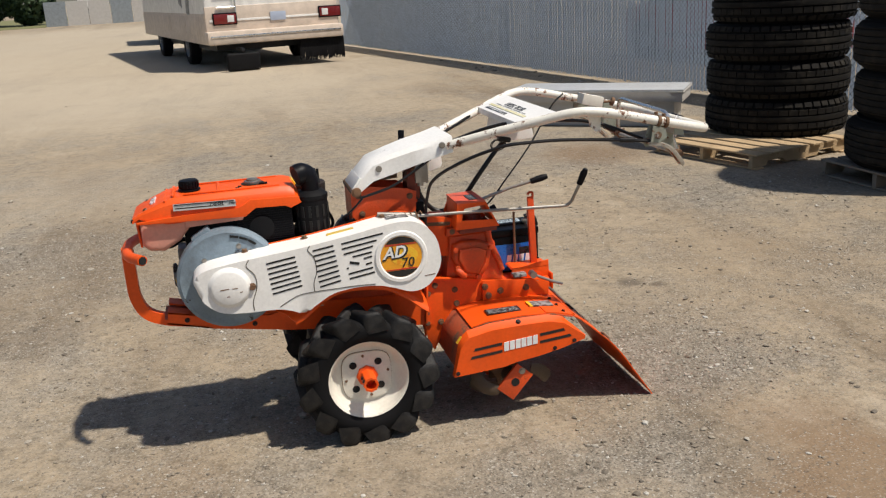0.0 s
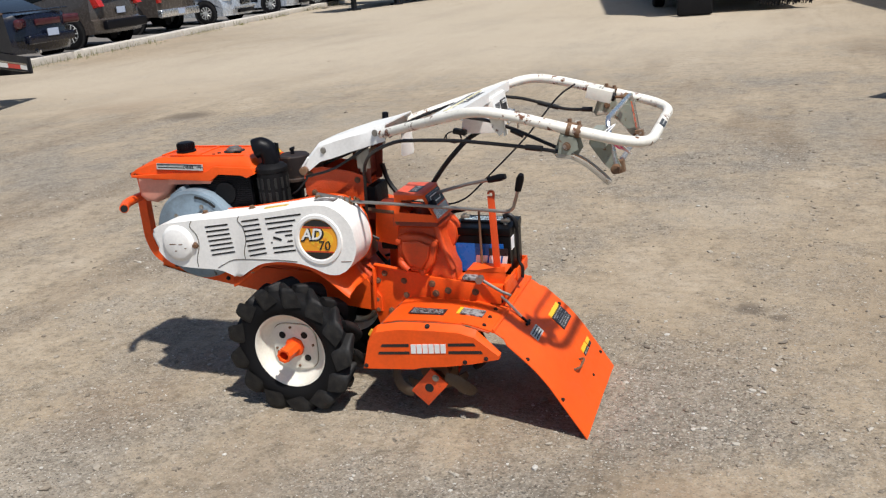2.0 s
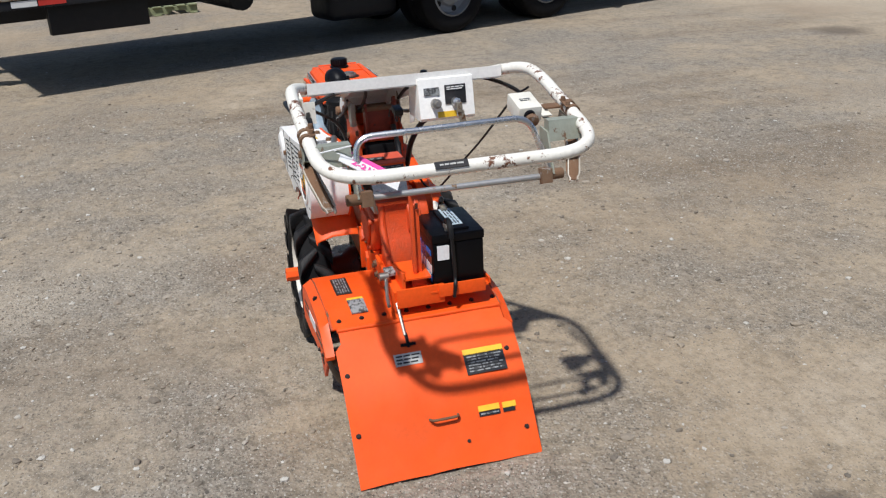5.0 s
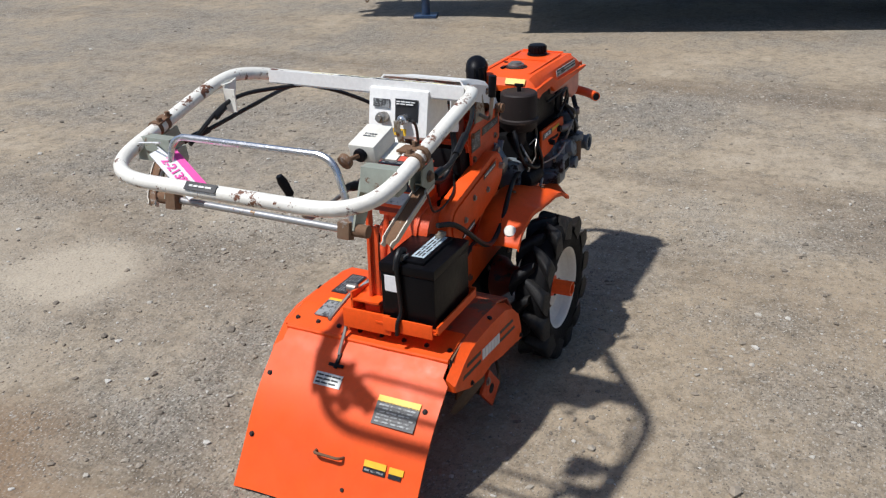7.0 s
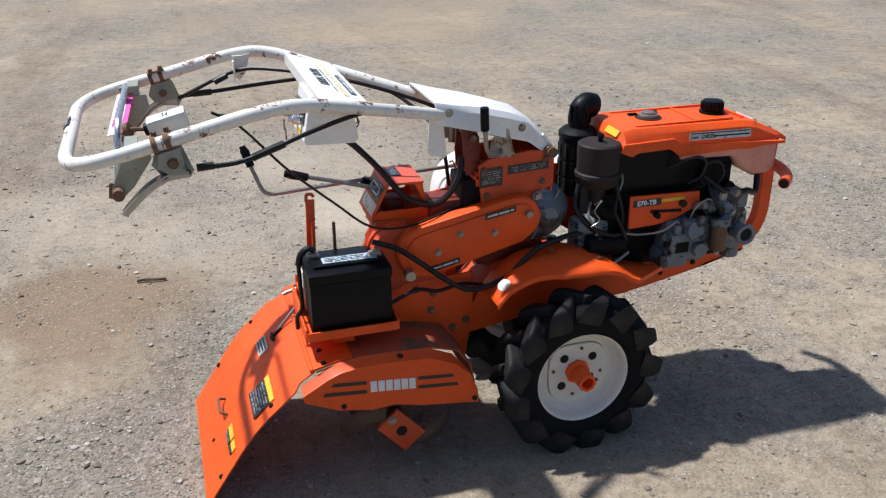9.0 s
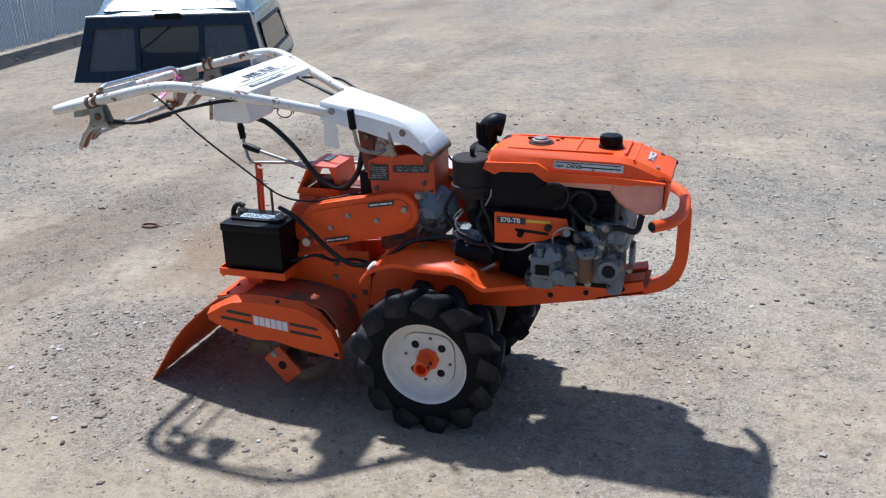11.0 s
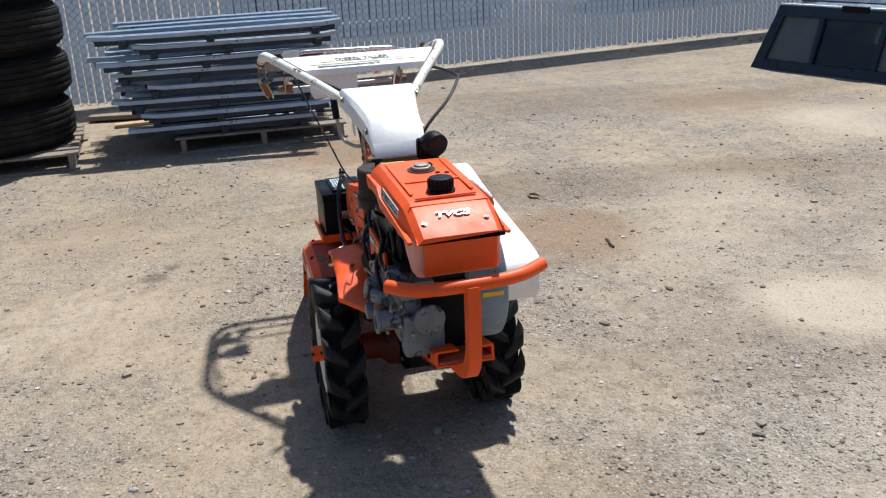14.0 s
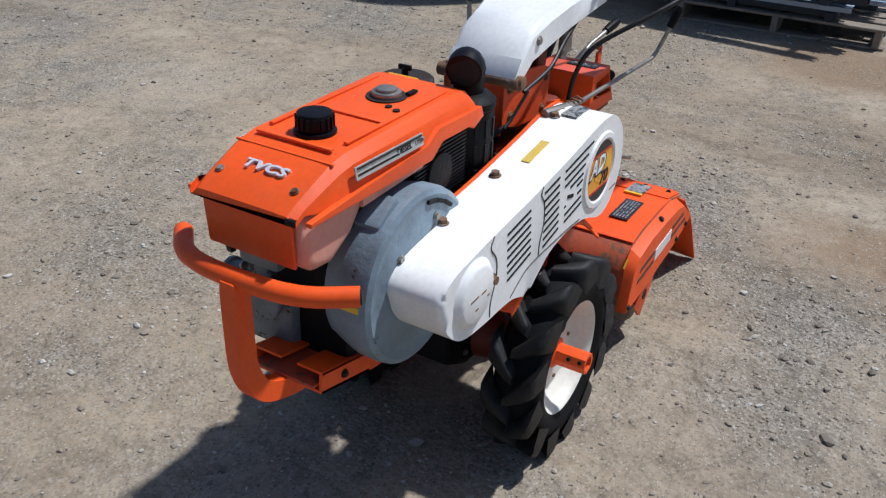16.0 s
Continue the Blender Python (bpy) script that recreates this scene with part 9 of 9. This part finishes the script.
for i in (0, -1):
    for k in range(8):
        flap_bm.faces.new((rows_top[i][k], rows_top[i][k + 1], rows_bot[i][k + 1], rows_bot[i][k]))
flap = part("rear_flap", flap_bm, ORANGE, tiller, "large orange hinged rear flap with warning labels", 25)
fu = Vector((-0.70, 0, 0.71))
def on_flap(x, lift=0.003):
    for (xa, za), (xb, zb) in zip(flap_line, flap_line[1:]):
        if xa <= x <= xb:
            f = (x - xa) / (xb - xa)
            n = Vector((za - zb, 0, xb - xa)).normalized()
            return Vector((x, 0, za + f * (zb - za))) + n * lift, Vector((xa - xb, 0, za - zb)).normalized()
for x, y, w, h, mt, pr in ((0.915, -0.085, 0.090, 0.040, LABEL_SILVER, 3), (0.955, 0.160, 0.135, 0.068, LABEL_BLACK, 6), (0.925, 0.160, 0.135, 0.020, LABEL_YELLOW, 0), (1.044, 0.138, 0.070, 0.018, LABEL_YELLOW, 0), (1.054, 0.138, 0.070, 0.014, LABEL_BLACK, 1), (1.045, 0.206, 0.045, 0.018, LABEL_YELLOW, 0), (1.054, 0.204, 0.040, 0.012, LABEL_BLACK, 0)):
    p, u = on_flap(x)
    part("flap_label", quad_label(p + Vector((0, y, 0)), (0, 1, 0), u, w, h, 0.003), mt, flap)
    if pr:
        part("label_print", bars(B(), p + Vector((0.0015, y, 0.0015)), (0, 1, 0), u, w * 0.86, h * 0.85, pr, 0.002, 11), LABEL_GREY if mt is LABEL_BLACK else LETTER_BLACK, flap)
p, u = on_flap(1.046, 0.002)
nrm = Vector((0.76, 0, 0.6))
part("flap_handle", tube(B(), rounded([p + Vector((0, -0.057, 0)), p + Vector((0.004, -0.052, -0.006)) + nrm * 0.024, p + Vector((0.004, 0.030, -0.006)) + nrm * 0.024, p + Vector((0, 0.035, 0))], 0.012, 4), 0.0045, 8), RUST, flap, "small rusty bent handle")
for x, y in ((0.93, -0.295), (1.05, -0.295), (0.93, 0.250), (1.09, 0.258), (1.095, 0.055)):
    p, u = on_flap(min(x, 1.135), 0.0)
    part("flap_bolt", bolt(p + Vector((0, y * 0.97, 0)), nrm, 0.006), BROWN_DRUM, flap)
p, u = on_flap(0.87, 0.002)
part("flap_hook", box(B(), p + Vector((0, -0.075, 0.004)), (0.05, 0.010, 0.008), Matrix.Rotation(radians(40), 3, "Y"), bevel=0.002), BLACK, flap)
part("flap_hook", box(B(), p + Vector((0.012, -0.075, -0.006)), (0.010, 0.05, 0.006), Matrix.Rotation(radians(40), 3, "Y"), bevel=0.002), BLACK, flap)

# lower side plates with bolts, tray beam
for s in (-1, 1):
    lp = prism(B(), [(0.280, 0.545), (0.505, 0.535), (0.505, 0.52), (0.600, 0.515), (0.600, 0.410), (0.50, 0.410), (0.385, 0.370), (0.352, 0.320), (0.306, 0.215), (0.275, 0.430)], 0.090, 0.098, 0.002) if s > 0 else prism(B(), [(0.283, 0.531), (0.384, 0.518), (0.515, 0.497), (0.515, 0.415), (0.462, 0.400), (0.388, 0.362), (0.350, 0.310), (0.306, 0.225), (0.285, 0.262), (0.268, 0.340)], -0.066, -0.074, 0.002)
    sp = part("gear_side_plate", lp, ORANGE, tiller, "bolted orange side plate")
    for x, z in ((0.406, 0.490), (0.412, 0.435), (0.302, 0.490), (0.300, 0.385), (0.345, 0.365), (0.46, 0.51)) if s > 0 else ((0.291, 0.467), (0.321, 0.497), (0.400, 0.470), (0.405, 0.412), (0.284, 0.347), (0.337, 0.344), (0.284, 0.389)):
        part("plate_bolt", bolt((x, 0.098 if s > 0 else -0.074, z), (0, s, 0), 0.009, 0.009), RUST, sp)
    if s < 0:
        part("plate_flange", box(B(), (0.281, -0.085, 0.440), (0.008, 0.030, 0.170), Matrix.Rotation(radians(4), 3, "Y"), bevel=0.002), ORANGE, sp)
        part("plate_flange", box(B(), (0.395, -0.082, 0.520), (0.225, 0.022, 0.006), Matrix.Rotation(radians(8), 3, "Y"), bevel=0.002), ORANGE, sp)
beam = B()
prism(beam, [(0.510, 0.412), (0.510, 0.497), (0.665, 0.482), (0.790, 0.472), (0.786, 0.402)], -0.090, -0.078, 0.003)
prism(beam, [(0.640, 0.470), (0.645, 0.512), (0.800, 0.540), (0.800, 0.470)], -0.060, -0.052, 0.002)
prism(beam, [(0.645, 0.512), (0.650, 0.518), (0.800, 0.518), (0.800, 0.512)], -0.060, 0.035, 0.002)
box(beam, (0.652, -0.020, 0.4475), (0.285, 0.125, 0.05), bevel=0.004)
part("tool_frame", beam, ORANGE, tiller, "orange rear frame beam")
for x, z in ((0.520, 0.470), (0.533, 0.432), (0.583, 0.446), (0.690, 0.446)):
    part("frame_bolt", bolt((x, -0.090, z), LEFT, 0.010, 0.010), RUST, tiller)
part("beam_end", box(B(), (0.805, -0.005, 0.455), (0.008, 0.16, 0.065), bevel=0.002), ORANGE, tiller)
latch = B()
box(latch, (0.668, -0.072, 0.497), (0.055, 0.040, 0.014), bevel=0.004)
part("latch_block", latch, LABEL_GREY, tiller, "grey latch block")
part("latch_rod", tube(B(), [(0.715, -0.098, 0.500), (0.80, -0.115, 0.462), (0.835, -0.118, 0.450)], 0.006, 8), STEEL, tiller)
part("latch_rod", tube(B(), [(0.735, -0.085, 0.470), (0.80, -0.082, 0.420), (0.86, -0.078, 0.352)], 0.0055, 8), STEEL, tiller)
part("latch_pivot", cyl(B(), (0.715, -0.090, 0.502), (0.715, -0.120, 0.502), 0.014, n=12), STEEL, tiller)
tray = B()
box(tray, (0.680, 0.130, 0.462), (0.262, 0.205, 0.006))
box(tray, (0.680, 0.230, 0.472), (0.262, 0.006, 0.026))
box(tray, (0.812, 0.135, 0.465), (0.006, 0.16, 0.045), bevel=0.002)
box(tray, (0.549, 0.130, 0.475), (0.006, 0.205, 0.03))
box(tray, (0.70, 0.13, 0.437), (0.06, 0.10, 0.046))
part("battery_tray", tray, ORANGE, tiller, "orange battery tray")
stake = B()
box(stake, (0.752, -0.008, 0.630), (0.026, 0.010, 0.330), Matrix.Rotation(radians(-2), 3, "Y"), bevel=0.002)
box(stake, (0.748, 0.004, 0.600), (0.010, 0.026, 0.27), Matrix.Rotation(radians(-2), 3, "Y"), bevel=0.002)
tube(stake, rounded([(0.757, -0.008, 0.79), (0.757, -0.008, 0.812), (0.740, -0.008, 0.812), (0.736, -0.008, 0.803)], 0.006, 3), 0.005, 8)
box(stake, (0.752, 0.0, 0.485), (0.05, 0.05, 0.05), bevel=0.004)
part("depth_stake", stake, ORANGE_CAST, tiller, "orange upright bar with a hook")
part("hold_down_rod", cyl(B(), (0.686, 0.025, 0.47), (0.686, 0.025, 0.730), 0.005, n=8), RUST, tiller)

# tines
AX = Vector((0.562, -0.012, 0.148))
part("tine_shaft", cyl(B(), AX + Vector((0, -0.286, 0)), AX + Vector((0, 0.286, 0)), 0.030, n=16), TINE, tiller)
for s in (-1, 1):
    for k, y in enumerate((0.293, 0.205, 0.120)):
        m = Matrix.Rotation(radians(-48 + 25 * k), 3, "Y")
        fl = box(B(), AX + Vector((0, s * y, 0)), (0.105, 0.012, 0.105) if k else (0.125, 0.012, 0.085), m, bevel=0.004)
        part("tine_flange", fl, ORANGE_CAST if k == 0 else RUST, tiller, "worn orange tine flange" if k == 0 else "")
        for j in range(2):
            ang = radians(35 + 57 * k + 180 * j + (20 if s > 0 else 0))
            pts = []
            for i in range(9):
                q = i / 8
                rr = 0.045 + 0.050 * q
                a2 = ang - q * 1.05
                pts.append(AX + Vector((rr * math.cos(a2) * 1.75, s * y - s * 0.055 * q ** 2, min(rr, 0.122) * math.sin(a2) * (1.0 if math.sin(a2) < 0 else 1.75))))
            part("tine", tube(B(), pts, [0.015, 0.018, 0.020, 0.021, 0.022, 0.022, 0.021, 0.018, 0.012], 8, squash=(0.28, 1.2)), TINE, tiller, "curved dark rusty tine blade")
    part("flange_bolt", bolt(AX + Vector((0.028, s * 0.299, 0.042)), (0, s, 0), 0.010), STEEL, tiller)
    part("shaft_bore", cyl(B(), AX + Vector((0, s * 0.299, 0)), AX + Vector((0, s * 0.3005, 0)), 0.017, n=14), DARK, tiller)
part("side_drive", prism(B(), [(0.50, 0.42), (0.60, 0.42), (0.59, 0.10), (0.57, 0.06), (0.53, 0.06), (0.51, 0.10)], -0.03, 0.03, 0.01), ORANGE_CAST, tiller)

# battery on its tray
battery = thing("car_battery", "black car battery with blue label on an orange tray", "battery")
X0, X1, Y0, Y1, Z0, Z1 = 0.562, 0.795, 0.045, 0.217, 0.466, 0.652
bm = box(B(), ((X0 + X1) / 2, (Y0 + Y1) / 2, (Z0 + Z1) / 2 - 0.014), (X1 - X0, Y1 - Y0, Z1 - Z0 - 0.030), bevel=0.006)
part("case", bm, BATTERY_CASE, battery)
bm = box(B(), ((X0 + X1) / 2, (Y0 + Y1) / 2, Z1 - 0.014), (X1 - X0 + 0.006, Y1 - Y0 + 0.006, 0.030), bevel=0.006)
box(bm, ((X0 + X1) / 2, (Y0 + Y1) / 2 + 0.01, Z1 + 0.004), (X1 - X0 - 0.04, 0.07, 0.012), bevel=0.004)
part("lid", bm, BATTERY_CASE, battery)
part("lid_sticker", quad_label(((X0 + X1) / 2 - 0.01, (Y0 + Y1) / 2 + 0.012, Z1 + 0.0108), (-1, 0, 0), (0, -1, 0), 0.155, 0.040, 0.002), BATTERY_PALE, battery, "pale printed sticker")
part("sticker_print", bars(B(), ((X0 + X1) / 2 - 0.01, (Y0 + Y1) / 2 + 0.012, Z1 + 0.0118), (-1, 0, 0), (0, -1, 0), 0.14, 0.03, 3, 0.001, 7), LETTER_BLACK, battery)
part("side_label", quad_label(((X0 + X1) / 2 - 0.012, Y0 - 0.0007, (Z0 + Z1) / 2 - 0.024), (1, 0, 0), UP, 0.205, 0.112, 0.003), BATTERY_BLUE, battery, "blue printed label")
# five white slanted blocks stand for the battery maker's name
for k in range(5):
    x = 0.655 + 0.0265 * k
    part("name_block", prism(B(), [(x, 0.515), (x + 0.019, 0.515), (x + 0.024, 0.545), (x + 0.005, 0.545)], Y0 - 0.0022, Y0 - 0.0034), LETTER_WHITE, battery)
part("label_line", box(B(), (0.72, Y0 - 0.0025, 0.507), (0.10, 0.001, 0.005)), LETTER_WHITE, battery)
part("label_shade", box(B(), (0.748, Y0 - 0.0023, 0.560), (0.075, 0.0008, 0.03)), LABEL_BLACK, battery)
part("end_sticker", quad_label((X1 + 0.0008, Y0 + 0.034, 0.590), (0, 1, 0), UP, 0.040, 0.050, 0.003), PAPER, battery, "white paper sticker")
for x, y, mt in ((X1 - 0.03, Y1 - 0.112, STEEL), (X0 + 0.03, Y1 - 0.075, BRASSY)):
    t = lathe(B(), [(0.0, Z1 + 0.028), (0.008, Z1 + 0.028), (0.010, Z1), (0.019, Z1)], (x, y, 0), "z", 16)
    box(t, (x, y, Z1 + 0.016), (0.034, 0.022, 0.014), bevel=0.003)
    part("terminal", t, mt, battery)
part("terminal_cover", tube(B(), smooth_line([(X1 - 0.035, Y1 - 0.112, Z1 + 0.030), (X1 - 0.018, Y1 - 0.112, Z1 + 0.038), (X1 + 0.004, Y1 - 0.112, Z1 + 0.022), (X1 + 0.013, Y1 - 0.112, Z1 - 0.01)]), [0.0115] * 3 + [0.0095] * 16, 10), CABLE, battery, "black rubber terminal boot")

# auction tag tied to the handlebar
tag = thing("lot_tag", "pink and white paper lot tag tied to the handlebar", "tag")
tu = Vector((-0.040, -0.148, 0.092)).normalized()
tr = Vector((-0.78, 0.60, 0.13))
tr = (tr - tu * tr.dot(tu)).normalized()
c0 = Vector((1.239, -0.226, 1.040))
part("paper", quad_label(c0, tr, tu, 0.058, 0.165, 0.002), PAPER, tag)
part("pink_edge", quad_label(c0 + tr * 0.021, tr, tu, 0.018, 0.165, 0.003), PINK_TAG, tag, "pink printed edge")
for sgn in (-1, 1):
    lettering("tag_number", "2-21382", c0 - tr * 0.009 + tr.cross(tu) * 0.0025 * sgn, tu * -sgn, tr, 0.030, PINK_TAG, tag, 0.0004, 0.0008)
part("string", tube(B(), smooth_line([c0 + tu * 0.078, c0 + tu * 0.10, Vector((1.245, -0.27, 1.108)), Vector((1.225, -0.372, 1.090))], 5), 0.0018, 6), PAPER, tag)
